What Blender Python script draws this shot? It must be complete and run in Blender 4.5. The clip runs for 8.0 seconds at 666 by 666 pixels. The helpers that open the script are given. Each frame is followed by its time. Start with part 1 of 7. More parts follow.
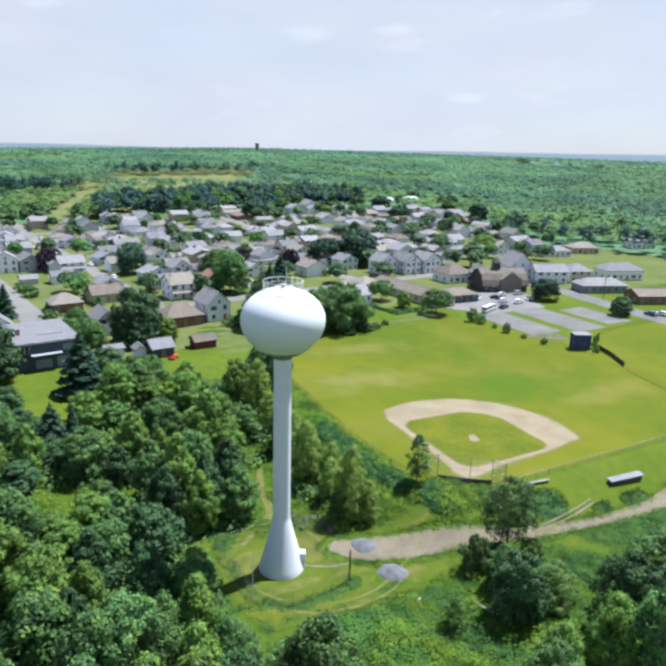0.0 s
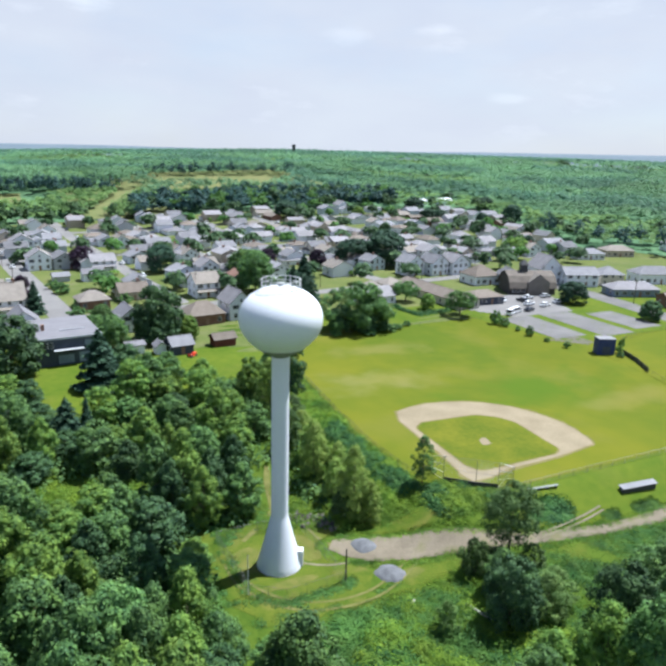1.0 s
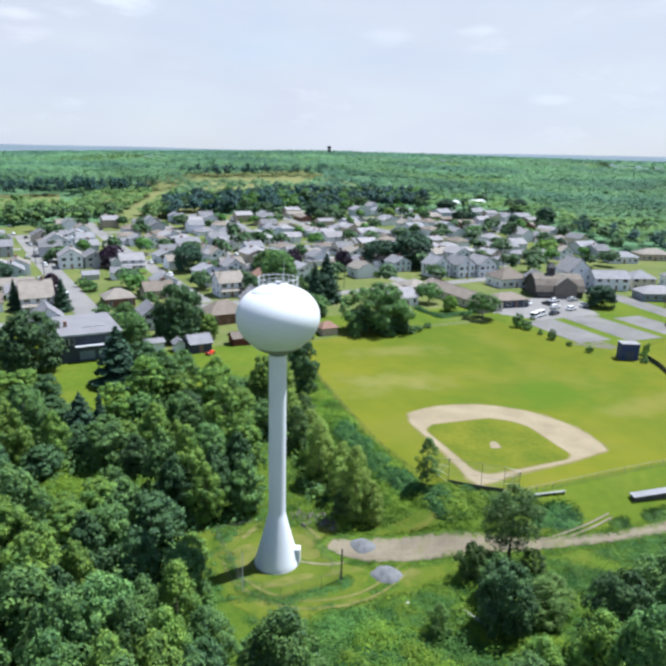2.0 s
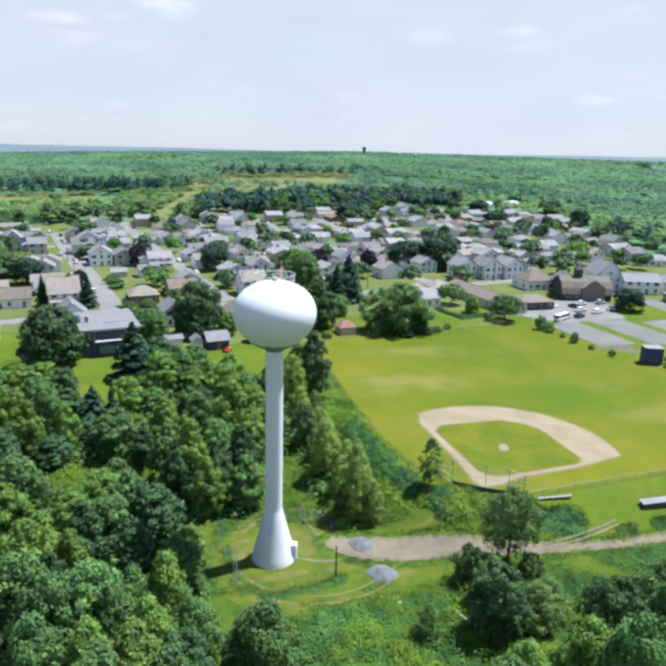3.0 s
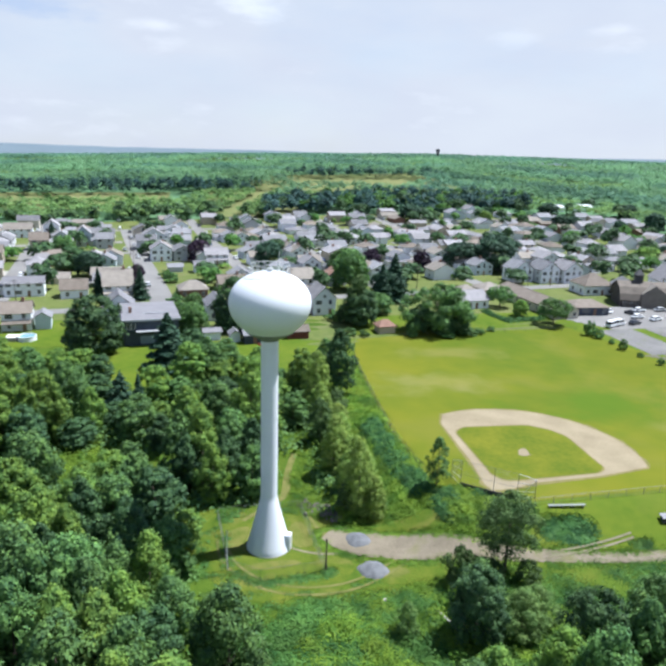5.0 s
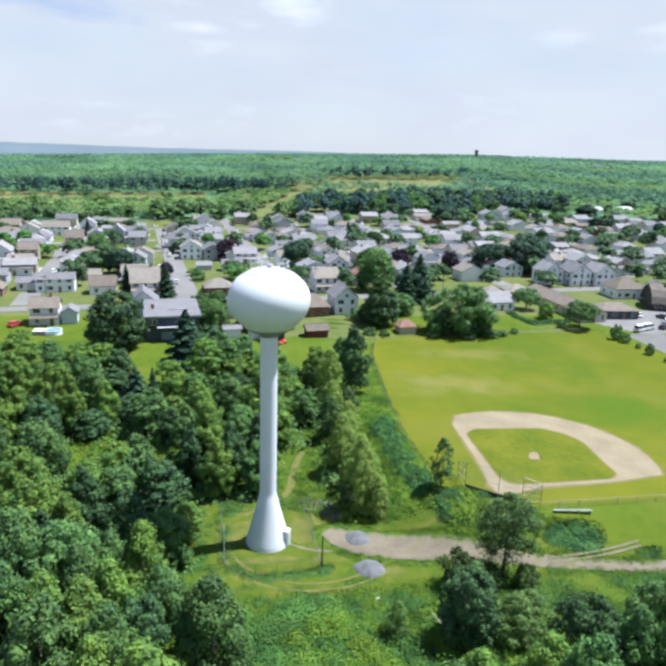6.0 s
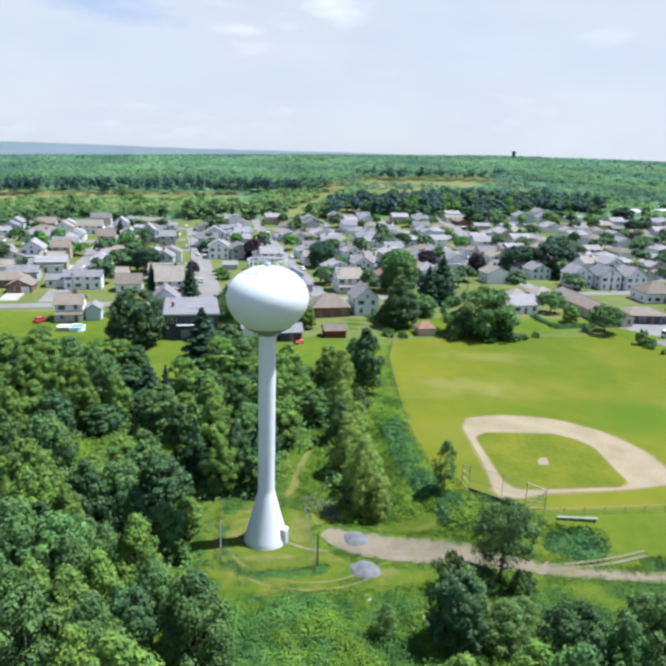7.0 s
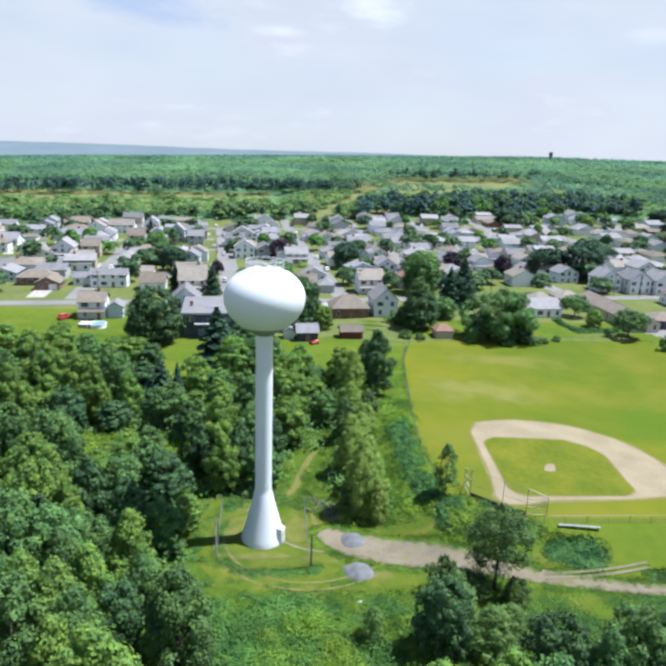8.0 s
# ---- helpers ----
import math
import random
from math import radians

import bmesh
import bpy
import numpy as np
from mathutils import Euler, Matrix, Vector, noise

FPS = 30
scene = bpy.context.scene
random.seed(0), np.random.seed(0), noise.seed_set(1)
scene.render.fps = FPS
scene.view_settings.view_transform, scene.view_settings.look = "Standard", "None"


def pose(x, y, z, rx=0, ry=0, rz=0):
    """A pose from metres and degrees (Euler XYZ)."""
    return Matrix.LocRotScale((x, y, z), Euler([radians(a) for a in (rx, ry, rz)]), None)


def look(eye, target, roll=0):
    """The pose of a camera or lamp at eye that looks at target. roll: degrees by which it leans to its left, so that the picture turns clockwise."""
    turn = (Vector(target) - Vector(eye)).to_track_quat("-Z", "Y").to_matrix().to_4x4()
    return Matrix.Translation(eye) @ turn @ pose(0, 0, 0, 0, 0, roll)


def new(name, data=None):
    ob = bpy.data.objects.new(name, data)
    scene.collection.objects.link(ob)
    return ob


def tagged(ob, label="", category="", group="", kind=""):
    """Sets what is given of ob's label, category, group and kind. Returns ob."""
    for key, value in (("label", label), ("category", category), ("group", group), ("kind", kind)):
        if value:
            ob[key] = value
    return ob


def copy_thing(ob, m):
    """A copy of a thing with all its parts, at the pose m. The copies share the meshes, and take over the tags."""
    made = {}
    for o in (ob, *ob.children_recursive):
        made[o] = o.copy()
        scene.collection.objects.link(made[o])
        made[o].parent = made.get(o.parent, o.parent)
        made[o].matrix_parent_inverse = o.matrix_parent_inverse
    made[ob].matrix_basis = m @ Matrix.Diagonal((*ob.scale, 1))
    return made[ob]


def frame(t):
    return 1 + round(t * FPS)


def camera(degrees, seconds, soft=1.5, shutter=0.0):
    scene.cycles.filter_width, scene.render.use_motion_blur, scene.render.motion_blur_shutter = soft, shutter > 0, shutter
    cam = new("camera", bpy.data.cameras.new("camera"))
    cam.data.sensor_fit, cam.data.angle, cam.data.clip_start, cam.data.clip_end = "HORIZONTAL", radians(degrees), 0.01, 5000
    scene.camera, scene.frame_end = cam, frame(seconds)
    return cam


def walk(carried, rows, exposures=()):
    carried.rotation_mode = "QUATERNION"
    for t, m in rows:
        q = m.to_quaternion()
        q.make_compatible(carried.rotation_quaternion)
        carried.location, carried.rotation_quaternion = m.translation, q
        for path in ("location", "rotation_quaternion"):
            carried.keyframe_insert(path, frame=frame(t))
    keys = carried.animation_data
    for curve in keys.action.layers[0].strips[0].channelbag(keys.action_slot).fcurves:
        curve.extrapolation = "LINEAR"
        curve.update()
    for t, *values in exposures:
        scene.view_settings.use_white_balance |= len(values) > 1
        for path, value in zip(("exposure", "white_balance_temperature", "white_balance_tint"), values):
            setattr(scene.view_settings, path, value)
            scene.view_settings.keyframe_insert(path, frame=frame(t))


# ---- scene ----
cam = camera(53.5, 8.0, soft=3.3)
METRES, EYE, TILT, LEAN, TURN = 40.5, 52.0, 0.0, 0.0, -29.1
ROWS = [
    (0.0, 0.0, 0.0, 0.0, 0.43, -15.49, -1.54),
    (0.5, 0.0621, -0.0024, -0.0006, 2.09, -15.48, -1.54),
    (1.0, 0.1236, -0.0027, -0.0017, 3.75, -15.48, -1.54),
    (1.5, 0.1847, 0.0, -0.0027, 5.37, -15.45, -1.53),
    (3.0, 0.3696, 0.0177, -0.014, 10.17, -15.42, -1.61),
    (3.5, 0.4307, 0.0275, -0.0202, 11.79, -15.42, -1.64),
    (4.0, 0.4933, 0.0392, -0.0272, 13.46, -15.39, -1.71),
    (4.5, 0.5556, 0.053, -0.0338, 15.12, -15.38, -1.74),
    (6.0, 0.739, 0.1052, -0.0485, 20.23, -15.39, -1.83),
    (6.5, 0.7963, 0.1269, -0.0497, 21.87, -15.41, -1.87),
    (7.0, 0.8527, 0.1507, -0.0491, 23.45, -15.41, -1.9),
    (7.5, 0.9101, 0.1761, -0.0469, 25.04, -15.44, -1.91),
    (8.0, 0.9664, 0.2018, -0.0436, 26.58, -15.45, -1.96),
]
walk(cam, [(t, pose(0, 0, EYE, TILT, LEAN, TURN) @ pose(METRES * x, METRES * y, METRES * z, 90 + pitch, roll, yaw)) for t, x, y, z, yaw, pitch, roll in ROWS],
     [(0.0, 1.05, 5720, 8.5), (8.0, 1.09, 5720, 8.5)])

# ---- world, sun ----
SUN_DIR = Vector((0.985 * math.cos(radians(64)), 0.15 * math.cos(radians(64)), math.sin(radians(64)))).normalized()
world = bpy.data.worlds.new("summer_sky")
scene.world = world
world.use_nodes = True
wn, wl = world.node_tree.nodes, world.node_tree.links
wn.clear()
sky = wn.new("ShaderNodeTexSky")
sky.sky_type = "NISHITA"
sky.sun_disc = False
sky.sun_elevation = math.asin(SUN_DIR.z)
sky.sun_rotation = math.atan2(SUN_DIR.x, SUN_DIR.y)
sky.air_density, sky.dust_density = 1.0, 0.6
bg_sky = wn.new("ShaderNodeBackground")
bg_sky.inputs["Strength"].default_value = 0.068
wl.new(sky.outputs[0], bg_sky.inputs["Color"])
bg_cloud = wn.new("ShaderNodeBackground")
bg_cloud.inputs["Strength"].default_value = 0.43
# thin high cloud: two noise layers stretched towards the horizon
wtc = wn.new("ShaderNodeTexCoord")
wmap = wn.new("ShaderNodeMapping")
wmap.inputs["Scale"].default_value = (1.5, 1.5, 4.5)
wl.new(wtc.outputs["Generated"], wmap.inputs["Vector"])
wno = wn.new("ShaderNodeTexNoise")
wno.inputs["Scale"].default_value, wno.inputs["Detail"].default_value, wno.inputs["Roughness"].default_value = 2.2, 6.0, 0.55
wl.new(wmap.outputs[0], wno.inputs["Vector"])
wramp = wn.new("ShaderNodeValToRGB")
wramp.color_ramp.elements[0].position, wramp.color_ramp.elements[0].color = 0.34, (0.76, 0.76, 0.76, 1)
wramp.color_ramp.elements[1].position, wramp.color_ramp.elements[1].color = 0.58, (0.97, 0.97, 0.97, 1)
wl.new(wno.outputs["Fac"], wramp.inputs[0])
wno2 = wn.new("ShaderNodeTexNoise")
wno2.inputs["Scale"].default_value, wno2.inputs["Detail"].default_value = 3.6, 5.0
wl.new(wmap.outputs[0], wno2.inputs["Vector"])
cramp = wn.new("ShaderNodeValToRGB")
cramp.color_ramp.elements[0].position, cramp.color_ramp.elements[0].color = 0.3, (0.836, 0.832, 0.880, 1)
cramp.color_ramp.elements[1].position, cramp.color_ramp.elements[1].color = 0.72, (0.905, 0.905, 0.920, 1)
wl.new(wno2.outputs["Fac"], cramp.inputs[0])
# small white puffs
wmap2 = wn.new("ShaderNodeMapping")
wmap2.inputs["Scale"].default_value = (1.0, 1.0, 3.2)
wl.new(wtc.outputs["Generated"], wmap2.inputs["Vector"])
wno3 = wn.new("ShaderNodeTexNoise")
wno3.inputs["Scale"].default_value, wno3.inputs["Detail"].default_value, wno3.inputs["Roughness"].default_value = 6.5, 7.0, 0.6
wl.new(wmap2.outputs[0], wno3.inputs["Vector"])
pramp = wn.new("ShaderNodeMapRange")
pramp.inputs[1].default_value, pramp.inputs[2].default_value, pramp.inputs[4].default_value = 0.60, 0.80, 0.45
wl.new(wno3.outputs["Fac"], pramp.inputs[0])
puff = wn.new("ShaderNodeMix")
puff.data_type = "RGBA"
puff.inputs[7].default_value = (1.16, 1.14, 1.13, 1)
# the larger puffs and a gap of blue, each at its bearing and height: degrees east of north, degrees up, breadths
wdir = wn.new("ShaderNodeSeparateXYZ")
wl.new(wtc.outputs["Generated"], wdir.inputs[0])
waz = wn.new("ShaderNodeMath")
waz.operation = "ARCTAN2"
wl.new(wdir.outputs["X"], waz.inputs[0])
wl.new(wdir.outputs["Y"], waz.inputs[1])
wplace = wn.new("ShaderNodeCombineXYZ")
wl.new(waz.outputs[0], wplace.inputs[0])
wl.new(wdir.outputs["Z"], wplace.inputs[1])


def sky_patch(az, up, wide, tall, strength):
    """How much of a ragged oval patch of cloud lies in a direction."""
    off = wn.new("ShaderNodeVectorMath")
    off.operation = "SUBTRACT"
    off.inputs[1].default_value = (radians(az), math.sin(radians(up)), 0)
    wl.new(wplace.outputs[0], off.inputs[0])
    grow = wn.new("ShaderNodeVectorMath")
    grow.operation = "MULTIPLY"
    grow.inputs[1].default_value = (1 / radians(wide), 1 / radians(tall), 0)
    wl.new(off.outputs[0], grow.inputs[0])
    far_off = wn.new("ShaderNodeVectorMath")
    far_off.operation = "LENGTH"
    wl.new(grow.outputs[0], far_off.inputs[0])
    ragged = wn.new("ShaderNodeMath")
    ragged.operation = "MULTIPLY_ADD"
    ragged.inputs[1].default_value = 2.6
    wl.new(wno3.outputs["Fac"], ragged.inputs[0])
    wl.new(far_off.outputs["Value"], ragged.inputs[2])
    fall = wn.new("ShaderNodeMapRange")
    fall.interpolation_type = "SMOOTHSTEP"
    fall.inputs[1].default_value, fall.inputs[2].default_value = 2.25, 1.35
    fall.inputs[3].default_value, fall.inputs[4].default_value = 0.0, strength
    wl.new(ragged.outputs[0], fall.inputs[0])
    return fall.outputs[0]


puff_sum = pramp.outputs[0]
for az, up, wide, tall, strength in ((33.6, 9.2, 2.8, 0.9, 0.55), (26.6, 8.8, 2.8, 0.8, 0.35), (39.6, 4.3, 2.0, 0.5, 0.35), (5.0, 11.2, 5.6, 1.8, 1.0), (-1.8, 8.9, 3.2, 0.8, 0.6)):
    both = wn.new("ShaderNodeMath")
    both.operation = "MAXIMUM"
    wl.new(puff_sum, both.inputs[0])
    wl.new(sky_patch(az, up, wide, tall, strength), both.inputs[1])
    puff_sum = both.outputs[0]
hole = wn.new("ShaderNodeMix")
hole.data_type = "RGBA"
hole.inputs[7].default_value = (0.58, 0.69, 0.90, 1)
wl.new(sky_patch(-13.0, 10.6, 9.0, 2.2, 0.8), hole.inputs[0])
wl.new(cramp.outputs[0], hole.inputs[6])
wl.new(puff_sum, puff.inputs[0])
wl.new(hole.outputs[2], puff.inputs[6])
wl.new(puff.outputs[2], bg_cloud.inputs["Color"])
# the veil of cloud thins out overhead into clear blue
wsep = wn.new("ShaderNodeSeparateXYZ")
wl.new(wtc.outputs["Generated"], wsep.inputs[0])
wthin = wn.new("ShaderNodeMapRange")
wthin.interpolation_type = "SMOOTHSTEP"
wthin.inputs[1].default_value, wthin.inputs[2].default_value = 0.12, 0.62
wthin.inputs[3].default_value, wthin.inputs[4].default_value = 1.0, 0.06
wl.new(wsep.outputs["Z"], wthin.inputs[0])
wcover = wn.new("ShaderNodeMath")
wcover.operation = "MULTIPLY"
wl.new(wramp.outputs[0], wcover.inputs[0])
wl.new(wthin.outputs[0], wcover.inputs[1])
wmix = wn.new("ShaderNodeMixShader")
wl.new(wcover.outputs[0], wmix.inputs[0])
wl.new(bg_sky.outputs[0], wmix.inputs[1])
wl.new(bg_cloud.outputs[0], wmix.inputs[2])
wout = wn.new("ShaderNodeOutputWorld")
wl.new(wmix.outputs[0], wout.inputs["Surface"])

sun_data = bpy.data.lights.new("sun", "SUN")
sun_data.energy, sun_data.angle, sun_data.color = 5.0, radians(0.6), (1.0, 0.95, 0.87)
sun = new("sun", sun_data)
sun.matrix_world = look(SUN_DIR * 400, (0, 0, 0))

# ---- materials ----


def rgb(r, g, b):
    return (r, g, b, 1.0)


def surface(name, dark, light, scale=1.0, rough=0.8, fine=12.0, bump=0.0, metal=0.0, vary=0.0, spec=0.3, fine_mix=0.4, spot=None, spot_scale=0.1, worn=()):
    """A procedural surface: a broad and a fine noise between two colours, with bump, and a shift for each object."""
    m = bpy.data.materials.new(name)
    m.use_nodes = True
    n, l = m.node_tree.nodes, m.node_tree.links
    b = n["Principled BSDF"]
    tc = n.new("ShaderNodeTexCoord")
    a = n.new("ShaderNodeTexNoise")
    a.inputs["Scale"].default_value, a.inputs["Detail"].default_value = scale, 5.0
    l.new(tc.outputs["Object"], a.inputs["Vector"])
    f = n.new("ShaderNodeTexNoise")
    f.inputs["Scale"].default_value, f.inputs["Detail"].default_value = scale * fine, 4.0
    l.new(tc.outputs["Object"], f.inputs["Vector"])
    mix = n.new("ShaderNodeMix")
    mix.data_type = "FLOAT"
    mix.inputs[0].default_value = fine_mix
    l.new(a.outputs["Fac"], mix.inputs[2])
    l.new(f.outputs["Fac"], mix.inputs[3])
    ramp = n.new("ShaderNodeValToRGB")
    ramp.color_ramp.elements[0].position, ramp.color_ramp.elements[0].color = 0.34, rgb(*dark)
    ramp.color_ramp.elements[1].position, ramp.color_ramp.elements[1].color = 0.66, rgb(*light)
    l.new(mix.outputs[0], ramp.inputs[0])
    out = ramp.outputs[0]
    if spot:
        # worn or dry patches of a third colour
        sn = n.new("ShaderNodeTexNoise")
        sn.inputs["Scale"].default_value, sn.inputs["Detail"].default_value = spot_scale, 4.0
        l.new(tc.outputs["Object"], sn.inputs["Vector"])
        sr = n.new("ShaderNodeMapRange")
        sr.inputs[1].default_value, sr.inputs[2].default_value, sr.inputs[4].default_value = 0.55, 0.78, 0.8
        l.new(sn.outputs["Fac"], sr.inputs[0])
        sm = n.new("ShaderNodeMix")
        sm.data_type = "RGBA"
        l.new(sr.outputs[0], sm.inputs[0])
        l.new(out, sm.inputs[6])
        sm.inputs[7].default_value = rgb(*spot)
        out = sm.outputs[2]
    for (cx, cy), (rx, ry), colour, strength in worn:
        # a dry or lush stretch of grass with a ragged outline at its own place
        mp = n.new("ShaderNodeMapping")
        mp.inputs["Location"].default_value = (-cx / rx, -cy / ry, 0)
        mp.inputs["Scale"].default_value = (1 / rx, 1 / ry, 0)
        l.new(tc.outputs["Object"], mp.inputs["Vector"])
        ln = n.new("ShaderNodeVectorMath")
        ln.operation = "LENGTH"
        l.new(mp.outputs[0], ln.inputs[0])
        rag = n.new("ShaderNodeTexNoise")
        rag.inputs["Scale"].default_value, rag.inputs["Detail"].default_value = 0.12, 5.0
        l.new(tc.outputs["Object"], rag.inputs["Vector"])
        ma = n.new("ShaderNodeMath")
        ma.operation = "MULTIPLY_ADD"
        ma.inputs[1].default_value = 2.4
        l.new(rag.outputs["Fac"], ma.inputs[0])
        l.new(ln.outputs["Value"], ma.inputs[2])
        wr = n.new("ShaderNodeMapRange")
        wr.interpolation_type = "SMOOTHSTEP"
        wr.inputs[1].default_value, wr.inputs[2].default_value, wr.inputs[3].default_value, wr.inputs[4].default_value = 2.3, 1.2, 0.0, strength
        l.new(ma.outputs[0], wr.inputs[0])
        wm = n.new("ShaderNodeMix")
        wm.data_type = "RGBA"
        l.new(wr.outputs[0], wm.inputs[0])
        l.new(out, wm.inputs[6])
        wm.inputs[7].default_value = rgb(*colour)
        out = wm.outputs[2]
    if vary:
        info = n.new("ShaderNodeObjectInfo")
        mr = n.new("ShaderNodeMapRange")
        mr.inputs[3].default_value, mr.inputs[4].default_value = 1.0 - vary, 1.0 + vary
        l.new(info.outputs["Random"], mr.inputs[0])
        hs = n.new("ShaderNodeHueSaturation")
        l.new(mr.outputs[0], hs.inputs["Value"])
        l.new(out, hs.inputs["Color"])
        out = hs.outputs[0]
    l.new(out, b.inputs["Base Color"])
    b.inputs["Roughness"].default_value = rough
    b.inputs["Metallic"].default_value = metal
    b.inputs["Specular IOR Level"].default_value = spec
    if bump:
        bp = n.new("ShaderNodeBump")
        bp.inputs["Strength"].default_value, bp.inputs["Distance"].default_value = 0.6, bump
        l.new(mix.outputs[0], bp.inputs["Height"])
        l.new(bp.outputs[0], b.inputs["Normal"])
    return m


def foliage(name, dark, light, through_light=0.3, vary=0.25, hue=0.02, patch_scale=0.35, bough_scale=0.7, speckle=0.45):
    """Leaves: a colour for each leaf clump, a shift for each tree, and light that shines through."""
    m = bpy.data.materials.new(name)
    m.use_nodes = True
    n, l = m.node_tree.nodes, m.node_tree.links
    b = n["Principled BSDF"]
    geo = n.new("ShaderNodeNewGeometry")
    ramp = n.new("ShaderNodeValToRGB")
    ramp.color_ramp.elements[0].color, ramp.color_ramp.elements[1].color = rgb(*dark), rgb(*light)
    info = n.new("ShaderNodeObjectInfo")
    mr = n.new("ShaderNodeMapRange")
    mr.inputs[3].default_value, mr.inputs[4].default_value = 1.0 - vary, 1.0 + vary
    l.new(info.outputs["Random"], mr.inputs[0])
    # patches of lighter and darker growth over several metres
    tc = n.new("ShaderNodeTexCoord")
    no = n.new("ShaderNodeTexNoise")
    no.inputs["Scale"].default_value, no.inputs["Detail"].default_value = patch_scale, 2.0
    l.new(tc.outputs["Object"], no.inputs["Vector"])
    mr2 = n.new("ShaderNodeMapRange")
    mr2.inputs[1].default_value, mr2.inputs[2].default_value = 0.3, 0.7
    mr2.inputs[3].default_value, mr2.inputs[4].default_value = 0.75, 1.25
    l.new(no.outputs["Fac"], mr2.inputs[0])
    # leaf by leaf, and branch by branch
    br = n.new("ShaderNodeTexNoise")
    br.inputs["Scale"].default_value, br.inputs["Detail"].default_value = bough_scale, 3.0
    l.new(tc.outputs["Object"], br.inputs["Vector"])
    mr3 = n.new("ShaderNodeMapRange")
    mr3.inputs[1].default_value, mr3.inputs[2].default_value = 0.32, 0.68
    l.new(br.outputs["Fac"], mr3.inputs[0])
    lb = n.new("ShaderNodeMix")
    lb.data_type = "FLOAT"
    lb.inputs[0].default_value = 1.0 - speckle
    l.new(geo.outputs["Random Per Island"], lb.inputs[2])
    l.new(mr3.outputs[0], lb.inputs[3])
    l.new(lb.outputs[0], ramp.inputs[0])
    mul = n.new("ShaderNodeMath")
    mul.operation = "MULTIPLY"
    l.new(mr.outputs[0], mul.inputs[0])
    l.new(mr2.outputs[0], mul.inputs[1])
    mrh = n.new("ShaderNodeMapRange")
    mrh.inputs[3].default_value, mrh.inputs[4].default_value = 0.5 - hue, 0.5 + hue
    l.new(info.outputs["Random"], mrh.inputs[0])
    hs = n.new("ShaderNodeHueSaturation")
    l.new(mrh.outputs[0], hs.inputs["Hue"])
    l.new(mul.outputs[0], hs.inputs["Value"])
    l.new(ramp.outputs[0], hs.inputs["Color"])
    l.new(hs.outputs[0], b.inputs["Base Color"])
    b.inputs["Roughness"].default_value = 0.6
    b.inputs["Specular IOR Level"].default_value = 0.12
    tr = n.new("ShaderNodeBsdfTranslucent")
    l.new(hs.outputs[0], tr.inputs["Color"])
    ms = n.new("ShaderNodeMixShader")
    ms.inputs[0].default_value = through_light
    l.new(b.outputs[0], ms.inputs[1])
    l.new(tr.outputs[0], ms.inputs[2])
    l.new(ms.outputs[0], n["Material Output"].inputs["Surface"])
    return m


def glass_dark(name):
    m = bpy.data.materials.new(name)
    m.use_nodes = True
    b = m.node_tree.nodes["Principled BSDF"]
    b.inputs["Base Color"].default_value = rgb(0.03, 0.035, 0.045)
    b.inputs["Roughness"].default_value = 0.08
    b.inputs["Specular IOR Level"].default_value = 0.6
    return m


M_GRASS = surface("meadow_grass", (0.032, 0.068, 0.008), (0.075, 0.113, 0.013), 0.09, 0.9, 14, 0.08, spot=(0.105, 0.11, 0.018), spot_scale=0.16, spec=0.05)
M_FIELD = surface("mown_field_grass", (0.070, 0.101, 0.009), (0.123, 0.128, 0.011), 0.022, 0.9, 8, 0.03, fine_mix=0.22, spot=(0.132, 0.128, 0.024), spot_scale=0.045, spec=0.05,
                  worn=(((80, 128), (17, 9), (0.190, 0.172, 0.070), 0.45), ((114, 108), (27, 13), (0.058, 0.106, 0.008), 0.75), ((128, 96), (16, 6), (0.170, 0.150, 0.040), 0.5), ((92, 150), (16, 7), (0.165, 0.150, 0.045), 0.5)))
M_INFIELD = surface("infield_grass", (0.066, 0.094, 0.009), (0.124, 0.128, 0.013), 0.12, 0.9, 9, 0.03, spec=0.05)
M_YARD = surface("yard_grass", (0.055, 0.096, 0.009), (0.097, 0.126, 0.013), 0.06, 0.9, 9, 0.03, spot=(0.106, 0.122, 0.020), spot_scale=0.1, spec=0.05)
M_LAWN = surface("house_lawn", (0.070, 0.100, 0.026), (0.126, 0.140, 0.046), 0.05, 0.9, 10, 0.03, spot=(0.130, 0.125, 0.070), spot_scale=0.12, spec=0.05)
M_DIRT = surface("infield_dirt", (0.180, 0.149, 0.098), (0.258, 0.218, 0.148), 0.2, 0.95, 12, 0.02, spec=0.05)
M_GRAVEL = surface("gravel_road", (0.130, 0.110, 0.080), (0.204, 0.176, 0.132), 0.3, 0.95, 12, 0.03, spot=(0.115, 0.112, 0.045), spot_scale=0.3, spec=0.05)
M_TRACK = surface("worn_track", (0.086, 0.100, 0.022), (0.158, 0.144, 0.058), 0.5, 0.95, 8, 0.03, spec=0.05)
M_RIM = surface("thin_worn_grass", (0.120, 0.112, 0.036), (0.176, 0.152, 0.066), 0.4, 0.95, 8, 0.02, spec=0.05)
M_GALV = surface("dull_galvanised_tube", (0.230, 0.240, 0.230), (0.310, 0.320, 0.310), 1.5, 0.6, 8, metal=0.2)
M_BENCH = surface("weathered_aluminium", (0.150, 0.162, 0.152), (0.215, 0.228, 0.215), 1.0, 0.6, 8)
M_WHEEL = surface("bare_wheel_rut", (0.125, 0.116, 0.070), (0.185, 0.165, 0.115), 0.6, 0.95, 8, 0.02, spec=0.05)
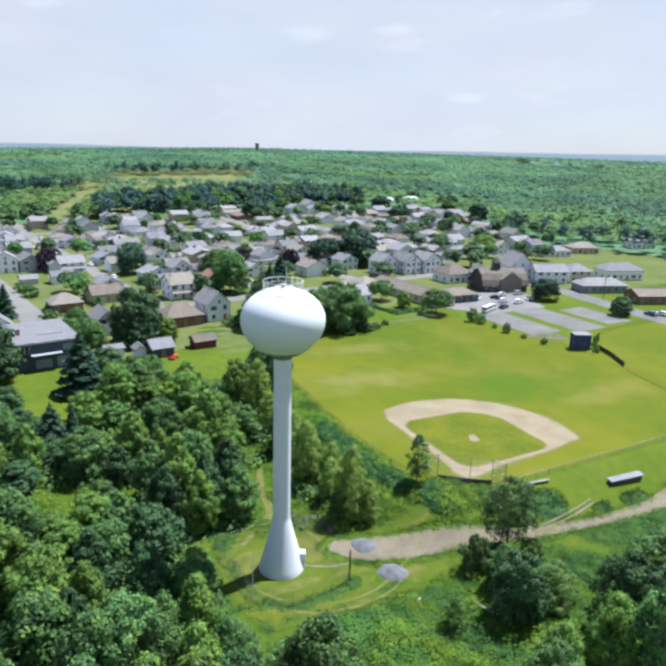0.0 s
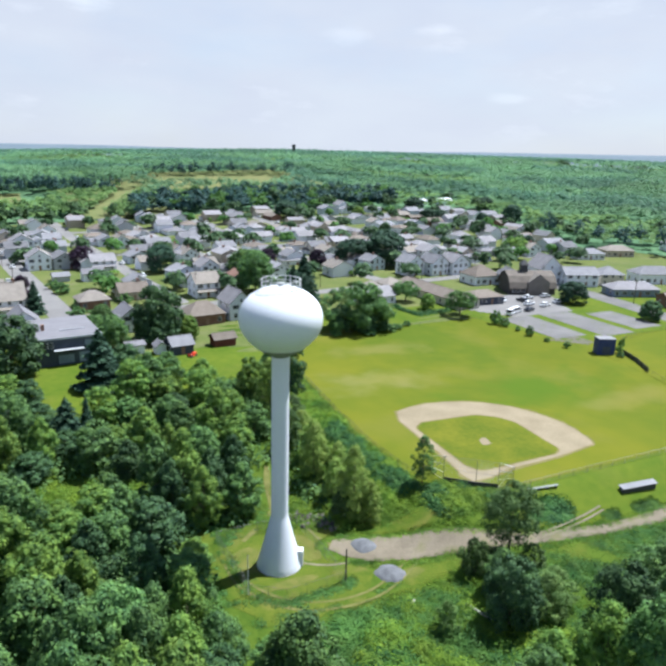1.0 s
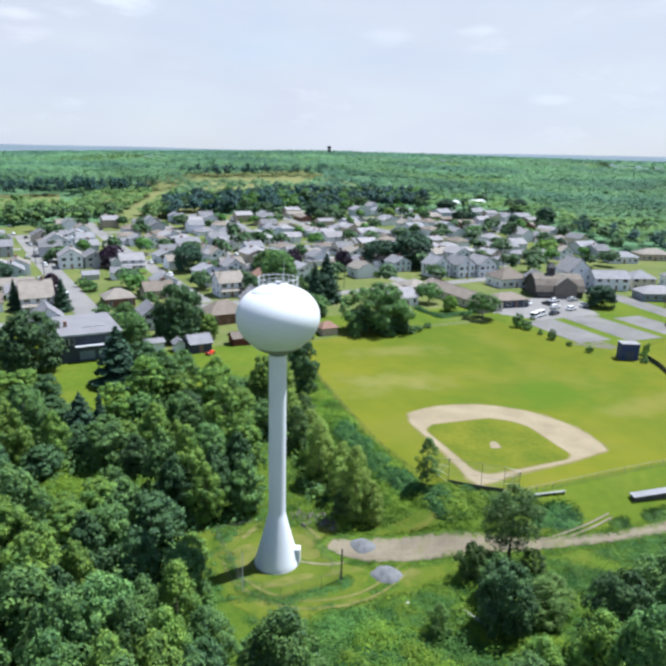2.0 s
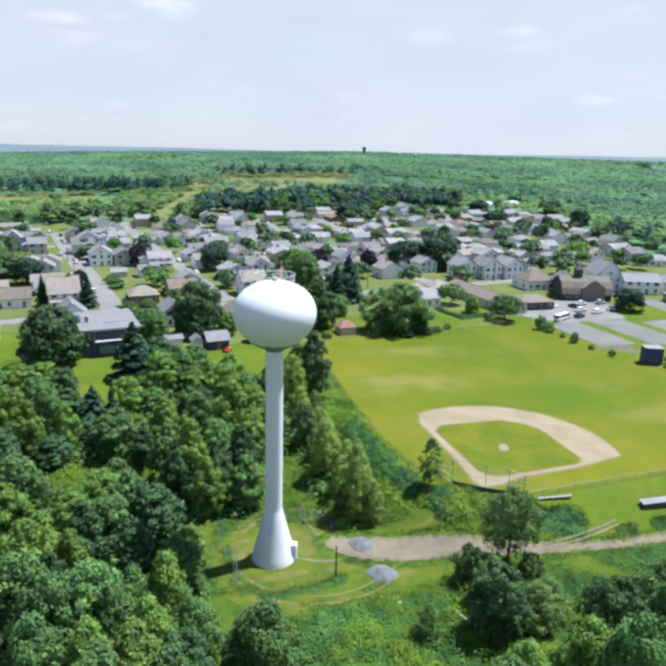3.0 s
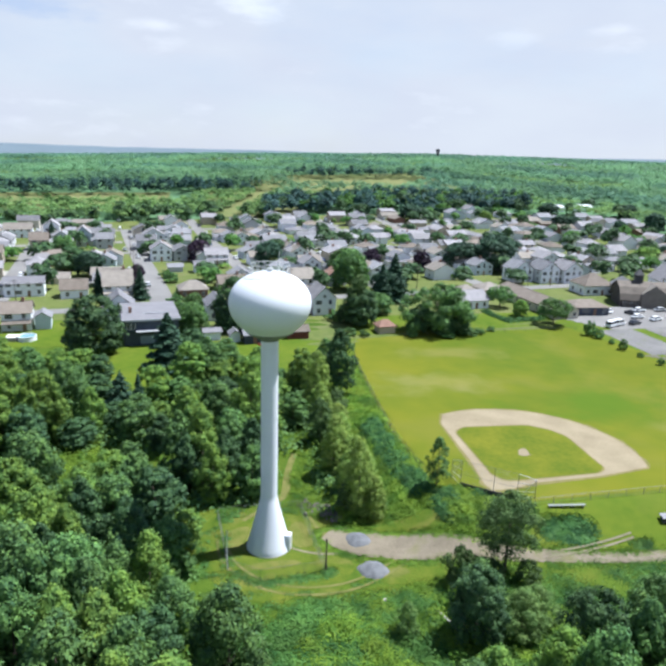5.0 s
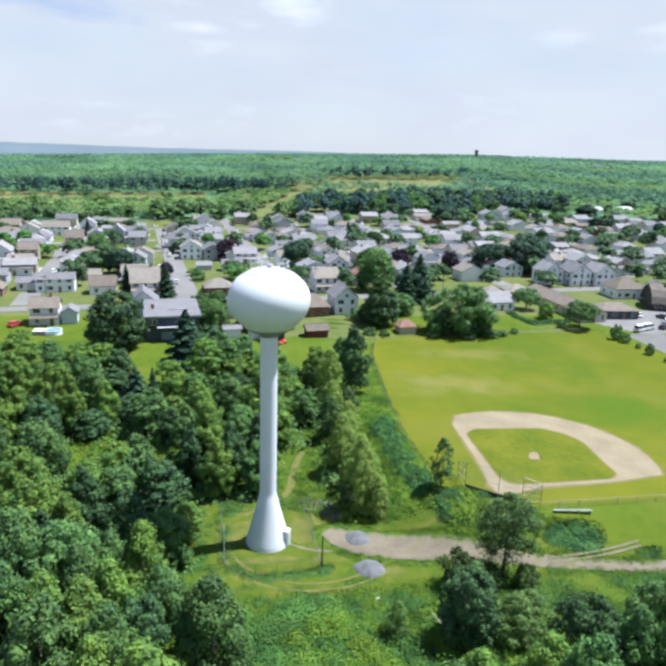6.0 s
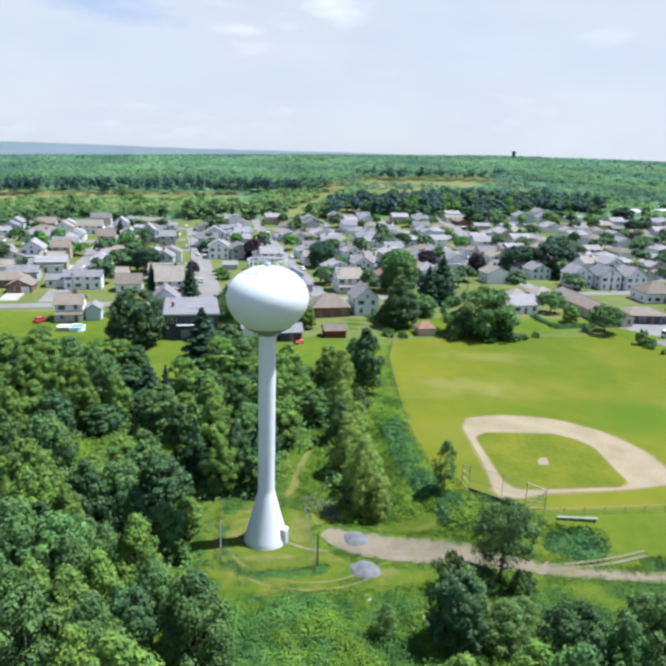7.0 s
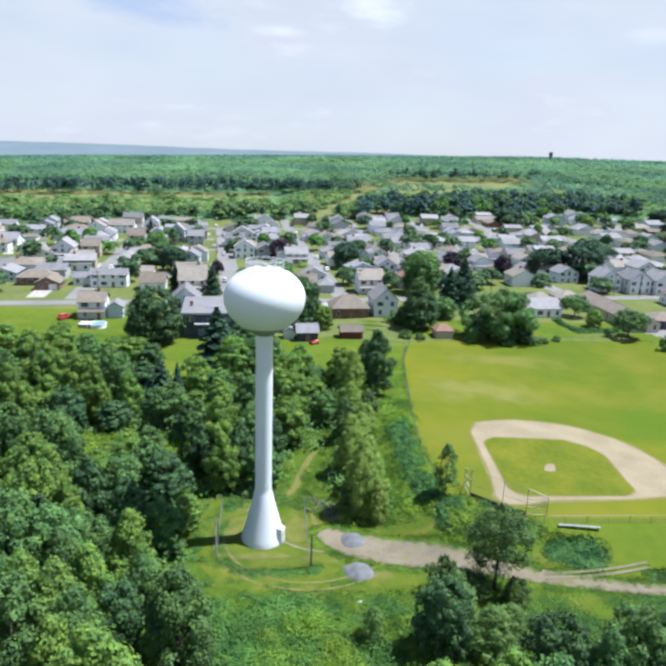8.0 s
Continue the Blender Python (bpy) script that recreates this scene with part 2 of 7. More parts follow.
M_STONE = surface("crushed_stone", (0.070, 0.074, 0.080), (0.148, 0.152, 0.162), 0.8, 0.95, 8, 0.08)
M_ASPHALT = surface("grey_asphalt", (0.132, 0.127, 0.124), (0.192, 0.186, 0.180), 0.08, 0.9, 20, 0.01)
M_LOT = surface("pale_lot", (0.096, 0.093, 0.093), (0.158, 0.152, 0.148), 0.12, 0.9, 14, 0.01, spot=(0.10, 0.11, 0.05), spot_scale=0.3)
M_WORNLOT = surface("worn_gravel_lot", (0.092, 0.094, 0.060), (0.150, 0.140, 0.118), 0.35, 0.95, 10, 0.02, spot=(0.09, 0.115, 0.03), spot_scale=0.5, spec=0.05)
M_CONCRETE = surface("concrete", (0.249, 0.238, 0.220), (0.345, 0.333, 0.309), 0.4, 0.9, 10, 0.01)
M_CLEARING = surface("clearing_grass", (0.040, 0.080, 0.008), (0.100, 0.118, 0.016), 0.3, 0.9, 9, 0.05, spec=0.05, spot=(0.170, 0.142, 0.044), spot_scale=0.16)
M_WORN = surface("dry_worn_grass", (0.064, 0.092, 0.014), (0.138, 0.129, 0.038), 0.45, 0.95, 8, 0.03, spec=0.05)
M_MEADOW = surface("dry_meadow", (0.100, 0.130, 0.046), (0.165, 0.158, 0.070), 0.03, 0.95, 8, spec=0.05)
M_BARK = surface("bark", (0.054, 0.041, 0.032), (0.144, 0.117, 0.090), 2.0, 0.9, 6, 0.03)
M_TANK = surface("white_tank_paint", (0.62, 0.64, 0.70), (0.665, 0.685, 0.745), 0.25, 0.5, 10, 0.0, spec=0.4)
# grey-green stain on the tank's underside, its shade mixed into the paint
M_STAIN_SHADE = surface("stained_shaded_tank_paint", (0.11, 0.126, 0.114), (0.25, 0.27, 0.255), 0.9, 0.6, 8, spec=0.3)
M_RAIL = surface("white_rail_paint", (0.432, 0.446, 0.446), (0.540, 0.547, 0.547), 1.0, 0.5, 6)
M_STEEL = surface("galvanised_steel", (0.142, 0.146, 0.150), (0.203, 0.207, 0.211), 1.5, 0.45, 8, metal=0.6)
M_WIRE = surface("dull_fence_wire", (0.045, 0.054, 0.050), (0.090, 0.099, 0.090), 1.5, 0.6, 8)
M_DARKSTEEL = surface("dark_steel", (0.027, 0.029, 0.032), (0.072, 0.072, 0.077), 1.5, 0.6, 8)
M_POLE = surface("weathered_pole_wood", (0.054, 0.045, 0.036), (0.126, 0.104, 0.081), 2.0, 0.9, 8, 0.01)
M_GLASS = glass_dark("window_glass")
M_TRIM = surface("white_trim", (0.612, 0.612, 0.594), (0.720, 0.720, 0.702), 1.5, 0.6, 6)
M_LEAF = foliage("broad_leaves", (0.036, 0.090, 0.046), (0.152, 0.264, 0.062), 0.28, 0.2, 0.006)
M_LEAF_LIGHT = foliage("light_leaves", (0.062, 0.146, 0.046), (0.214, 0.318, 0.050), 0.32, 0.15, 0.006, speckle=0.35)
M_LEAF_DARK = foliage("dark_leaves", (0.025, 0.059, 0.036), (0.085, 0.154, 0.050), 0.2, 0.2, 0.006)
M_NEEDLE = foliage("conifer_needles", (0.020, 0.048, 0.036), (0.055, 0.106, 0.056), 0.15, 0.2, 0.006)
M_BIRCH = foliage("feathery_leaves", (0.140, 0.250, 0.062), (0.350, 0.440, 0.104), 0.5, 0.1, 0.006, speckle=0.4)
M_WILLOW = foliage("willow_leaves", (0.075, 0.152, 0.046), (0.195, 0.288, 0.082), 0.42, 0.1, 0.005, speckle=0.3)
M_DULL = foliage("dull_grey_green_leaves", (0.040, 0.082, 0.028), (0.118, 0.180, 0.058), 0.3, 0.1, 0.005, speckle=0.3)
M_PLUM = foliage("plum_leaves", (0.022, 0.014, 0.028), (0.052, 0.032, 0.054), 0.2, 0.15)
M_WEED = foliage("weed_leaves", (0.044, 0.120, 0.034), (0.124, 0.235, 0.050), 0.4, 0.15, 0.005, 0.22, 0.45, 0.12)
# far leaf and floor colours: paler and bluer, the haze of distance mixed in
M_FAR = foliage("far_hazed_leaves", (0.118, 0.230, 0.124), (0.168, 0.292, 0.142), 0.45, 0.1, 0.005, 0.012, 0.03, 0.15)
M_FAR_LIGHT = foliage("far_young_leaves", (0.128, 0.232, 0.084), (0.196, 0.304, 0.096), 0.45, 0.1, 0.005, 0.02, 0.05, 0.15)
M_FAR_BLUE = foliage("far_hazed_blue_leaves", (0.086, 0.182, 0.124), (0.120, 0.230, 0.144), 0.4, 0.1, 0.005, 0.012, 0.03, 0.15)
# dark far trees; the shade on the conifer fronts is in this colour too
M_FAR_DARK = foliage("far_dark_shade_leaves", (0.022, 0.058, 0.060), (0.052, 0.108, 0.088), 0.2, 0.1, 0.005, 0.03, 0.1, 0.25)
M_FAR_FLOOR = surface("far_hazed_floor", (0.070, 0.140, 0.074), (0.098, 0.175, 0.088), 0.02, 0.95, 8, spec=0.05)
# grey-blue of distance haze painted as the ridge's own colour
M_RIDGE = surface("hazed_distant_ridge", (0.088, 0.118, 0.142), (0.112, 0.146, 0.172), 0.004, 1.0, 8)

WALLS = {
    "white": surface("white_siding", (0.68, 0.70, 0.745), (0.78, 0.80, 0.84), 0.5, 0.7, 8, vary=0.06),
    "cream": surface("cream_siding", (0.46, 0.42, 0.34), (0.56, 0.52, 0.43), 0.5, 0.7, 8, vary=0.08),
    "blue": surface("pale_blue_siding", (0.44, 0.51, 0.56), (0.54, 0.60, 0.645), 0.5, 0.7, 8, vary=0.08),
    "grey": surface("grey_siding", (0.36, 0.37, 0.40), (0.46, 0.47, 0.50), 0.5, 0.7, 8, vary=0.1),
    "tan": surface("tan_siding", (0.34, 0.29, 0.22), (0.44, 0.38, 0.30), 0.5, 0.7, 8, vary=0.1),
    "brick": surface("brown_brick", (0.126, 0.068, 0.045), (0.225, 0.126, 0.090), 0.8, 0.9, 10, 0.01, vary=0.12),
    "dark": surface("slate_blue_wall", (0.032, 0.041, 0.063), (0.068, 0.081, 0.113), 0.4, 0.7, 8),
    "steel_blue": surface("steel_blue_wall", (0.144, 0.180, 0.234), (0.225, 0.270, 0.333), 0.4, 0.7, 8),
    "red": surface("barn_red_boards", (0.099, 0.027, 0.020), (0.171, 0.054, 0.036), 0.8, 0.85, 8, vary=0.1),
}
ROOFS = {
    "white_metal": surface("white_metal_sheet", (0.46, 0.47, 0.49), (0.54, 0.55, 0.57), 0.3, 0.5, 8),
    "grey": surface("grey_shingle", (0.150, 0.150, 0.164), (0.215, 0.215, 0.228), 0.5, 0.9, 14, 0.01, vary=0.15),
    "brown": surface("brown_shingle", (0.122, 0.102, 0.084), (0.180, 0.152, 0.128), 0.5, 0.9, 14, 0.01, vary=0.15),
    "tan": surface("tan_shingle", (0.162, 0.143, 0.124), (0.228, 0.205, 0.180), 0.5, 0.9, 14, 0.01, vary=0.12),
    "dark": surface("charcoal_shingle", (0.090, 0.090, 0.099), (0.171, 0.171, 0.180), 0.5, 0.9, 14, 0.01, vary=0.15),
    "pale": surface("pale_membrane", (0.128, 0.125, 0.138), (0.176, 0.172, 0.184), 0.25, 0.8, 10, 0.0, vary=0.05),
    "rust": surface("rust_shingle", (0.180, 0.104, 0.077), (0.261, 0.158, 0.122), 0.5, 0.9, 14, 0.01, vary=0.1),
    "violet": surface("weathered_shingle", (0.178, 0.172, 0.182), (0.250, 0.240, 0.250), 0.5, 0.9, 14, 0.01, vary=0.12),
}


# ---- building blocks ----
def mesh_from(name, bm, *mats, smooth=False):
    me = bpy.data.meshes.new(name)
    bm.to_mesh(me)
    bm.free()
    for m in mats:
        me.materials.append(m)
    if smooth:
        for p in me.polygons:
            p.use_smooth = True
    return me


def part(name, data, material, parent, label="", at=None, smooth=False):
    """One mesh object under a thing or a part; data is a bmesh or a mesh that is shared."""
    if isinstance(data, bmesh.types.BMesh):
        data = mesh_from(name, data, material, smooth=smooth)
    ob = new(name, data)
    ob.parent = parent
    if at is not None:
        ob.matrix_basis = at
    return tagged(ob, label)


def thing(name, at, label, category, group="", kind=""):
    ob = new(name)
    ob.empty_display_size = 0.5
    ob.matrix_basis = at
    return tagged(ob, label, category, group, kind)


def structure(name, data, material, label, category="ground"):
    if isinstance(data, bmesh.types.BMesh):
        data = mesh_from(name, data, material)
    ob = new(name, data)
    return tagged(ob, label, category, kind="structure")


def box(bm, x0, x1, y0, y1, z0, z1):
    v = [bm.verts.new((x, y, z)) for z in (z0, z1) for y in (y0, y1) for x in (x0, x1)]
    for f in ((0, 2, 3, 1), (4, 5, 7, 6), (0, 1, 5, 4), (1, 3, 7, 5), (3, 2, 6, 7), (2, 0, 4, 6)):
        bm.faces.new([v[i] for i in f])
    return v


def boxes(*dims):
    bm = bmesh.new()
    for d in dims:
        box(bm, *d)
    return bm


def bevelled(bm, width):
    bmesh.ops.bevel(bm, geom=list(bm.edges), offset=width, segments=1, affect="EDGES", profile=0.6)
    return bm


def tube(bm, p, q, r0, r1, sides=6):
    p, q = Vector(p), Vector(q)
    axis = (q - p).normalized()
    side = axis.cross(Vector((0, 0, 1)) if abs(axis.z) < 0.9 else Vector((1, 0, 0))).normalized()
    up = axis.cross(side)
    rings = []
    for c, r in ((p, r0), (q, r1)):
        rings.append([bm.verts.new(c + r * (math.cos(a) * side + math.sin(a) * up)) for a in (2 * math.pi * i / sides for i in range(sides))])
    for i in range(sides):
        j = (i + 1) % sides
        bm.faces.new((rings[0][i], rings[1][i], rings[1][j], rings[0][j]))
    bm.faces.new(rings[1][::-1])
    bm.faces.new(rings[0])


def lathe(profile, sides=64):
    """A turned body from (radius, height) pairs."""
    bm = bmesh.new()
    rings = []
    for r, z in profile:
        if r < 1e-4:
            rings.append([bm.verts.new((0, 0, z))])
        else:
            rings.append([bm.verts.new((r * math.cos(2 * math.pi * i / sides), r * math.sin(2 * math.pi * i / sides), z)) for i in range(sides)])
    for a, b in zip(rings, rings[1:]):
        for i in range(sides):
            j = (i + 1) % sides
            if len(a) == 1 and len(b) == 1:
                continue
            if len(a) == 1:
                bm.faces.new((a[0], b[j], b[i]))
            elif len(b) == 1:
                bm.faces.new((a[i], a[j], b[0]))
            else:
                bm.faces.new((a[i], a[j], b[j], b[i]))
    return bm


def leaf_mesh(name, co, material):
    """A mesh of loose three-cornered leaves from an array of corners, shape (n, 3, 3)."""
    n = len(co)
    me = bpy.data.meshes.new(name)
    me.vertices.add(3 * n)
    me.vertices.foreach_set("co", np.ascontiguousarray(co, dtype=np.float32).ravel())
    me.loops.add(3 * n)
    me.loops.foreach_set("vertex_index", np.arange(3 * n, dtype=np.int32))
    me.polygons.add(n)
    me.polygons.foreach_set("loop_start", np.arange(0, 3 * n, 3, dtype=np.int32))
    me.update(calc_edges=True)
    me.validate()
    me.materials.append(material)
    return me


def leaves(centres, normals, size, rng, spread=0.6):
    """Corners of leaf clumps at the centres, roughly square to the normals."""
    n = len(centres)
    nn = normals + rng.normal(0, spread, (n, 3))
    nn /= np.linalg.norm(nn, axis=1, keepdims=True) + 1e-9
    ref = rng.normal(0, 1, (n, 3))
    u = np.cross(nn, ref)
    u /= np.linalg.norm(u, axis=1, keepdims=True) + 1e-9
    v = np.cross(nn, u)
    s = (size * rng.uniform(0.6, 1.25, n))[:, None] * 0.5
    return np.stack([centres + u * s * 1.25, centres - u * s * 0.7 + v * s * 0.95, centres - u * s * 0.7 - v * s * 0.95], axis=1)


def ball_points(n, rng):
    d = rng.normal(0, 1, (n, 3))
    return d / np.linalg.norm(d, axis=1, keepdims=True)


# ---- the lie of the land ----
def step(a, b, v):
    t = np.clip((v - a) / (b - a), 0, 1)
    return t * t * (3 - 2 * t)


def land(x, y):
    """Height of the ground: a hollow round the tower, the field above it, the town, and a wooded rise behind."""
    x, y = np.asarray(x, float), np.asarray(y, float)
    off = np.hypot(np.maximum(63 - x, 0), np.maximum(74 - y, 0))
    hollow = -4.5 + 4.2 * step(84, 150, y)
    field = -1.3 + 1.3 * np.maximum(step(150, 184, y), step(122, 143, x) * step(80, 110, y))
    z = field + (hollow - field) * step(1.0, 13, off)
    r, az = np.hypot(x, y), np.degrees(np.arctan2(x, y))
    crest = np.interp(az, [-60, -23, 3, 22, 54, 90], [8, 13, 31, 41, 37, 36])
    z = z + crest * (0.75 * np.clip((r - 400) / 690, 0, 1) + 0.25 * step(400, 1090, r)) * step(20, 60, y) - 30 * step(1150, 2200, r)
    return z


def drape(x, y, lift=0.05):
    return float(land(x, y)) + lift


def strip(name, points, width, material, label, category, lift=0.06, piece=3.0):
    """A road or path along a line of (x, y) points, laid on the land; width may be one number or one for each point."""
    pts, wid = [], []
    widths = width if isinstance(width, (list, tuple)) else [width] * len(points)
    for (a, b), (wa, wb) in zip(zip(points, points[1:]), zip(widths, widths[1:])):
        n = max(1, int(math.dist(a, b) / piece))
        for i in range(n):
            pts.append((a[0] + (b[0] - a[0]) * i / n, a[1] + (b[1] - a[1]) * i / n))
            wid.append(wa + (wb - wa) * i / n)
    pts.append(points[-1])
    wid.append(widths[-1])
    for _ in range(4):
        pts = [pts[0]] + [((a[0] + 2 * b[0] + c[0]) / 4, (a[1] + 2 * b[1] + c[1]) / 4) for a, b, c in zip(pts, pts[1:], pts[2:])] + [pts[-1]]
    bm = bmesh.new()
    rows = []
    for i, p in enumerate(pts):
        q, o = pts[min(i + 1, len(pts) - 1)], pts[max(i - 1, 0)]
        d = Vector((q[0] - o[0], q[1] - o[1])).normalized()
        wob = 1 + 0.10 * noise.noise((p[0] * 0.3, p[1] * 0.3, 1.7)) if material in (M_GRAVEL, M_DIRT, M_TRACK) else 1
        row = []
        for k in range(5):
            s = (k / 4 - 0.5) * wid[i] * wob
            x, y = p[0] - d.y * s, p[1] + d.x * s
            row.append(bm.verts.new((x, y, drape(x, y, lift))))
        rows.append(row)
    for a, b in zip(rows, rows[1:]):
        for k in range(4):
            bm.faces.new((a[k], b[k], b[k + 1], a[k + 1]))
    bmesh.ops.recalc_face_normals(bm, faces=bm.faces)
    return structure(name, bm, material, label, category)


def patch(name, x0, x1, y0, y1, material, label, category, lift=0.05, cell=3.0, inside=None, turn=0.0):
    """A sheet laid on the land over a rectangle, cut to the cells for which inside(x, y) holds."""
    bm = bmesh.new()
    nx, ny = max(1, round((x1 - x0) / cell)), max(1, round((y1 - y0) / cell))
    made = {}
    cx, cy = (x0 + x1) / 2, (y0 + y1) / 2
    c, s = math.cos(radians(turn)), math.sin(radians(turn))

    def at(i, j):
        if (i, j) not in made:
            x, y = x0 + (x1 - x0) * i / nx - cx, y0 + (y1 - y0) * j / ny - cy
            x, y = cx + c * x - s * y, cy + s * x + c * y
            made[i, j] = bm.verts.new((x, y, drape(x, y, lift)))
        return made[i, j]

    for i in range(nx):
        for j in range(ny):
            mx, my = x0 + (x1 - x0) * (i + 0.5) / nx, y0 + (y1 - y0) * (j + 0.5) / ny
            if inside is None or inside(mx, my):
                bm.faces.new((at(i, j), at(i + 1, j), at(i + 1, j + 1), at(i, j + 1)))
    return structure(name, bm, material, label, category)


def axis_steps(a, b, fine, reach, near):
    mid = np.concatenate([np.arange(a, near[0], fine), np.arange(near[0], near[1], 1.0), np.arange(near[1], b + 0.1, fine)])
    grow = [fine]
    while sum(grow) < reach:
        grow.append(grow[-1] * 1.16)
    g = np.cumsum(grow)
    return np.concatenate([(a - g)[::-1], mid, mid[-1] + g])


def build_ground():
    xs, ys = axis_steps(-150, 330, 3.0, 3400, (24, 108)), axis_steps(-60, 480, 3.0, 3400, (54, 84))
    X, Y = np.meshgrid(xs, ys)
    Z = land(X, Y)
    nx, ny = len(xs), len(ys)
    co = np.stack([X, Y, Z], -1).reshape(-1, 3)
    i, j = np.meshgrid(np.arange(nx - 1), np.arange(ny - 1))
    k = (j * nx + i).ravel()
    faces = np.stack([k, k + 1, k + 1 + nx, k + nx], 1)
    me = bpy.data.meshes.new("ground")
    me.from_pydata(co.tolist(), [], faces.tolist())
    for p in me.polygons:
        p.use_smooth = True
    structure("ground", me, None, "rolling green ground of grass and scrub under the woods").data.materials.append(M_GRASS)


build_ground()


def sheet(name, y0, y1, left, right, material, label, category, lift=0.05, rows=60, cols=30):
    """A sheet on the land between two edges that are given as x for each y."""
    bm = bmesh.new()
    grid = []
    for j in range(rows + 1):
        y = y0 + (y1 - y0) * j / rows
        a, b = left(y), right(y)
        grid.append([bm.verts.new((a + (b - a) * i / cols, y, drape(a + (b - a) * i / cols, y, lift))) for i in range(cols + 1)])
    for a, b in zip(grid, grid[1:]):
        for i in range(cols):
            bm.faces.new((a[i], a[i + 1], b[i + 1], b[i]))
    return structure(name, bm, material, label, category)


def outline(name, points, z, material, label, category="ground"):
    """A flat sheet inside an outline of (x, y) points."""
    bm = bmesh.new()
    vs = [bm.verts.new((x, y, z)) for x, y in points]
    bmesh.ops.triangulate(bm, faces=[bm.faces.new(vs)])
    bmesh.ops.recalc_face_normals(bm, faces=bm.faces)
    return structure(name, bm, material, label, category)


def arc(cx, cy, r, a0, a1, n=24):
    return [(cx + r * math.cos(radians(a0 + (a1 - a0) * i / n)), cy + r * math.sin(radians(a0 + (a1 - a0) * i / n))) for i in range(n + 1)]


def wobble(points, amount, size):
    return [(x + amount * noise.noise((x * size, y * size, 0.3)), y + amount * noise.noise((x * size, y * size, 7.3))) for x, y in points]


# ---- ball field ----
def field_edge(y):
    """Where the mown field ends above the bank."""
    return float(np.interp(y, [73, 88, 98, 108, 113, 124, 136, 149, 163, 171], [62.4, 61.2, 60.9, 61.4, 61.8, 62.8, 63.9, 65.3, 68.9, 72.5]))


FZ = -1.3
sheet("field_grass", 73.6, 171, lambda y: field_edge(y) + 7 * float(step(163, 172, y)), lambda y: 142 + 4 * float(step(90, 125, y)) - 8 * float(step(130, 171, y)), M_FIELD,
      "sunlit yellow-green mown grass of the ball field", "grass")
sheet("outer_field_grass", 60, 134, lambda y: 142 + 4 * float(step(90, 125, y)) + 0.15, lambda y: 260, M_FIELD, "mown grass of the second ball field", "grass")
sheet("bank_grass", 61.8, 73.5, lambda y: 69 + 0.45 * (y - 62), lambda y: 141.5, M_YARD, "sunlit mown grass sloping down to the gravel road", "grass", 0.05, 24, 60)
arc_pts = arc(82.0, 89.8, 20.9, -25.0, 113.0, 40)
dirt_pts = [(70.2, 77.7), (73.8, 77.7), (78.5, 78.9), (91, 79.5)] + arc_pts + [(71.8, 104.5), (71.5, 96), (70.9, 88.5)] + arc(72.3, 80.4, 2.7, 150, 215, 5)


def grown(points, by):
    """The same outline, moved outwards from its middle."""
    cx, cy = sum(q[0] for q in points) / len(points), sum(q[1] for q in points) / len(points)
    return [(cx + (x - cx) * (1 + by / math.hypot(x - cx, y - cy)), cy + (y - cy) * (1 + by / math.hypot(x - cx, y - cy))) for x, y in points]


outline("infield_edge", wobble(grown(dirt_pts, 0.55), 0.7, 0.5), FZ + 0.07, M_RIM, "thin worn grass along the edge of the dirt", "grass")
outline("infield_dirt", wobble(dirt_pts, 0.35, 0.4), FZ + 0.085, M_DIRT, "pale tan dirt of the baseball infield", "dirt")
grass_pts = arc(75.6, 83.4, 3.0, 180, 270, 8) + arc(90.2, 83.4, 2.9, -85, 10, 8) + arc(84.4, 92.6, 9.4, 10, 70, 12) + arc(76.3, 98.8, 3.2, 90, 180, 8)
outline("infield_edge", wobble(grown(grass_pts, 0.42), 0.35, 0.5), FZ + 0.102, M_RIM, "thin worn grass along the edge of the diamond", "grass")
outline("infield_grass", wobble(grass_pts, 0.25, 0.5), FZ + 0.12, M_INFIELD, "green grass diamond inside the dirt infield", "grass")
outline("pitchers_mound", wobble(arc(81.9, 89.8, 1.3, 0, 348, 30), 1.0, 0.8), FZ + 0.15, M_DIRT, "small round dirt pitcher's mound", "dirt")

# ---- roads, paths, lots ----
strip("gravel_road", [(42.6, 75.2), (44.2, 73.0), (46.6, 71.6), (51.5, 69.6), (56, 68.0), (60.5, 66.3), (66, 64.9), (70, 64.0), (73, 63.3), (79, 62.4), (85, 61.4), (92, 60.9), (100, 61.1), (122, 66), (150, 78)], [4.2, 5.6, 6.2, 5.6, 4.6, 3.8, 3.0, 2.5, 2.3, 2.2, 2.4, 2.8, 3.2, 3.2, 3.2], M_GRAVEL,
      "pale gravel road winding past the water tower", "road", 0.10, 1.5)
for k in (0.0, -0.75):
    strip("wheel_track", [(72.0, 64.0 + k), (75.5, 64.2 + k), (79.0, 64.5 + k), (83.0, 65.0 + k), (87.0, 65.8 + k)], 0.34, M_WHEEL, "worn wheel track branching off the gravel road", "track", 0.17, 1.2)


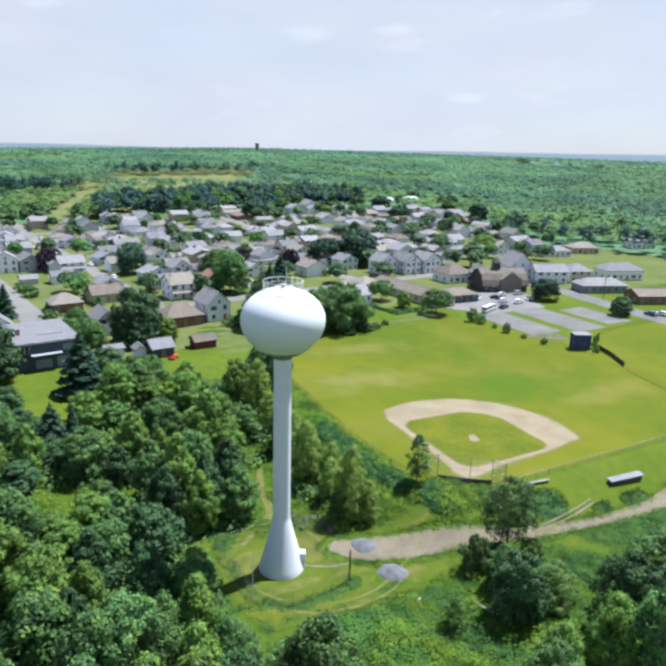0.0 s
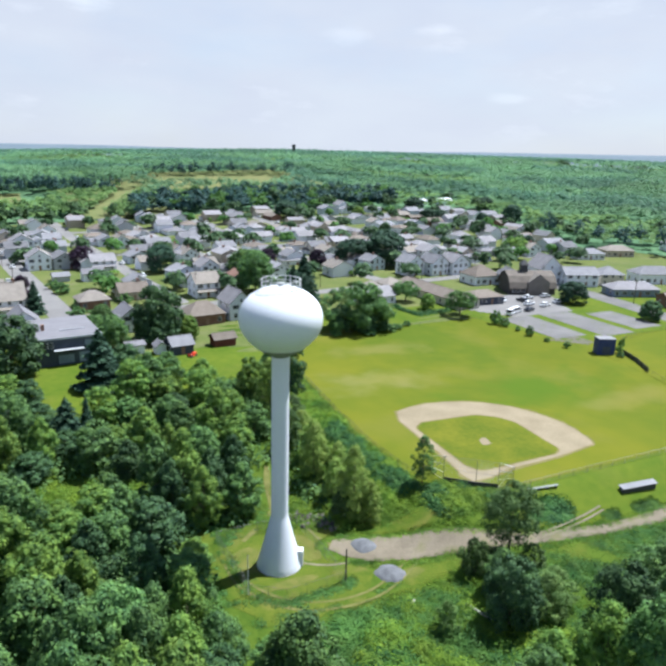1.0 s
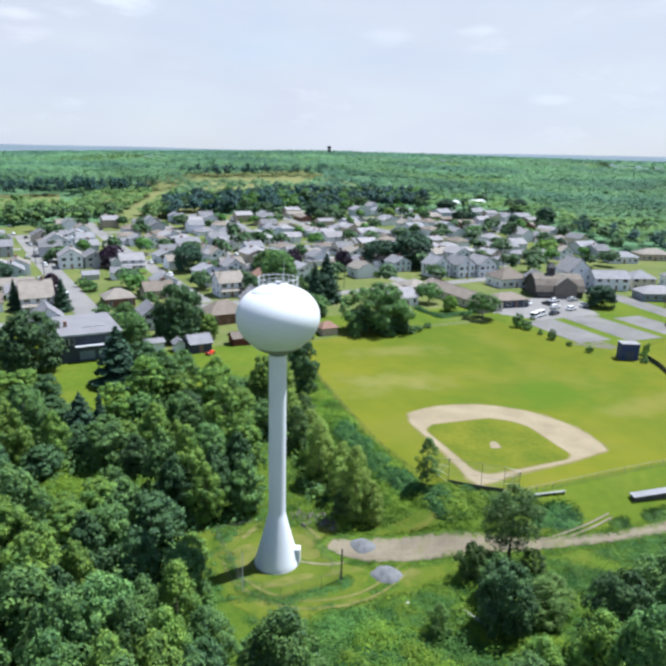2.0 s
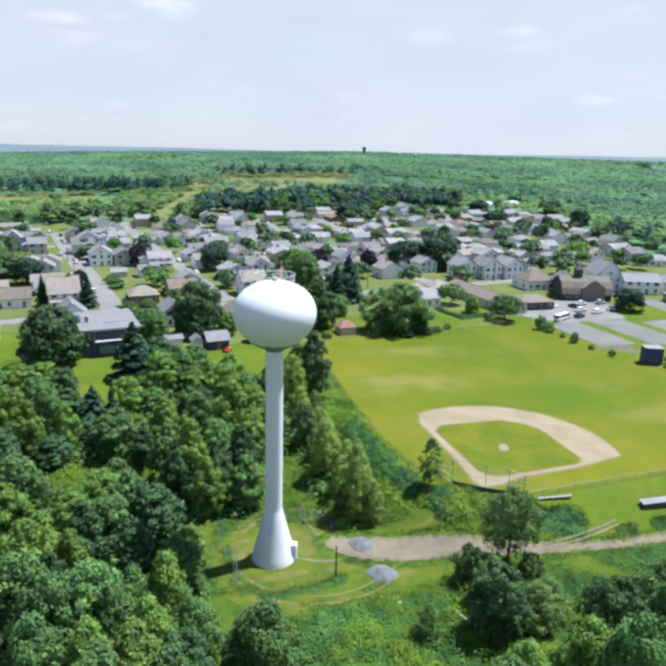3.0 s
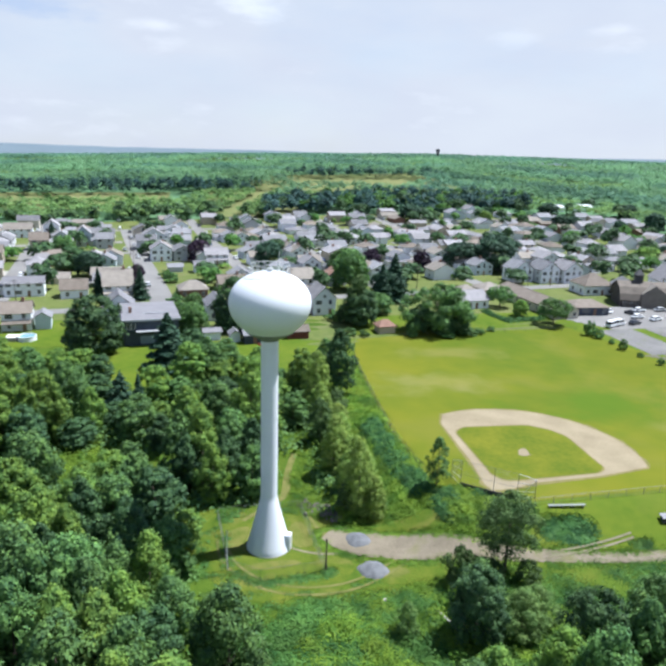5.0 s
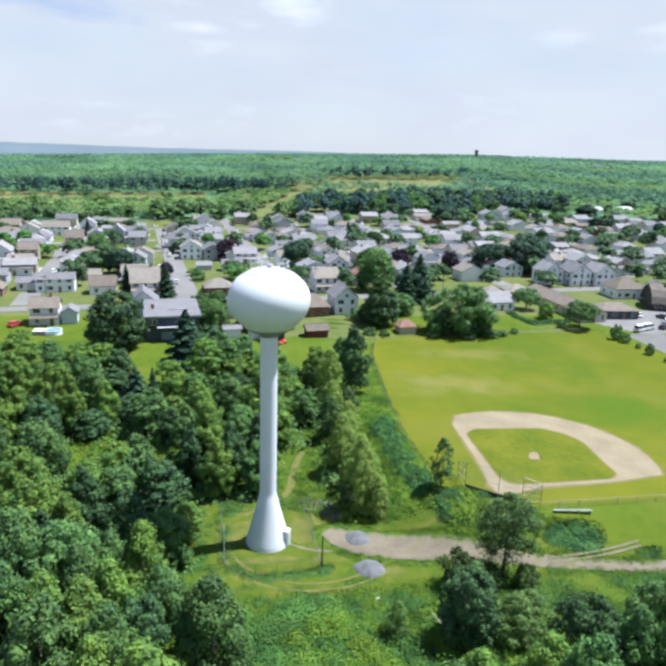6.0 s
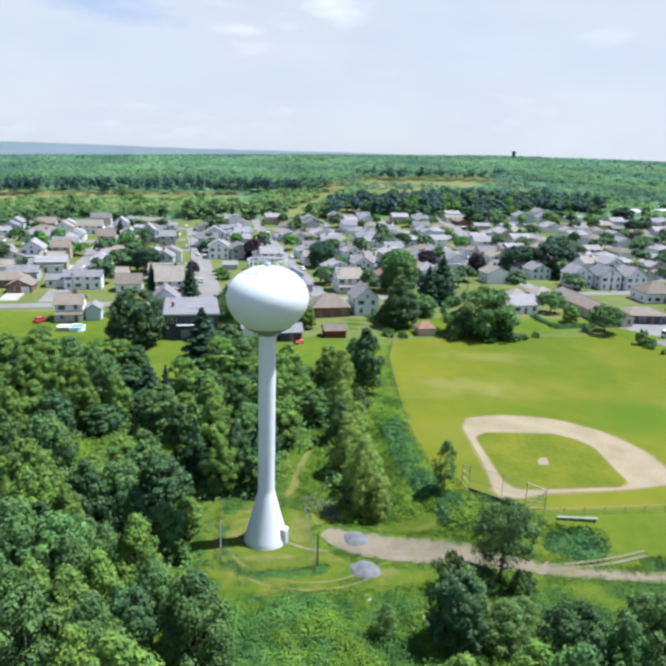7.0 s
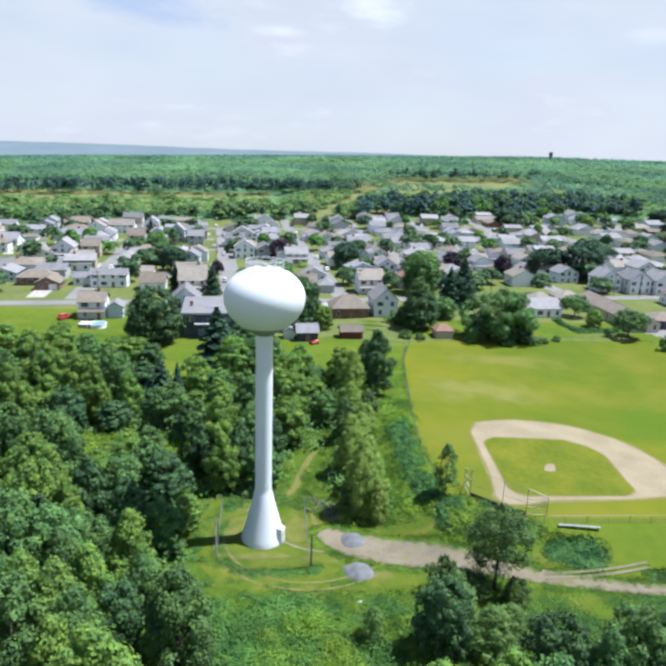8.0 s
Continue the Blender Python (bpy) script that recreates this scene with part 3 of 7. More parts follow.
def mown(name, cx, cy, rx, ry, material, label, lift=0.035):
    """Mown grass in an uneven oval, laid on the land."""
    bm = bmesh.new()
    rings = [[bm.verts.new((cx, cy, drape(cx, cy, lift)))]]
    for k in range(1, 11):
        ring = []
        for i in range(48):
            a = 2 * math.pi * i / 48
            q = k / 10 * (1 + 0.16 * noise.noise((math.cos(a) * 1.5, math.sin(a) * 1.5, cx)) + 0.12 * noise.noise((math.cos(a) * 6, math.sin(a) * 6, cx)))
            x, y = cx + rx * q * math.cos(a), cy + ry * q * math.sin(a)
            ring.append(bm.verts.new((x, y, drape(x, y, lift))))
        rings.append(ring)
    for i in range(48):
        bm.faces.new((rings[0][0], rings[1][i], rings[1][(i + 1) % 48]))
    for a, b in zip(rings[1:], rings[2:]):
        for i in range(48):
            j = (i + 1) % 48
            bm.faces.new((a[i], b[i], b[j], a[j]))
    structure(name, bm, material, label, "grass")


mown("clearing_grass", 34.6, 72.6, 10.6, 11.6, M_CLEARING, "sunlit mown grass round the foot of the tower", 0.05)
mown("worn_grass", 30.0, 75.6, 2.3, 3.4, M_WORN, "dry tan grass beside the tower", 0.064)
mown("worn_grass", 38.4, 75.2, 1.9, 3.4, M_WORN, "dry tan grass beside the tower", 0.064)
mown("worn_grass", 33.4, 68.6, 4.0, 0.9, M_WORN, "dry tan grass beside the tower", 0.064)
mown("worn_grass", 49.6, 64.2, 2.2, 1.0, M_WORN, "dry tan grass beside the gravel pile", 0.06)
mown("verge_grass", 54.0, 73.6, 7.5, 2.0, M_CLEARING, "sunlit grass verge above the gravel road")
mown("verge_grass", 52.5, 63.6, 5.5, 2.2, M_CLEARING, "sunlit grass verge below the gravel road")
mown("verge_grass", 24.5, 79.0, 4.5, 6.0, M_CLEARING, "sunlit grass at the edge of the wood")
for k in (-0.75, 0.75):
    strip("dirt_track", [(27.2 - k, 76), (27.0 - k, 71.5), (29.6 - 0.7 * k, 66.6 - 0.7 * k), (33.1 - 0.3 * k, 63.3 - k), (38.7, 61.9 - k), (43.7 + 0.2 * k, 62.3 - k), (49.0 + 0.5 * k, 65.0 - k), (53, 67.6 - k)], 0.42, M_TRACK, "worn dirt rut through the grass", "path", 0.07, 1.2)
strip("wood_track", [(30.5, 80.5), (33.5, 83.0), (37.8, 86.3), (38.8, 91.0), (39.6, 95.4), (41.6, 100.7)], [0.7, 0.9, 1.3, 1.3, 1.2, 1.0], M_TRACK, "worn dirt track leading into the wood", "path", 0.075, 1.2)
strip("foot_path", [(40.4, 82.5), (40.7, 79.6), (41.5, 75.6), (42.6, 73.4)], [0.4, 0.6, 0.7, 1.0], M_TRACK, "worn gravelly footpath along the tower fence", "path", 0.085, 1.2)
strip("foot_path", [(36.6, 72.2), (38.5, 70.2), (41.5, 69.2), (44, 69.8)], 0.42, M_WHEEL, "narrow gravel footpath to the tower door", "path", 0.075, 1.5)
sheet("town_lawn", 150, 560, lambda y: -190 + 205 * float(step(190, 168, y)), lambda y: 62 + 330 * float(step(160, 190, y)), M_LAWN, "mown lawns between the houses", "grass", 0.03, 90, 150)

sheet("west_lawn", 164.6, 192, lambda y: -78, lambda y: 5, M_YARD, "sunlit lawn behind the white house", "grass", 0.06, 24, 50)
sheet("hall_lawn", 123, 165, lambda y: -34 + 30 * float(step(146, 165, y)), lambda y: field_edge(y) - 1.2, M_YARD, "sunlit lawn between the wood and the hall", "grass", 0.09, 50, 60)

TOWN = 6.5
tc_, ts_ = math.cos(radians(TOWN)), math.sin(radians(TOWN))


def town(u, v):
    """A place in the town's own grid: u along the cross streets, v along the streets."""
    return (11 + u * tc_ - v * ts_, 200 + u * ts_ + v * tc_)


def street(name, u0, v0, u1, v1, width, label, lift=0.07):
    strip(name, [town(u0, v0), town((u0 + u1) / 2, (v0 + v1) / 2), town(u1, v1)], width, M_ASPHALT, label, "road", lift, 6.0)


strip("street", [(17.6, 196), (13.4, 227), (5.2, 285), (-2.0, 339), (-9.0, 392), (-11.5, 412)], 8.4, M_ASPHALT, "wide grey asphalt street running up through the town", "road", 0.07, 6.0)
street("street", -46, 60, -46, 330, 6.5, "grey asphalt side street between houses")
street("street", 44, 14, 44, 350, 6.5, "grey asphalt side street between houses")
street("street", 88, 14, 88, 390, 6.5, "grey asphalt side street between houses")
street("street", 132, 14, 132, 420, 6.5, "grey asphalt side street between houses")
street("street", 176, 40, 176, 440, 6.5, "grey asphalt side street between houses")
street("cross_street", -130, 4, 185, 12, 6.5, "grey asphalt cross street lined with houses", 0.12)
street("cross_street", -190, 120, 300, 132, 6.0, "grey asphalt cross street lined with houses", 0.12)
street("cross_street", -190, 212, 330, 216, 6.0, "grey asphalt cross street lined with houses", 0.12)
strip("side_road", [(200, 118), (202.5, 150), (206.5, 184), (205, 200), (198, 226)], 9.5, M_LOT, "pale asphalt road beside the parking lot", "road", 0.075, 4.0)
sheet("field_margin", 163, 188, lambda y: 68 + 6 * float(step(163, 188, y)), lambda y: 142.8, M_YARD, "sunlit grass between the ball field and the houses", "grass", 0.042, 18, 50)
sheet("lot_lawn", 134.2, 184, lambda y: 141.6 - 3 * float(step(134, 171, y)), lambda y: 226, M_YARD, "yellow-green grass round the parking lot", "grass", 0.038, 34, 46)
patch("church_yard", 143, 187, 163.8, 193, M_ASPHALT, "grey asphalt yard with parked cars", "parking lot", 0.08, 1.5, inside=lambda x, y: x < (187 if y > 178 else 178 + 0.4 * (y - 166)) and y > 175.5 - 1.6 * (x - 144))
patch("parking_strip", 145.2, 157.6, 138, 163.6, M_LOT, "pale asphalt parking strip", "parking lot", 0.085, 2.0)
patch("parking_strip", 161.9, 174.8, 135.2, 164.6, M_LOT, "pale asphalt parking strip", "parking lot", 0.085, 2.0)
patch("parking_strip", 178.6, 190.4, 138, 159.2, M_LOT, "pale asphalt parking strip", "parking lot", 0.085, 2.0)
patch("lot_apron", 142.4, 153.4, 129.8, 137.8, M_WORNLOT, "weedy worn gravel at the end of the lot", "parking lot", 0.1, 1.0, inside=lambda x, y: noise.noise((x * 0.35, y * 0.35, 4)) > -0.25 and y > 138.5 - 0.95 * (x - 141))
patch("driveway", 12, 29, 200.5, 213, M_ASPHALT, "grey asphalt yard beside the street", "driveway", 0.10, 3.0, turn=TOWN)
patch("driveway", -53.5, -47.5, 207, 219.5, M_CONCRETE, "pale concrete driveway", "driveway", 0.08, 3.0, turn=TOWN)
patch("driveway", 8, 22, 184, 198, M_ASPHALT, "grey asphalt yard behind the flat-roofed hall", "driveway", 0.16, 3.0, turn=TOWN)
patch("driveway", 44, 49, 196, 212, M_CONCRETE, "pale concrete driveway", "driveway", 0.085, 3.0, turn=TOWN)
patch("driveway", -41, -34, 206, 226, M_ASPHALT, "grey asphalt driveway", "driveway", 0.082, 3.0, turn=TOWN)

# ---- water tower ----
TX, TY, TZ = 33.58, 73.35, -4.36


def water_tower():
    t = thing("water_tower", pose(TX, TY, TZ), "tall white steel water tower with a spheroid tank", "water tower")
    base = [(3.16, -0.3)]
    cone = []
    for i in range(21):
        k = i / 20
        cone.append((3.10 - (3.10 - 1.18) * (0.86 * k + 0.14 * math.sin(k * math.pi / 2)), 0.3 + 7.4 * k))
    shaft = [(1.165, 8.1), (1.16, 12), (1.16, 20), (1.16, 29.8), (1.17, 30.7)]
    part("pedestal", lathe(base + cone + shaft, 72), M_TANK, t, "white flared steel pedestal", smooth=True)
    part("neck", lathe([(1.19, 30.62), (1.24, 30.8), (1.46, 30.97), (2.2, 31.26), (2.62, 31.47), (3.05, 31.75), (3.3, 31.98)], 72), M_STAIN_SHADE, t, "weather-stained grey-green neck with underside shade in its paint", smooth=True)
    tank = [(3.3, 31.98)]
    for i in range(61):
        a = -math.pi / 2 + math.pi * i / 60
        r, z = math.cos(a), math.sin(a)
        if z < -0.785:
            continue
        tank.append((5.36 * max(r, 0), 35.68 + (4.55 if z < 0 else 4.12) * z))
    tank[-1] = (0, tank[-1][1])
    part("tank", lathe(tank, 96), M_TANK, t, "white painted spheroid tank", smooth=True)
    for k in range(4):
        bm = lathe([(1.17, 8.6 + k * 5.6), (1.18, 8.62 + k * 5.6), (1.18, 8.68 + k * 5.6), (1.17, 8.7 + k * 5.6)], 48)
        part("weld_ring", bm, M_TANK, t, smooth=True)
    # guard rail on the crown of the tank
    R = 2.5
    foot = 35.68 + 4.12 * math.sqrt(1 - (R / 5.36) ** 2)
    post = boxes((-0.03, 0.03, -0.03, 0.03, -0.1, 1.32))
    me = mesh_from("rail_post", post, M_RAIL)
    for i in range(18):
        a = 2 * math.pi * i / 18
        part("rail_post", me, M_RAIL, t, at=pose(R * math.cos(a), R * math.sin(a), foot, 0, 0, math.degrees(a)))
    for h, r in ((1.3, 0.045), (0.75, 0.032), (0.2, 0.022)):
        bm = bmesh.new()
        for i in range(48):
            a, b = 2 * math.pi * i / 48, 2 * math.pi * (i + 1) / 48
            tube(bm, (R * math.cos(a), R * math.sin(a), foot + h), (R * math.cos(b), R * math.sin(b), foot + h), r, r, 5)
        part("rail_ring", bm, M_RAIL, t, "thin white guard rail")
    top = 35.68 + 4.12
    part("vent", lathe([(0.35, top - 0.1), (0.3, top + 0.2), (0.45, top + 0.25), (0.4, top + 0.4), (0, top + 0.5)], 24), M_RAIL, t, "round white roof vent", smooth=True)
    for dx, dy, s in ((1.15, 0.3, 0.24),):
        hz = 35.68 + 4.12 * math.sqrt(1 - (math.hypot(dx, dy) / 5.36) ** 2)
        part("hatch", bevelled(boxes((dx - s, dx + s, dy - s, dy + s, hz - 0.15, hz + 0.18)), 0.05), M_RAIL, t, "square white roof hatch")
    mast = bmesh.new()
    tube(mast, (1.45, 2.2, foot), (1.45, 2.2, foot + 2.7), 0.045, 0.03, 8)
    part("antenna", mast, M_RAIL, t, "thin antenna mast above the rail")
    # entrance on the flare
    d = Vector((0.89, -0.46, 0)).normalized()
    ang = math.degrees(math.atan2(d.y, d.x))
    body = bevelled(boxes((2.0, 3.3, -0.55, 0.55, 0.0, 2.4)), 0.05)
    ent = part("entrance", body, M_TANK, t, "white boxed steel doorway", at=pose(0, 0, 0, 0, 0, ang))
    part("door", bevelled(boxes((3.302, 3.35, -0.4, 0.4, 0.12, 2.05)), 0.015), M_RAIL, ent)
    part("footing", lathe([(0, -0.5), (3.2, -0.5), (3.2, -0.01), (3.15, 0.01), (0, 0.01)], 48), M_CONCRETE, t, "low round concrete footing")


water_tower()


# ---- houses ----
def window_mesh(w, h):
    fr = 0.07
    return mesh_from("window", boxes((-w / 2, w / 2, -0.05, 0.0, -h / 2, -h / 2 + fr), (-w / 2, w / 2, -0.05, 0, h / 2 - fr, h / 2), (-w / 2, -w / 2 + fr, -0.05, 0, -h / 2 + fr, h / 2 - fr),
                     (w / 2 - fr, w / 2, -0.05, 0, -h / 2 + fr, h / 2 - fr), (-w / 2 + fr, w / 2 - fr, -0.045, 0, -0.03, 0.03)), M_TRIM)


def pane_mesh(w, h):
    return mesh_from("pane", boxes((-w / 2 + 0.07, w / 2 - 0.07, -0.03, 0.0, -h / 2 + 0.07, h / 2 - 0.07)), M_GLASS)


WIN = {"tall": (window_mesh(1.15, 1.5), pane_mesh(1.15, 1.5)), "wide": (window_mesh(2.1, 1.35), pane_mesh(2.1, 1.35)), "small": (window_mesh(0.9, 1.1), pane_mesh(0.9, 1.1))}
DOOR_ME = mesh_from("door", boxes((-0.5, 0.5, -0.05, 0.0, 0.0, 2.05), (-0.4, 0.4, -0.06, -0.05, 1.2, 1.9)), surface("door_paint", (0.16, 0.09, 0.06), (0.28, 0.18, 0.13), 1.0, 0.6, vary=0.2))
GARAGE_ME = mesh_from("garage_door", boxes(*[(-1.35, 1.35, -0.05, 0.0, 0.55 * i, 0.55 * i + 0.53) for i in range(4)]), M_TRIM)
M_CHIM = surface("chimney_brick", (0.20, 0.11, 0.08), (0.32, 0.2, 0.15), 1.0, 0.9, 10, 0.01)


def gable_body(w, d, eave, ridge, along):
    """Walls with two gables; along is the ridge's axis."""
    bm = bmesh.new()
    x0, x1, y0, y1, lo = -w / 2, w / 2, 0.0, d, -0.4
    c = [bm.verts.new(p) for p in ((x0, y0, lo), (x1, y0, lo), (x1, y1, lo), (x0, y1, lo), (x0, y0, eave), (x1, y0, eave), (x1, y1, eave), (x0, y1, eave))]
    bm.faces.new(c[3::-1])
    if along == "x":
        g = [bm.verts.new((x0, d / 2, ridge)), bm.verts.new((x1, d / 2, ridge))]
        for f in ((c[0], c[1], c[5], c[4]), (c[2], c[3], c[7], c[6]), (c[1], c[2], c[6], g[1], c[5]), (c[3], c[0], c[4], g[0], c[7]), (c[4], c[5], g[1], g[0]), (c[6], c[7], g[0], g[1])):
            bm.faces.new(f)
    elif along == "y":
        g = [bm.verts.new((0, y0, ridge)), bm.verts.new((0, y1, ridge))]
        for f in ((c[0], c[1], c[5], g[0], c[4]), (c[2], c[3], c[7], g[1], c[6]), (c[1], c[2], c[6], c[5]), (c[3], c[0], c[4], c[7]), (c[5], c[6], g[1], g[0]), (c[7], c[4], g[0], g[1])):
            bm.faces.new(f)
    else:
        for i in range(4):
            j = (i + 1) % 4
            bm.faces.new((c[i], c[j], c[j + 4], c[i + 4]))
        bm.faces.new(c[4:])
    bmesh.ops.recalc_face_normals(bm, faces=bm.faces)
    return bm


def slab(bm, corners, thick):
    """A roof plane with thickness, from its corners."""
    low = [bm.verts.new(p) for p in corners]
    high = [bm.verts.new((p[0], p[1], p[2] + thick)) for p in corners]
    n = len(low)
    bm.faces.new(low[::-1])
    bm.faces.new(high)
    for i in range(n):
        j = (i + 1) % n
        bm.faces.new((low[i], low[j], high[j], high[i]))


def roof_mesh(w, d, eave, ridge, form, over=0.45):
    bm = bmesh.new()
    x0, x1, y0, y1 = -w / 2 - over, w / 2 + over, -over, d + over
    t = 0.16
    if form == "x":
        drop = over * (ridge - eave) / (d / 2)
        slab(bm, ((x0, y0, eave - drop), (x1, y0, eave - drop), (x1, d / 2, ridge), (x0, d / 2, ridge)), t)
        slab(bm, ((x1, y1, eave - drop), (x0, y1, eave - drop), (x0, d / 2, ridge), (x1, d / 2, ridge)), t)
    elif form == "y":
        drop = over * (ridge - eave) / (w / 2)
        slab(bm, ((x0, y1, eave - drop), (x0, y0, eave - drop), (0, y0, ridge), (0, y1, ridge)), t)
        slab(bm, ((x1, y0, eave - drop), (x1, y1, eave - drop), (0, y1, ridge), (0, y0, ridge)), t)
    elif form == "hip":
        e = eave - 0.12
        if w >= d:
            k = d / 2
            a, b = (x0 + k, d / 2, ridge), (x1 - k, d / 2, ridge)
            slab(bm, ((x0, y0, e), (x1, y0, e), b, a), t)
            slab(bm, ((x1, y1, e), (x0, y1, e), a, b), t)
            slab(bm, ((x0, y1, e), (x0, y0, e), a), t)
            slab(bm, ((x1, y0, e), (x1, y1, e), b), t)
        else:
            k = w / 2
            a, b = (0, y0 + k, ridge), (0, y1 - k, ridge)
            slab(bm, ((x0, y1, e), (x0, y0, e), a, b), t)
            slab(bm, ((x1, y0, e), (x1, y1, e), b, a), t)
            slab(bm, ((x0, y0, e), (x1, y0, e), a), t)
            slab(bm, ((x1, y1, e), (x0, y1, e), b), t)
    else:
        box(bm, x0, x1, y0, y1, eave, eave + 0.28)
        box(bm, x0, x1, y0, y0 + 0.25, eave + 0.28, eave + 0.5)
    bmesh.ops.recalc_face_normals(bm, faces=bm.faces)
    return bm


def far_window_mesh(w, h):
    """A window for the far houses: frame and glass in one mesh."""
    bm = boxes((-w / 2, w / 2, -0.04, 0.0, -h / 2, h / 2))
    box(bm, -w / 2 + 0.1, w / 2 - 0.1, -0.05, -0.042, -h / 2 + 0.1, h / 2 - 0.1)
    me = mesh_from("window", bm, M_TRIM, M_GLASS)
    for p in list(me.polygons)[6:]:
        p.material_index = 1
    return me


FAR_WIN = {"tall": far_window_mesh(1.15, 1.5), "wide": far_window_mesh(2.0, 1.4), "small": far_window_mesh(0.9, 1.1)}
HOUSES = []
WALL_WORDS = {"white": "white-sided", "cream": "cream-sided", "blue": "pale-blue-sided", "grey": "grey-sided", "tan": "tan-sided", "brick": "brown brick", "dark": "dark slate-blue", "steel_blue": "steel-blue", "red": "barn-red"}
ROOF_WORDS = {"white_metal": "white metal", "grey": "grey shingle", "brown": "brown shingle", "tan": "tan shingle", "dark": "charcoal shingle", "pale": "pale", "rust": "rust-red shingle", "violet": "weathered grey shingle"}


def house(x, y, w, d, eave, ridge, wall, roof, form="x", rot=TOWN, label="", garage=False, chimney=False, porch=False, name="house", panes=True, door=True, far=False, windows=True):
    """A house whose front stands at (x, y) and faces the camera's side; HOUSES keeps its middle."""
    floors = 2 if eave > 4.4 else 1
    c, s = math.cos(radians(rot)), math.sin(radians(rot))
    HOUSES.append((x - s * d / 2, y + c * d / 2, max(w, d) / 2))
    shape = {"x": "gabled", "y": "gable-fronted", "hip": "hip-roofed", "flat": "flat-roofed"}[form]
    t = thing(name, pose(x, y, drape(x, y, 0.0), 0, 0, rot), label or f"{'two' if floors == 2 else 'single'}-storey {WALL_WORDS[wall]} {shape} house under {ROOF_WORDS[roof]} roof", name.replace("_", " "), "houses of the town" if name == "house" else "")
    part("wall", gable_body(w, d, eave, ridge, form), WALLS[wall], t)
    part("roof", roof_mesh(w, d, eave, ridge, form), ROOFS[roof], t)
    if form in "xy" and not far:
        if form == "x":
            part("ridge_cap", boxes((-w / 2 - 0.45, w / 2 + 0.45, d / 2 - 0.12, d / 2 + 0.12, ridge + 0.12, ridge + 0.2)), ROOFS[roof], t)
        else:
            part("ridge_cap", boxes((-0.12, 0.12, -0.45, d + 0.45, ridge + 0.12, ridge + 0.2)), ROOFS[roof], t)

    def win(kind, m):
        o = part("window", FAR_WIN[kind] if far else WIN[kind][0], None, t, at=m)
        if panes and not far:
            part("pane", WIN[kind][1], None, o)

    if windows:
        n = max(1, int(w / 3.0))
        step_x = w / n
        garage_at = n - 1 if garage else -1
        door_at = n // 2 if door else -1
        for f in range(floors):
            zc = 1.55 + 2.65 * f
            for i in range(n):
                px = -w / 2 + step_x * (i + 0.5)
                if f == 0 and i == garage_at:
                    part("garage_door", GARAGE_ME, None, t, "white panelled garage door", at=pose(px, -0.002, 0.02))
                elif f == 0 and i == door_at:
                    part("door", DOOR_ME, None, t, at=pose(px, -0.002, 0.05))
                else:
                    win("wide" if (i + f) % 3 == 1 and step_x > 2.8 else "tall", pose(px, -0.002, zc))
            for side in (1, -1):
                m = 1 if far else max(1, int(d / 4.2))
                for i in range(m):
                    win("tall", pose(side * (w / 2 + 0.002), d * (i + 0.5) / m, zc, 0, 0, 90 * side))
        if form == "y" and ridge - eave > 1.8:
            win("small", pose(0, -0.002, eave + 0.55))
        if form == "x" and ridge - eave > 1.8:
            for side in (1, -1):
                win("small", pose(side * (w / 2 + 0.002), d / 2, eave + 0.5, 0, 0, 90 * side))
    if chimney:
        ch = boxes((-0.4, 0.4, -0.35, 0.35, -1.2, 1.0), (-0.48, 0.48, -0.43, 0.43, 0.9, 1.05), (-0.2, 0.2, -0.2, 0.2, 1.05, 1.3))
        px, py = (w * 0.22, d / 2) if form != "y" else (0, d * 0.4)
        part("chimney", ch, M_CHIM, t, "brick chimney", at=pose(px, py, ridge))
    if porch:
        bm = bmesh.new()
        slab(bm, ((-w / 2, -2.0, 2.35), (w / 2, -2.0, 2.35), (w / 2, -0.003, 3.0), (-w / 2, -0.003, 3.0)), 0.12)
        p = part("porch", bm, ROOFS[roof], t, "sloping porch roof on posts")
        for px in np.linspace(-w / 2 + 0.15, w / 2 - 0.15, 4):
            part("porch_post", boxes((px - 0.07, px + 0.07, -1.95, -1.81, 0.0, 2.36)), M_TRIM, p)
    return t


# houses and sheds read one by one
house(-23.1, 181.0, 7.6, 7.5, 5.2, 7.6, "white", "brown", "x", label="two-storey white house with brown roof and front porch", porch=True, chimney=True)
house(-16.6, 182.1, 4.2, 5.5, 3.6, 4.9, "blue", "grey", "y", name="garage", label="small pale-blue garage beside the white house", windows=False)
house(-30.8, 226.0, 12.6, 8.0, 4.6, 6.3, "white", "pale", "x", label="long white house with pale roof and dark windows")
house(-41.0, 229.0, 6.5, 7.0, 2.9, 4.4, "white", "pale", "x", name="garage", label="white garage wing with pale roof", garage=True)
house(-57.0, 226.6, 12.5, 8.0, 2.9, 5.2, "brick", "brown", "hip", label="low brown brick ranch house with hip roof")
house(-50.0, 218.8, 8.0, 9.0, 2.6, 4.6, "brick", "brown", "y", name="garage", label="brown brick gable-fronted garage wing", garage=True)
house(-14.2, 222.0, 8.6, 8.0, 3.2, 6.0, "white", "brown", "x", label="small white house with olive-brown roof")
house(0.4, 219.0, 9.5, 10.5, 5.0, 9.6, "white", "tan", "x", label="white house with steep tan roof and tall chimneys", chimney=True, porch=True)
house(-35.8, 285.2, 9.8, 7.5, 2.9, 5.2, "brick", "violet", "hip")
house(-29.1, 254.5, 4.2, 6.0, 3.0, 4.0, "white", "grey", "x", name="shed", label="white outbuilding with a grey roof", windows=False)
house(-82.0, 289.3, 9.5, 8.5, 3.6, 6.0, "white", "violet", "x")
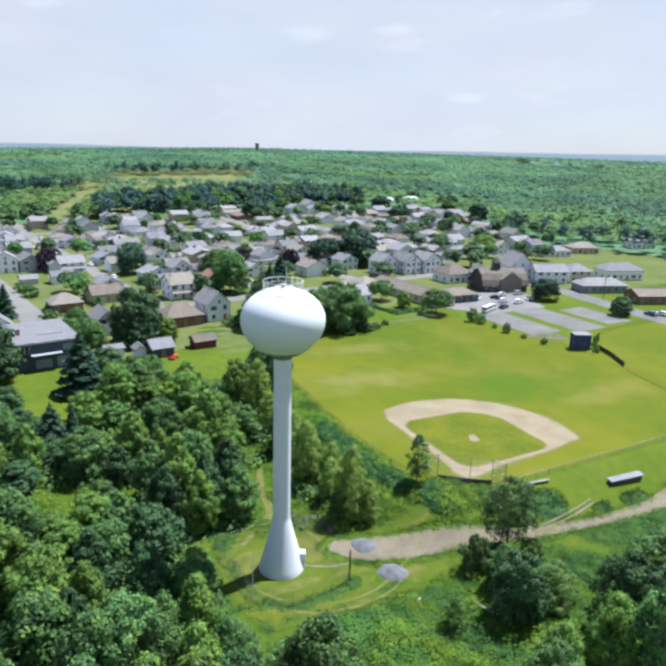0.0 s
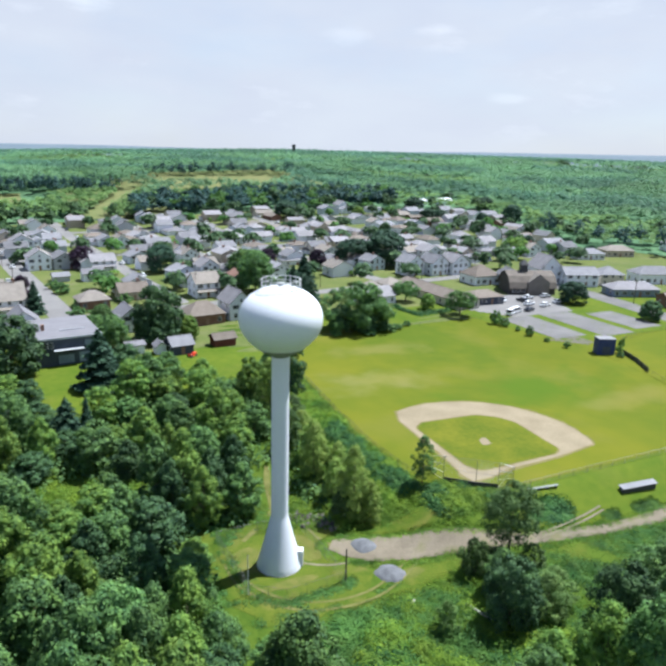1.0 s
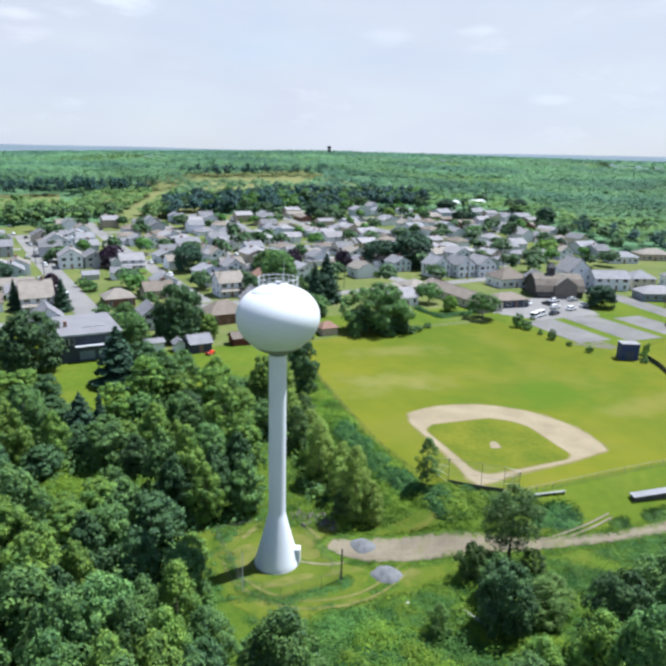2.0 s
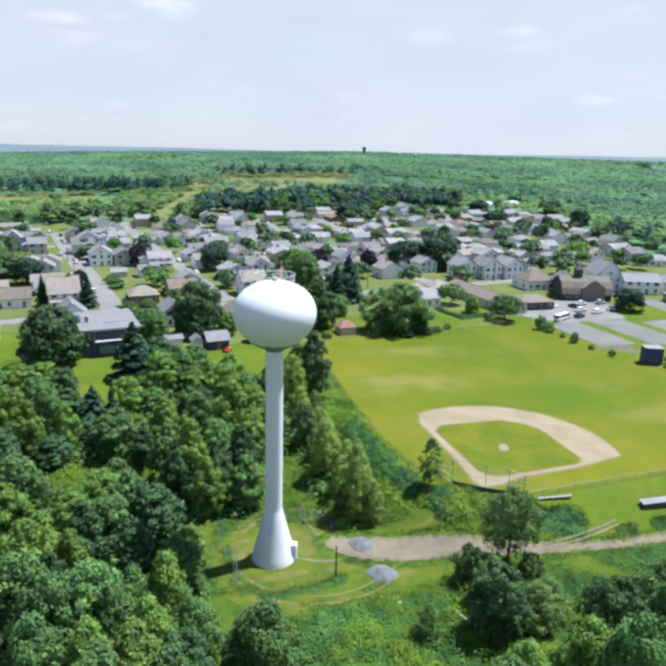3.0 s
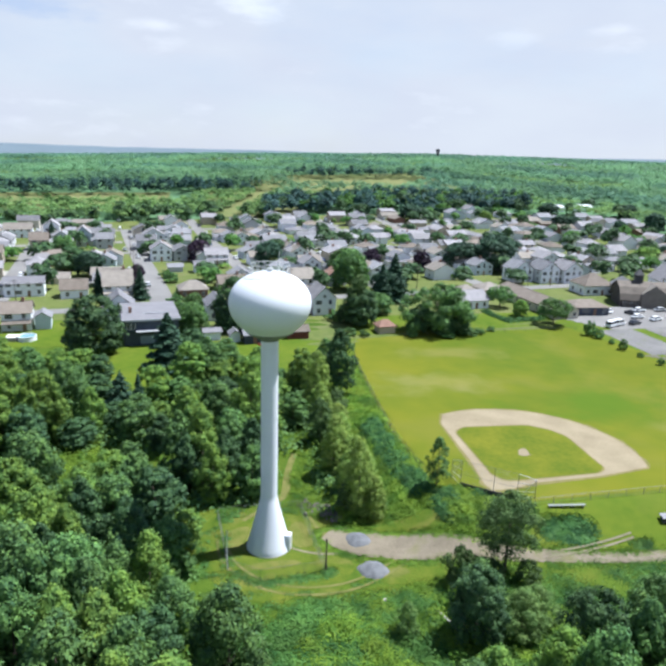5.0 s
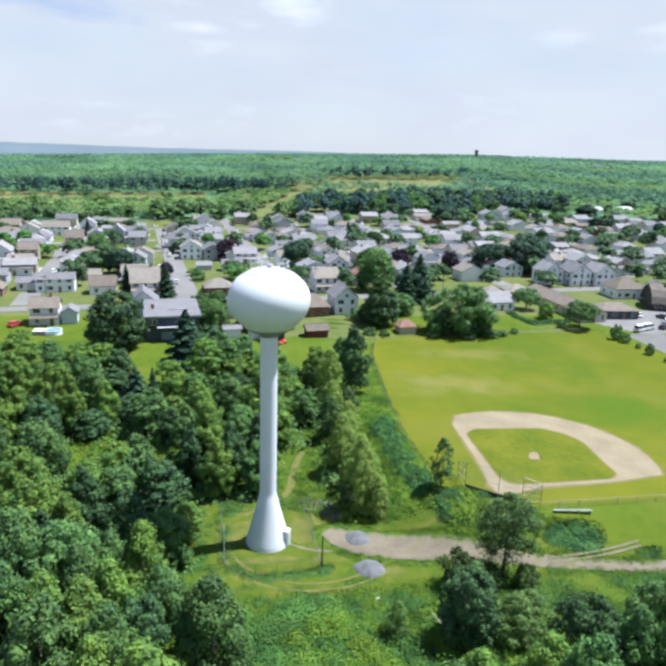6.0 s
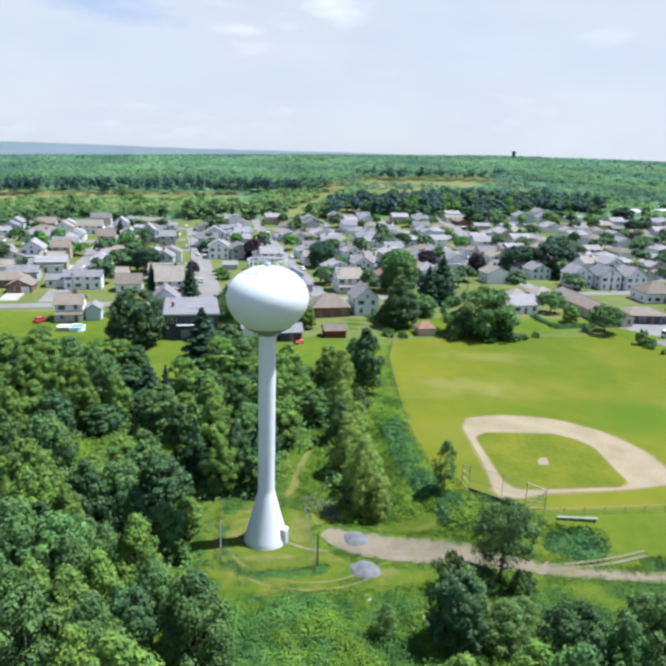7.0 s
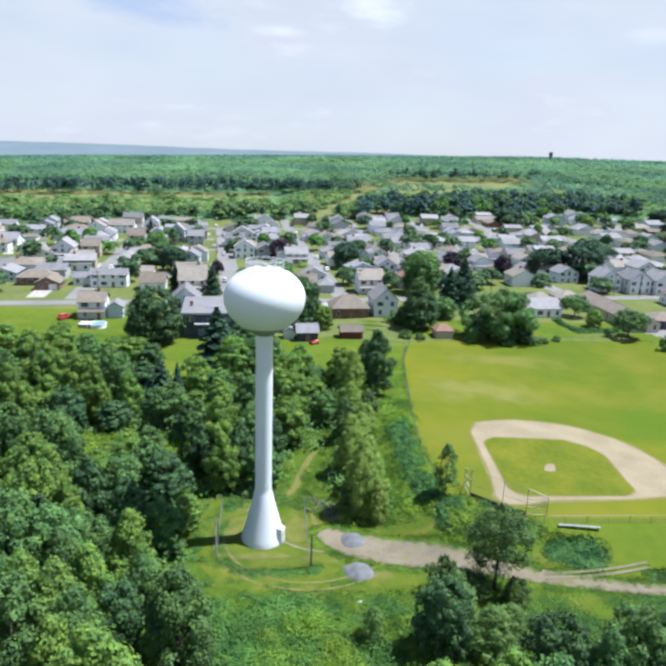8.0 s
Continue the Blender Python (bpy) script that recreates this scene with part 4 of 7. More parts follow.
house(-66.5, 283.0, 9.5, 9.5, 5.6, 9.0, "white", "violet", "y", porch=True)
house(-57.1, 291.6, 8.0, 8.0, 5.2, 7.8, "tan", "brown", "x")
house(-78.0, 247.8, 12.0, 8.0, 3.0, 5.4, "white", "pale", "x")
house(-107.0, 319.0, 12.0, 8.5, 3.4, 6.2, "white", "grey", "x")
house(-94.4, 387.8, 13.6, 9.0, 4.6, 7.6, "cream", "brown", "x")
house(-78.6, 371.1, 11.0, 9.0, 4.4, 7.4, "white", "tan", "y")
house(-65.8, 378.1, 14.0, 9.0, 4.8, 7.8, "white", "tan", "x")
house(-46.3, 332.0, 8.4, 8.0, 5.2, 8.4, "tan", "brown", "x")
house(-49.4, 382.0, 8.2, 9.0, 6.4, 9.4, "white", "violet", "y")
house(-27.7, 345.0, 7.2, 9.0, 7.0, 10.2, "blue", "violet", "y")
house(-16.7, 336.7, 8.2, 8.0, 5.2, 7.8, "grey", "grey", "x")
house(12.1, 298.2, 9.2, 9.0, 5.6, 8.6, "white", "violet", "y")
house(6.5, 352.0, 11.0, 9.0, 5.4, 8.6, "white", "violet", "y")
house(48.0, 225.6, 5.6, 6.0, 2.9, 5.0, "grey", "grey", "hip", name="shed", label="small grey hip-roofed outbuilding on the lawn", windows=False)
house(40.6, 161.3, 5.6, 6.0, 2.7, 4.4, "dark", "grey", "x", name="garage", label="small dark garage with a grey gabled roof")
house(35.5, 163.5, 2.6, 3.0, 2.4, 3.3, "white", "grey", "y", name="shed", label="tiny pale garden shed", windows=False)
house(29.5, 166.0, 4.5, 4.0, 2.4, 3.0, "white", "pale", "x", name="shed", label="low white carport beside the trees", windows=False)
house(54.2, 188.1, 11.6, 9.0, 3.2, 6.6, "brick", "brown", "hip", label="brick house with a wide brown hip roof")
house(65.5, 190.2, 7.6, 10.0, 5.6, 9.0, "white", "violet", "y", label="tall white gable-fronted house beside the trees")
house(64.3, 224.6, 9.0, 9.0, 5.4, 8.6, "white", "tan", "x", porch=True)
house(74.4, 259.5, 8.0, 8.5, 5.0, 7.8, "white", "violet", "y")
house(80.3, 236.0, 6.7, 7.0, 4.6, 6.8, "white", "rust", "y")
house(79.9, 168.6, 5.0, 4.2, 2.2, 3.7, "tan", "rust", "hip", name="shed", label="garden shed with a rust-red roof by the field", windows=False)
house(53.0, 165.1, 6.0, 4.0, 2.3, 3.5, "red", "brown", "x", name="shed", label="low barn-red shed on the mown lawn", windows=False)
house(118.0, 194.2, 12.0, 10.0, 3.0, 5.6, "white", "violet", "x", label="low white ranch house at the field's edge")
house(122.0, 205.0, 9.0, 9.0, 3.0, 5.4, "tan", "tan", "hip", label="beige hip-roofed house behind the ranch house")
house(134.0, 211.0, 9.0, 9.0, 3.0, 5.0, "tan", "tan", "hip", label="beige hip-roofed wing of the long building")
house(143.5, 178.0, 9.0, 38.0, 3.0, 5.0, "cream", "brown", "y", rot=3, label="long low building with a brown gabled roof", name="hall")
house(160.5, 239.2, 9.0, 9.0, 5.6, 8.8, "white", "grey", "y", label="white two-storey gable-fronted house in a row")
house(171.0, 236.0, 9.0, 10.0, 5.8, 9.0, "white", "grey", "y", label="white two-storey gable-fronted house in a row")
house(181.0, 235.0, 9.0, 10.0, 5.8, 9.0, "white", "violet", "y", label="white two-storey gable-fronted house in a row")
house(177.6, 211.6, 12.0, 11.0, 3.8, 7.6, "white", "brown", "hip", rot=0, label="white house with a steep brown hip roof")
house(154.6, 181.6, 13.0, 9.0, 2.8, 4.6, "dark", "brown", "hip", rot=-4, label="low dark building with a brown hip roof beside the lot")
house(312.0, 474.0, 16.0, 10.0, 4.0, 5.6, "white", "white_metal", "x", name="shed", label="long shed with a bright white metal roof", windows=False)
house(338.0, 473.0, 12.0, 9.0, 4.0, 5.6, "white", "white_metal", "x", name="shed", label="shed with a bright white metal roof", windows=False)
house(184.0, 203.6, 8.0, 9.0, 4.8, 7.4, "steel_blue", "dark", "y", rot=-20)
house(206.0, 205.5, 10.5, 12.0, 6.4, 11.6, "white", "violet", "y", rot=-14, label="tall white house with a steep pale roof")
house(214.0, 196.0, 14.0, 10.0, 5.0, 7.6, "white", "grey", "x", rot=-20)
house(228.0, 193.0, 10.0, 10.0, 4.8, 7.6, "cream", "grey", "hip", rot=-20)
house(219.5, 173.4, 19.0, 9.0, 3.0, 5.4, "steel_blue", "violet", "hip", rot=-20, label="long low ranch house with a hip roof")
house(226.0, 149.0, 26.0, 10.0, 3.2, 5.0, "brick", "brown", "x", rot=-22, label="long low dark brick building with brown roof")
house(252.0, 190.0, 18.0, 10.0, 4.2, 7.0, "white", "grey", "hip", rot=-20)
house(299.8, 253.0, 16.0, 10.0, 3.4, 5.8, "tan", "tan", "hip", rot=-18)
house(275.5, 250.3, 15.0, 9.0, 3.2, 5.4, "white", "grey", "hip", rot=-18)
house(345.0, 250.0, 15.0, 10.0, 4.6, 7.6, "white", "grey", "hip", rot=-18)
house(25.4, 219.6, 9.6, 8.5, 3.0, 5.6, "brick", "tan", "hip", label="brick bungalow with a tan hip roof")
house(30.4, 268.0, 8.0, 6.0, 3.2, 4.8, "white", "pale", "x", name="garage", label="low white garage with a dark doorway", garage=True)
house(18.6, 270.5, 6.0, 5.0, 2.2, 3.4, "grey", "grey", "x", name="shed", label="low grey shed on the lawn", windows=False)
house(44.0, 246.0, 9.0, 8.0, 3.0, 5.4, "white", "grey", "y", label="small white gable-fronted cottage")
house(36.5, 288.0, 10.0, 8.5, 4.6, 7.2, "white", "violet", "x", porch=True)
house(39.5, 229.0, 10.0, 8.0, 3.2, 5.8, "tan", "brown", "x", chimney=True)
house(32.2, 187.6, 6.4, 9.0, 4.8, 7.2, "white", "pale", "y", label="white house half hidden by trees")


# flat-roofed dark hall
def flat_hall():
    t = thing("hall", pose(14.4, 163.3, drape(14.4, 163.3, 0.0), 0, 0, TOWN), "dark slate-blue hall with a pale flat roof", "hall")
    part("wall", boxes((-7.6, 6.4, 0, 19.6, -0.4, 6.9)), WALLS["dark"], t)
    part("roof", bevelled(boxes((-8.1, 6.9, -0.6, 20.0, 6.9, 7.2)), 0.05), ROOFS["pale"], t, "pale flat membrane roof")
    part("fascia", boxes((-8.15, 6.95, -0.66, -0.602, 6.7, 7.15)), WALLS["grey"], t)
    part("canopy", boxes((-4.6, 2.2, -1.7, -0.003, 4.1, 4.26)), WALLS["grey"], t, "pale canopy ledge")
    part("panel", boxes((-3.6, 0.0, -0.03, -0.002, 0.5, 2.6)), WALLS["steel_blue"], t)
    part("panel", boxes((1.2, 5.3, -0.03, -0.002, 0.4, 2.9)), WALLS["steel_blue"], t)
    part("panel", boxes((2.7, 5.2, -0.03, -0.002, 4.4, 5.9)), WALLS["steel_blue"], t)
    for px in (-6.4, -5.2):
        o = part("window", WIN["tall"][0], None, t, at=pose(px, -0.002, 5.3))
        part("pane", WIN["tall"][1], None, o)
    part("chimney", boxes((-6.0, -5.2, 7.5, 8.3, 7.2, 8.7)), M_CHIM, t, "squat brick chimney")
    part("parapet_ledge", boxes((-2.0, 4.0, 5.6, 5.85, 7.25, 7.42)), WALLS["grey"], t)
    HOUSES.append((13.5, 173, 11))


flat_hall()
house(4.0, 182.6, 8.4, 9.0, 6.2, 9.6, "white", "pale", "y", label="white gabled rear wing of the hall")


def church():
    """The brown hall with curved eaves and a lantern beside the parking lot."""
    t = thing("church", pose(183.0, 190.0, drape(183, 190, 0.0), 0, 0, -20), "brown church hall with a big dark roof and turret", "church")
    umber = surface("umber_boards", (0.042, 0.037, 0.036), (0.078, 0.068, 0.064), 0.6, 0.85, 8)
    part("wall", boxes((-9.5, 8.5, 0, 13, -0.4, 3.2)), umber, t)
    shingle = surface("dark_taupe_shingle", (0.096, 0.082, 0.070), (0.168, 0.145, 0.122), 0.5, 0.9, 12, 0.01)
    prof = [(-0.8, 2.4), (0.3, 4.6), (2.4, 6.8), (6.5, 8.3), (10.6, 6.8), (12.7, 4.6), (13.8, 2.4)]
    for (a, za), (b, zb) in zip(prof, prof[1:]):
        bm = bmesh.new()
        slab(bm, ((-10, a, za), (9, a, za), (9, b, zb), (-10, b, zb)), 0.2)
        bmesh.ops.recalc_face_normals(bm, faces=bm.faces)
        part("roof_course", bm, shingle, t, "dark brown bowed shingle roof")
    bm = bmesh.new()
    for px in (-9.5, 8.5):
        vs = [bm.verts.new((px, a, za)) for a, za in prof[1:-1]] + [bm.verts.new((px, 12.99, 3.2)), bm.verts.new((px, 0.01, 3.2))]
        bm.faces.new(vs)
    part("end_gable", bm, umber, t)
    part("gable", gable_body(8.5, 6, 5.0, 8.2, "y"), ROOFS["tan"], t, "tan front gable", at=pose(1.5, -0.9, 0.0))
    tur = part("turret", boxes((-1.3, 1.3, -1.3, 1.3, 0, 3.2)), M_DARKSTEEL, t, "small dark roof turret", at=pose(-2.5, 6.5, 7.6))
    bm = bmesh.new()
    tip = bm.verts.new((0, 0, 5.4))
    vs = [bm.verts.new(p) for p in ((-1.6, -1.6, 3.2), (1.6, -1.6, 3.2), (1.6, 1.6, 3.2), (-1.6, 1.6, 3.2))]
    for i in range(4):
        bm.faces.new((vs[i], vs[(i + 1) % 4], tip))
    bm.faces.new(vs[::-1])
    part("cap", bm, M_DARKSTEEL, tur)
    for i in range(4):
        o = part("window", WIN["tall"][0], None, t, at=pose(-8 + 2.1 * i, -0.002, 1.6))
        part("pane", WIN["tall"][1], None, o)
    HOUSES.append((186, 196, 12))


church()

# the rest of the town: types built once, then copied along the streets
PROTOS, PLAIN = [], {}
kinds = [(9.5, 8.5, 5.0, 7.4, "white", "grey", "x"), (8.0, 9.5, 5.2, 8.0, "white", "violet", "y"), (10.5, 8.5, 3.0, 5.2, "cream", "tan", "x"), (9.0, 9.0, 4.8, 7.4, "blue", "grey", "y"),
         (11.0, 8.0, 3.0, 5.0, "white", "brown", "hip"), (8.5, 9.0, 5.2, 7.8, "grey", "dark", "y"), (10.0, 9.0, 5.0, 7.2, "white", "brown", "hip"), (9.0, 8.5, 5.0, 7.6, "cream", "dark", "x"),
         (10.5, 8.0, 3.2, 5.4, "white", "pale", "x"), (8.5, 9.0, 4.8, 7.6, "white", "tan", "y"), (9.0, 8.5, 4.8, 7.2, "white", "violet", "hip"), (12.0, 8.5, 3.2, 5.2, "brick", "brown", "x"),
         (9.5, 8.5, 5.0, 7.2, "tan", "violet", "x"), (8.0, 8.5, 4.8, 7.4, "white", "grey", "y"), (11.5, 9.0, 3.2, 5.0, "white", "pale", "hip")]
SPOTS = []
rng = np.random.default_rng(5)
EDGE_AZ = [-40, -20, -6.7, 0.6, 10, 20, 30, 38, 42, 45, 47, 50, 56, 80]
EDGE_R = [408, 425, 436, 450, 470, 508, 540, 535, 480, 428, 408, 408, 396, 390]


FAR_TREES = ((271, 399), (280, 397), (321, 369), (294, 455), (301, 376), (181, 449), (351, 439), (231, 430), (-14, 263), (-33, 318))


def lot_free(x, y):
    """Keeps the main street, and the gardens along its east side, clear of other houses."""
    if any(math.hypot(x - a, y - b) < 9.5 for a, b in FAR_TREES):
        return False
    on_street = abs(x - float(np.interp(y, [196, 227, 285, 339, 392], [17.6, 13.4, 5.2, -2.0, -9.0]))) < 10
    return not on_street and not (4 < x < 46 and 200 < y < 292) and math.hypot(x - 260, y - 284) > 16 and math.hypot(x - 58.5, y - 277) > 9


for su in (-133, -89, -46, 0, 44, 88, 132, 176, 220, 264, 308, 352, 396):
    for side in (-1, 1):
        v = 28.0
        while v < 560:
            v += rng.uniform(9.6, 14.0)
            if any(abs(v + 4 - c) < 10 for c in (6, 126, 214)):
                continue
            u = su + side * (11.8 + rng.uniform(-2.5, 3.5))
            x, y = town(u, v)
            az, r = math.degrees(math.atan2(x, y)), math.hypot(x, y)
            if r > np.interp(az, EDGE_AZ, EDGE_R) - 8 or az > 47 or az < -34:
                continue
            if any(math.hypot(x - a, y + 4 - b) < c + 4.2 for a, b, c in HOUSES):
                continue
            if (x > 195 and y < 250) or not lot_free(x, y):
                continue
            SPOTS.append((x, y))
            HOUSES.append((x, y + 4, 4.8))
for _ in range(2600):
    # a few more behind the rows, where the gardens leave room
    u, v = rng.uniform(-150, 400), rng.uniform(90, 540)
    x, y = town(u, v)
    az, r = math.degrees(math.atan2(x, y)), math.hypot(x, y)
    if r > np.interp(az, EDGE_AZ, EDGE_R) - 8 or r < 240 or az > 46 or az < -34 or any(math.hypot(x - a, y + 4 - b) < c + 4.6 for a, b, c in HOUSES) or abs((u + 22) % 44 - 22) < 9:
        continue
    if (x > 195 and y < 250) or not lot_free(x, y) or any(abs(v + 4 - c) < 9 for c in (126, 214)):
        continue
    SPOTS.append((x, y))
    HOUSES.append((x, y + 4, 4.8))
    if len(SPOTS) > 640:
        break
for i, (x, y) in enumerate(SPOTS):
    k = int(rng.integers(len(kinds)))
    if math.hypot(x, y) > 400:
        # the farthest rows: plain walls and roofs
        if k not in PLAIN:
            PLAIN[k] = house(x, y, *kinds[k][:6], kinds[k][6], far=True, windows=False)
            HOUSES.pop()
            continue
        copy_thing(PLAIN[k], pose(x, y, drape(x, y, 0.0), 0, 0, TOWN + rng.normal(0, 4) + rng.choice([0, 0, 180, 90])) @ Matrix.Diagonal((rng.uniform(0.9, 1.35), rng.uniform(0.9, 1.25), rng.uniform(0.7, 1.0), 1)))
        continue
    if len(PROTOS) < len(kinds):
        k = len(PROTOS)
        PROTOS.append(house(x, y, *kinds[k][:6], kinds[k][6], far=True, panes=True, chimney=k % 3 == 0))
        HOUSES.pop()
    else:
        turn = TOWN + rng.normal(0, 3) + rng.choice([0, 0, 180, 90])
        copy_thing(PROTOS[k], pose(x, y, drape(x, y, 0.0), 0, 0, turn) @ Matrix.Diagonal((rng.uniform(0.9, 1.25), rng.uniform(0.9, 1.2), rng.uniform(0.68, 0.95), 1)))

# driveways and paved yards beside the houses
for i, (x, y) in enumerate(SPOTS[::2]):
    if math.hypot(x, y) > 400:
        continue
    w, d = rng.uniform(2.6, 5.5), rng.uniform(7, 13)
    dx = rng.choice([-1, 1]) * 6.2
    bm = bmesh.new()
    vs = []
    for a, b in ((-w / 2, -4.0), (w / 2, -4.0), (w / 2, d - 4.0), (-w / 2, d - 4.0)):
        px, py = x + (dx + a) * tc_ - b * ts_, y + (dx + a) * ts_ + b * tc_
        vs.append(bm.verts.new((px, py, drape(px, py, 0.055))))
    bm.faces.new(vs)
    structure("driveway", bm, (M_ASPHALT, M_CONCRETE, M_LOT)[i % 3], "paved driveway beside a house", "driveway")

# sheds and garages in the back gardens
shed_protos = []
for i in range(46):
    u, v = rng.uniform(-120, 330), rng.uniform(30, 330)
    x, y = town(u, v)
    az, r = math.degrees(math.atan2(x, y)), math.hypot(x, y)
    if r > np.interp(az, EDGE_AZ, EDGE_R) - 15 or az > 45 or any(math.hypot(x - a, y + 2 - b) < c + 3.5 for a, b, c in HOUSES) or min(abs(u - s) for s in (-46, 0, 44, 88, 132, 176)) < 7:
        continue
    if len(shed_protos) < 3:
        k = len(shed_protos)
        shed_protos.append(house(x, y, 5.0 - k * 0.7, 5.5, 2.5, 3.8, ("white", "grey", "tan")[k], ("grey", "brown", "pale")[k], "xyx"[k], name="garage", label="small detached garage in a back garden", windows=False, far=True))
        HOUSES.pop()
    else:
        copy_thing(shed_protos[i % 3], pose(x, y, drape(x, y, 0.0), 0, 0, TOWN + rng.choice([0, 90])))
    HOUSES.append((x, y + 2, 3))


# ---- trees ----
def crown_corners(rng, height, radius, base, lobes, n, size, shape="round"):
    """Leaf clumps of a broad crown: boughs set round an egg-shaped dome, each a shell of leaves with gaps between them."""
    u = rng.uniform(0.04, 1.0, lobes) ** 0.85
    a = np.arange(lobes) * 2.39996 + rng.normal(0, 0.35, lobes)
    if shape == "tall":
        girth = np.clip(np.sin(np.pi * np.clip(u, 0, 1) ** 0.72), 0, 1) ** 0.8
    else:
        girth = np.sqrt(np.clip(1 - (1.72 * u - 0.76) ** 2, 0.02, 1))
    k = rng.uniform(0.5, 0.92, lobes) * (1 + 0.16 * np.sin(2 * a + rng.uniform(0, 6)))
    rs = radius * rng.uniform(0.17, 0.33, lobes) * (1.0 - 0.3 * u)
    if shape == "dome":
        k, rs = rng.uniform(0.58, 0.90, lobes), radius * rng.uniform(0.15, 0.27, lobes)
    cs = np.stack([np.cos(a) * girth * radius * k, np.sin(a) * girth * radius * k, base + (height - base) * u * 0.95], 1)
    pick = rng.choice(lobes, n, p=rs ** 2 / (rs ** 2).sum())
    d = ball_points(n, rng)
    out = np.stack([np.cos(a), np.sin(a), np.full(lobes, 0.8)], 1)[pick] / 1.28
    facing = (d * out).sum(1)
    d = np.where((facing < -0.25)[:, None], -d, d)
    reach = np.where(rng.random(n) < 0.16, rng.uniform(1.0, 1.5, n), np.clip(rng.normal(0.92, 0.13, n), 0.4, 1.2))
    pos = cs[pick] + d * (rs[pick] * reach)[:, None] * np.array([1.0, 1.0, 0.85])
    # a thin inner crown that closes the gaps against the trunk
    core = rng.random(n) < 0.12
    mid = np.array([0, 0, base + (height - base) * 0.48])
    pos[core] = mid + ball_points(int(core.sum()), rng) * np.array([radius * 0.5, radius * 0.5, (height - base) * 0.36])
    pos[:, 2] = np.maximum(pos[:, 2], base * 0.75)
    return leaves(pos, d * 1.2 + np.array([0, 0, 0.3]), size, rng, 0.34), cs[np.argsort(-rs)]


def trunk_mesh(rng, height, base, targets, r=0.22):
    bm = bmesh.new()
    top = Vector((rng.normal(0, 0.3), rng.normal(0, 0.3), height * 0.72))
    fork = top * (base / (height * 0.72) * 1.05)
    tube(bm, (0, 0, -0.3), fork, r * 1.25, r * 0.85, 8)
    tube(bm, fork, top, r * 0.85, r * 0.25, 7)
    for c in targets[:8]:
        k = rng.uniform(0.05, 0.55)
        p = fork.lerp(top, k)
        q = Vector(c)
        mid = p.lerp(q, 0.5) + Vector((0, 0, -0.25))
        tube(bm, p, mid, r * 0.45 * (1 - k * 0.4), r * 0.28, 5)
        tube(bm, mid, q, r * 0.28, r * 0.08, 5)
    return mesh_from("trunk", bm, M_BARK, smooth=True)


def conifer_corners(rng, height, radius, n, size):
    """Whorls of drooping boughs, each a fan of needle clumps."""
    z = height * (1 - np.sqrt(rng.uniform(0.0, 1.0, n)) * 0.93)
    tier = np.round(z / 0.8) * 0.8
    z = tier + rng.normal(0, 0.16, n)
    a = np.round(rng.uniform(0, 9, n)) / 9 * 2 * np.pi + tier * 2.4 + rng.normal(0, 0.2, n)
    reach = radius * np.clip(1 - z / height, 0, 1) ** 0.85 * (0.8 + 0.35 * np.sin(a * 3 + tier * 5))
    k = np.sqrt(rng.uniform(0.05, 1, n))
    pos = np.stack([np.cos(a) * reach * k, np.sin(a) * reach * k, z - 0.28 * reach * k ** 1.5], 1)
    nr = np.stack([np.cos(a) * 0.5, np.sin(a) * 0.5, np.full(n, 0.9)], 1)
    return leaves(pos, nr, size, rng, 0.5)


TREES = {}


def tree_type(key, label, category, kind, mat, height, radius, base, lobes, n, size, seed, r=0.22):
    """A tree built once and kept below the ground sheet's edge until its first use; later trees copy it."""
    rng = np.random.default_rng(seed)
    if kind == "conifer":
        corners = conifer_corners(rng, height, radius, n, size)
        bm = bmesh.new()
        tube(bm, (0, 0, -0.3), (0, 0, height * 0.95), r, 0.04, 7)
        trunk = mesh_from("trunk", bm, M_BARK, smooth=True)
    else:
        corners, cs = crown_corners(rng, height, radius, base, lobes, n, size, kind)
        trunk = trunk_mesh(rng, height, base, cs, r)
    TREES[key] = (label, category, trunk, leaf_mesh("crown", corners, mat), height, radius)


TREE_SPOTS = []


def tree(key, x, y, height=None, width=None, group="", label="", tree_rng=np.random.default_rng(77)):
    lab, cat, trunk, crown, h0, r0 = TREES[key]
    sz = (height or h0) / h0
    sx = (width / (2 * r0)) if width else sz
    m = pose(x, y, drape(x, y, 0.0), 0, 0, tree_rng.uniform(0, 360)) @ Matrix.Diagonal((sx, sx, sz, 1))
    t = thing(cat, m, label or lab, cat.replace("_", " "), group)
    part("trunk", trunk, None, t)
    part("crown", crown, None, t)
    TREE_SPOTS.append((x, y, sx * r0))
    return t


WOOD_KEYS = ("mid0", "mid1", "mid2", "light0", "light1", "dark0", "dark1")
for i, key in enumerate(WOOD_KEYS):
    kind_label = {"m": "tall green broad-leaved tree in the dense wood", "l": "tall yellow-green broad-leaved tree in the dense wood", "d": "tall dark green broad-leaved tree in the dense wood"}[key[0]]
    tree_type(key, kind_label, "tree", ("tall", "round", "tall", "tall", "round", "tall", "round")[i], {"m": M_LEAF, "l": M_LEAF_LIGHT, "d": M_LEAF_DARK}[key[0]], 12.0, 3.8, 0.4, 96, 6800, 0.42, 40 + i)
for i in range(4):
    tree_type(f"near{i}", "leafy broad-leaved tree with a full rounded crown", "tree", ("round", "tall")[i % 2], (M_LEAF, M_LEAF, M_LEAF_DARK, M_LEAF_LIGHT)[i], 11.0, 4.0, 0.3, 120, 9600, 0.355, 60 + i)
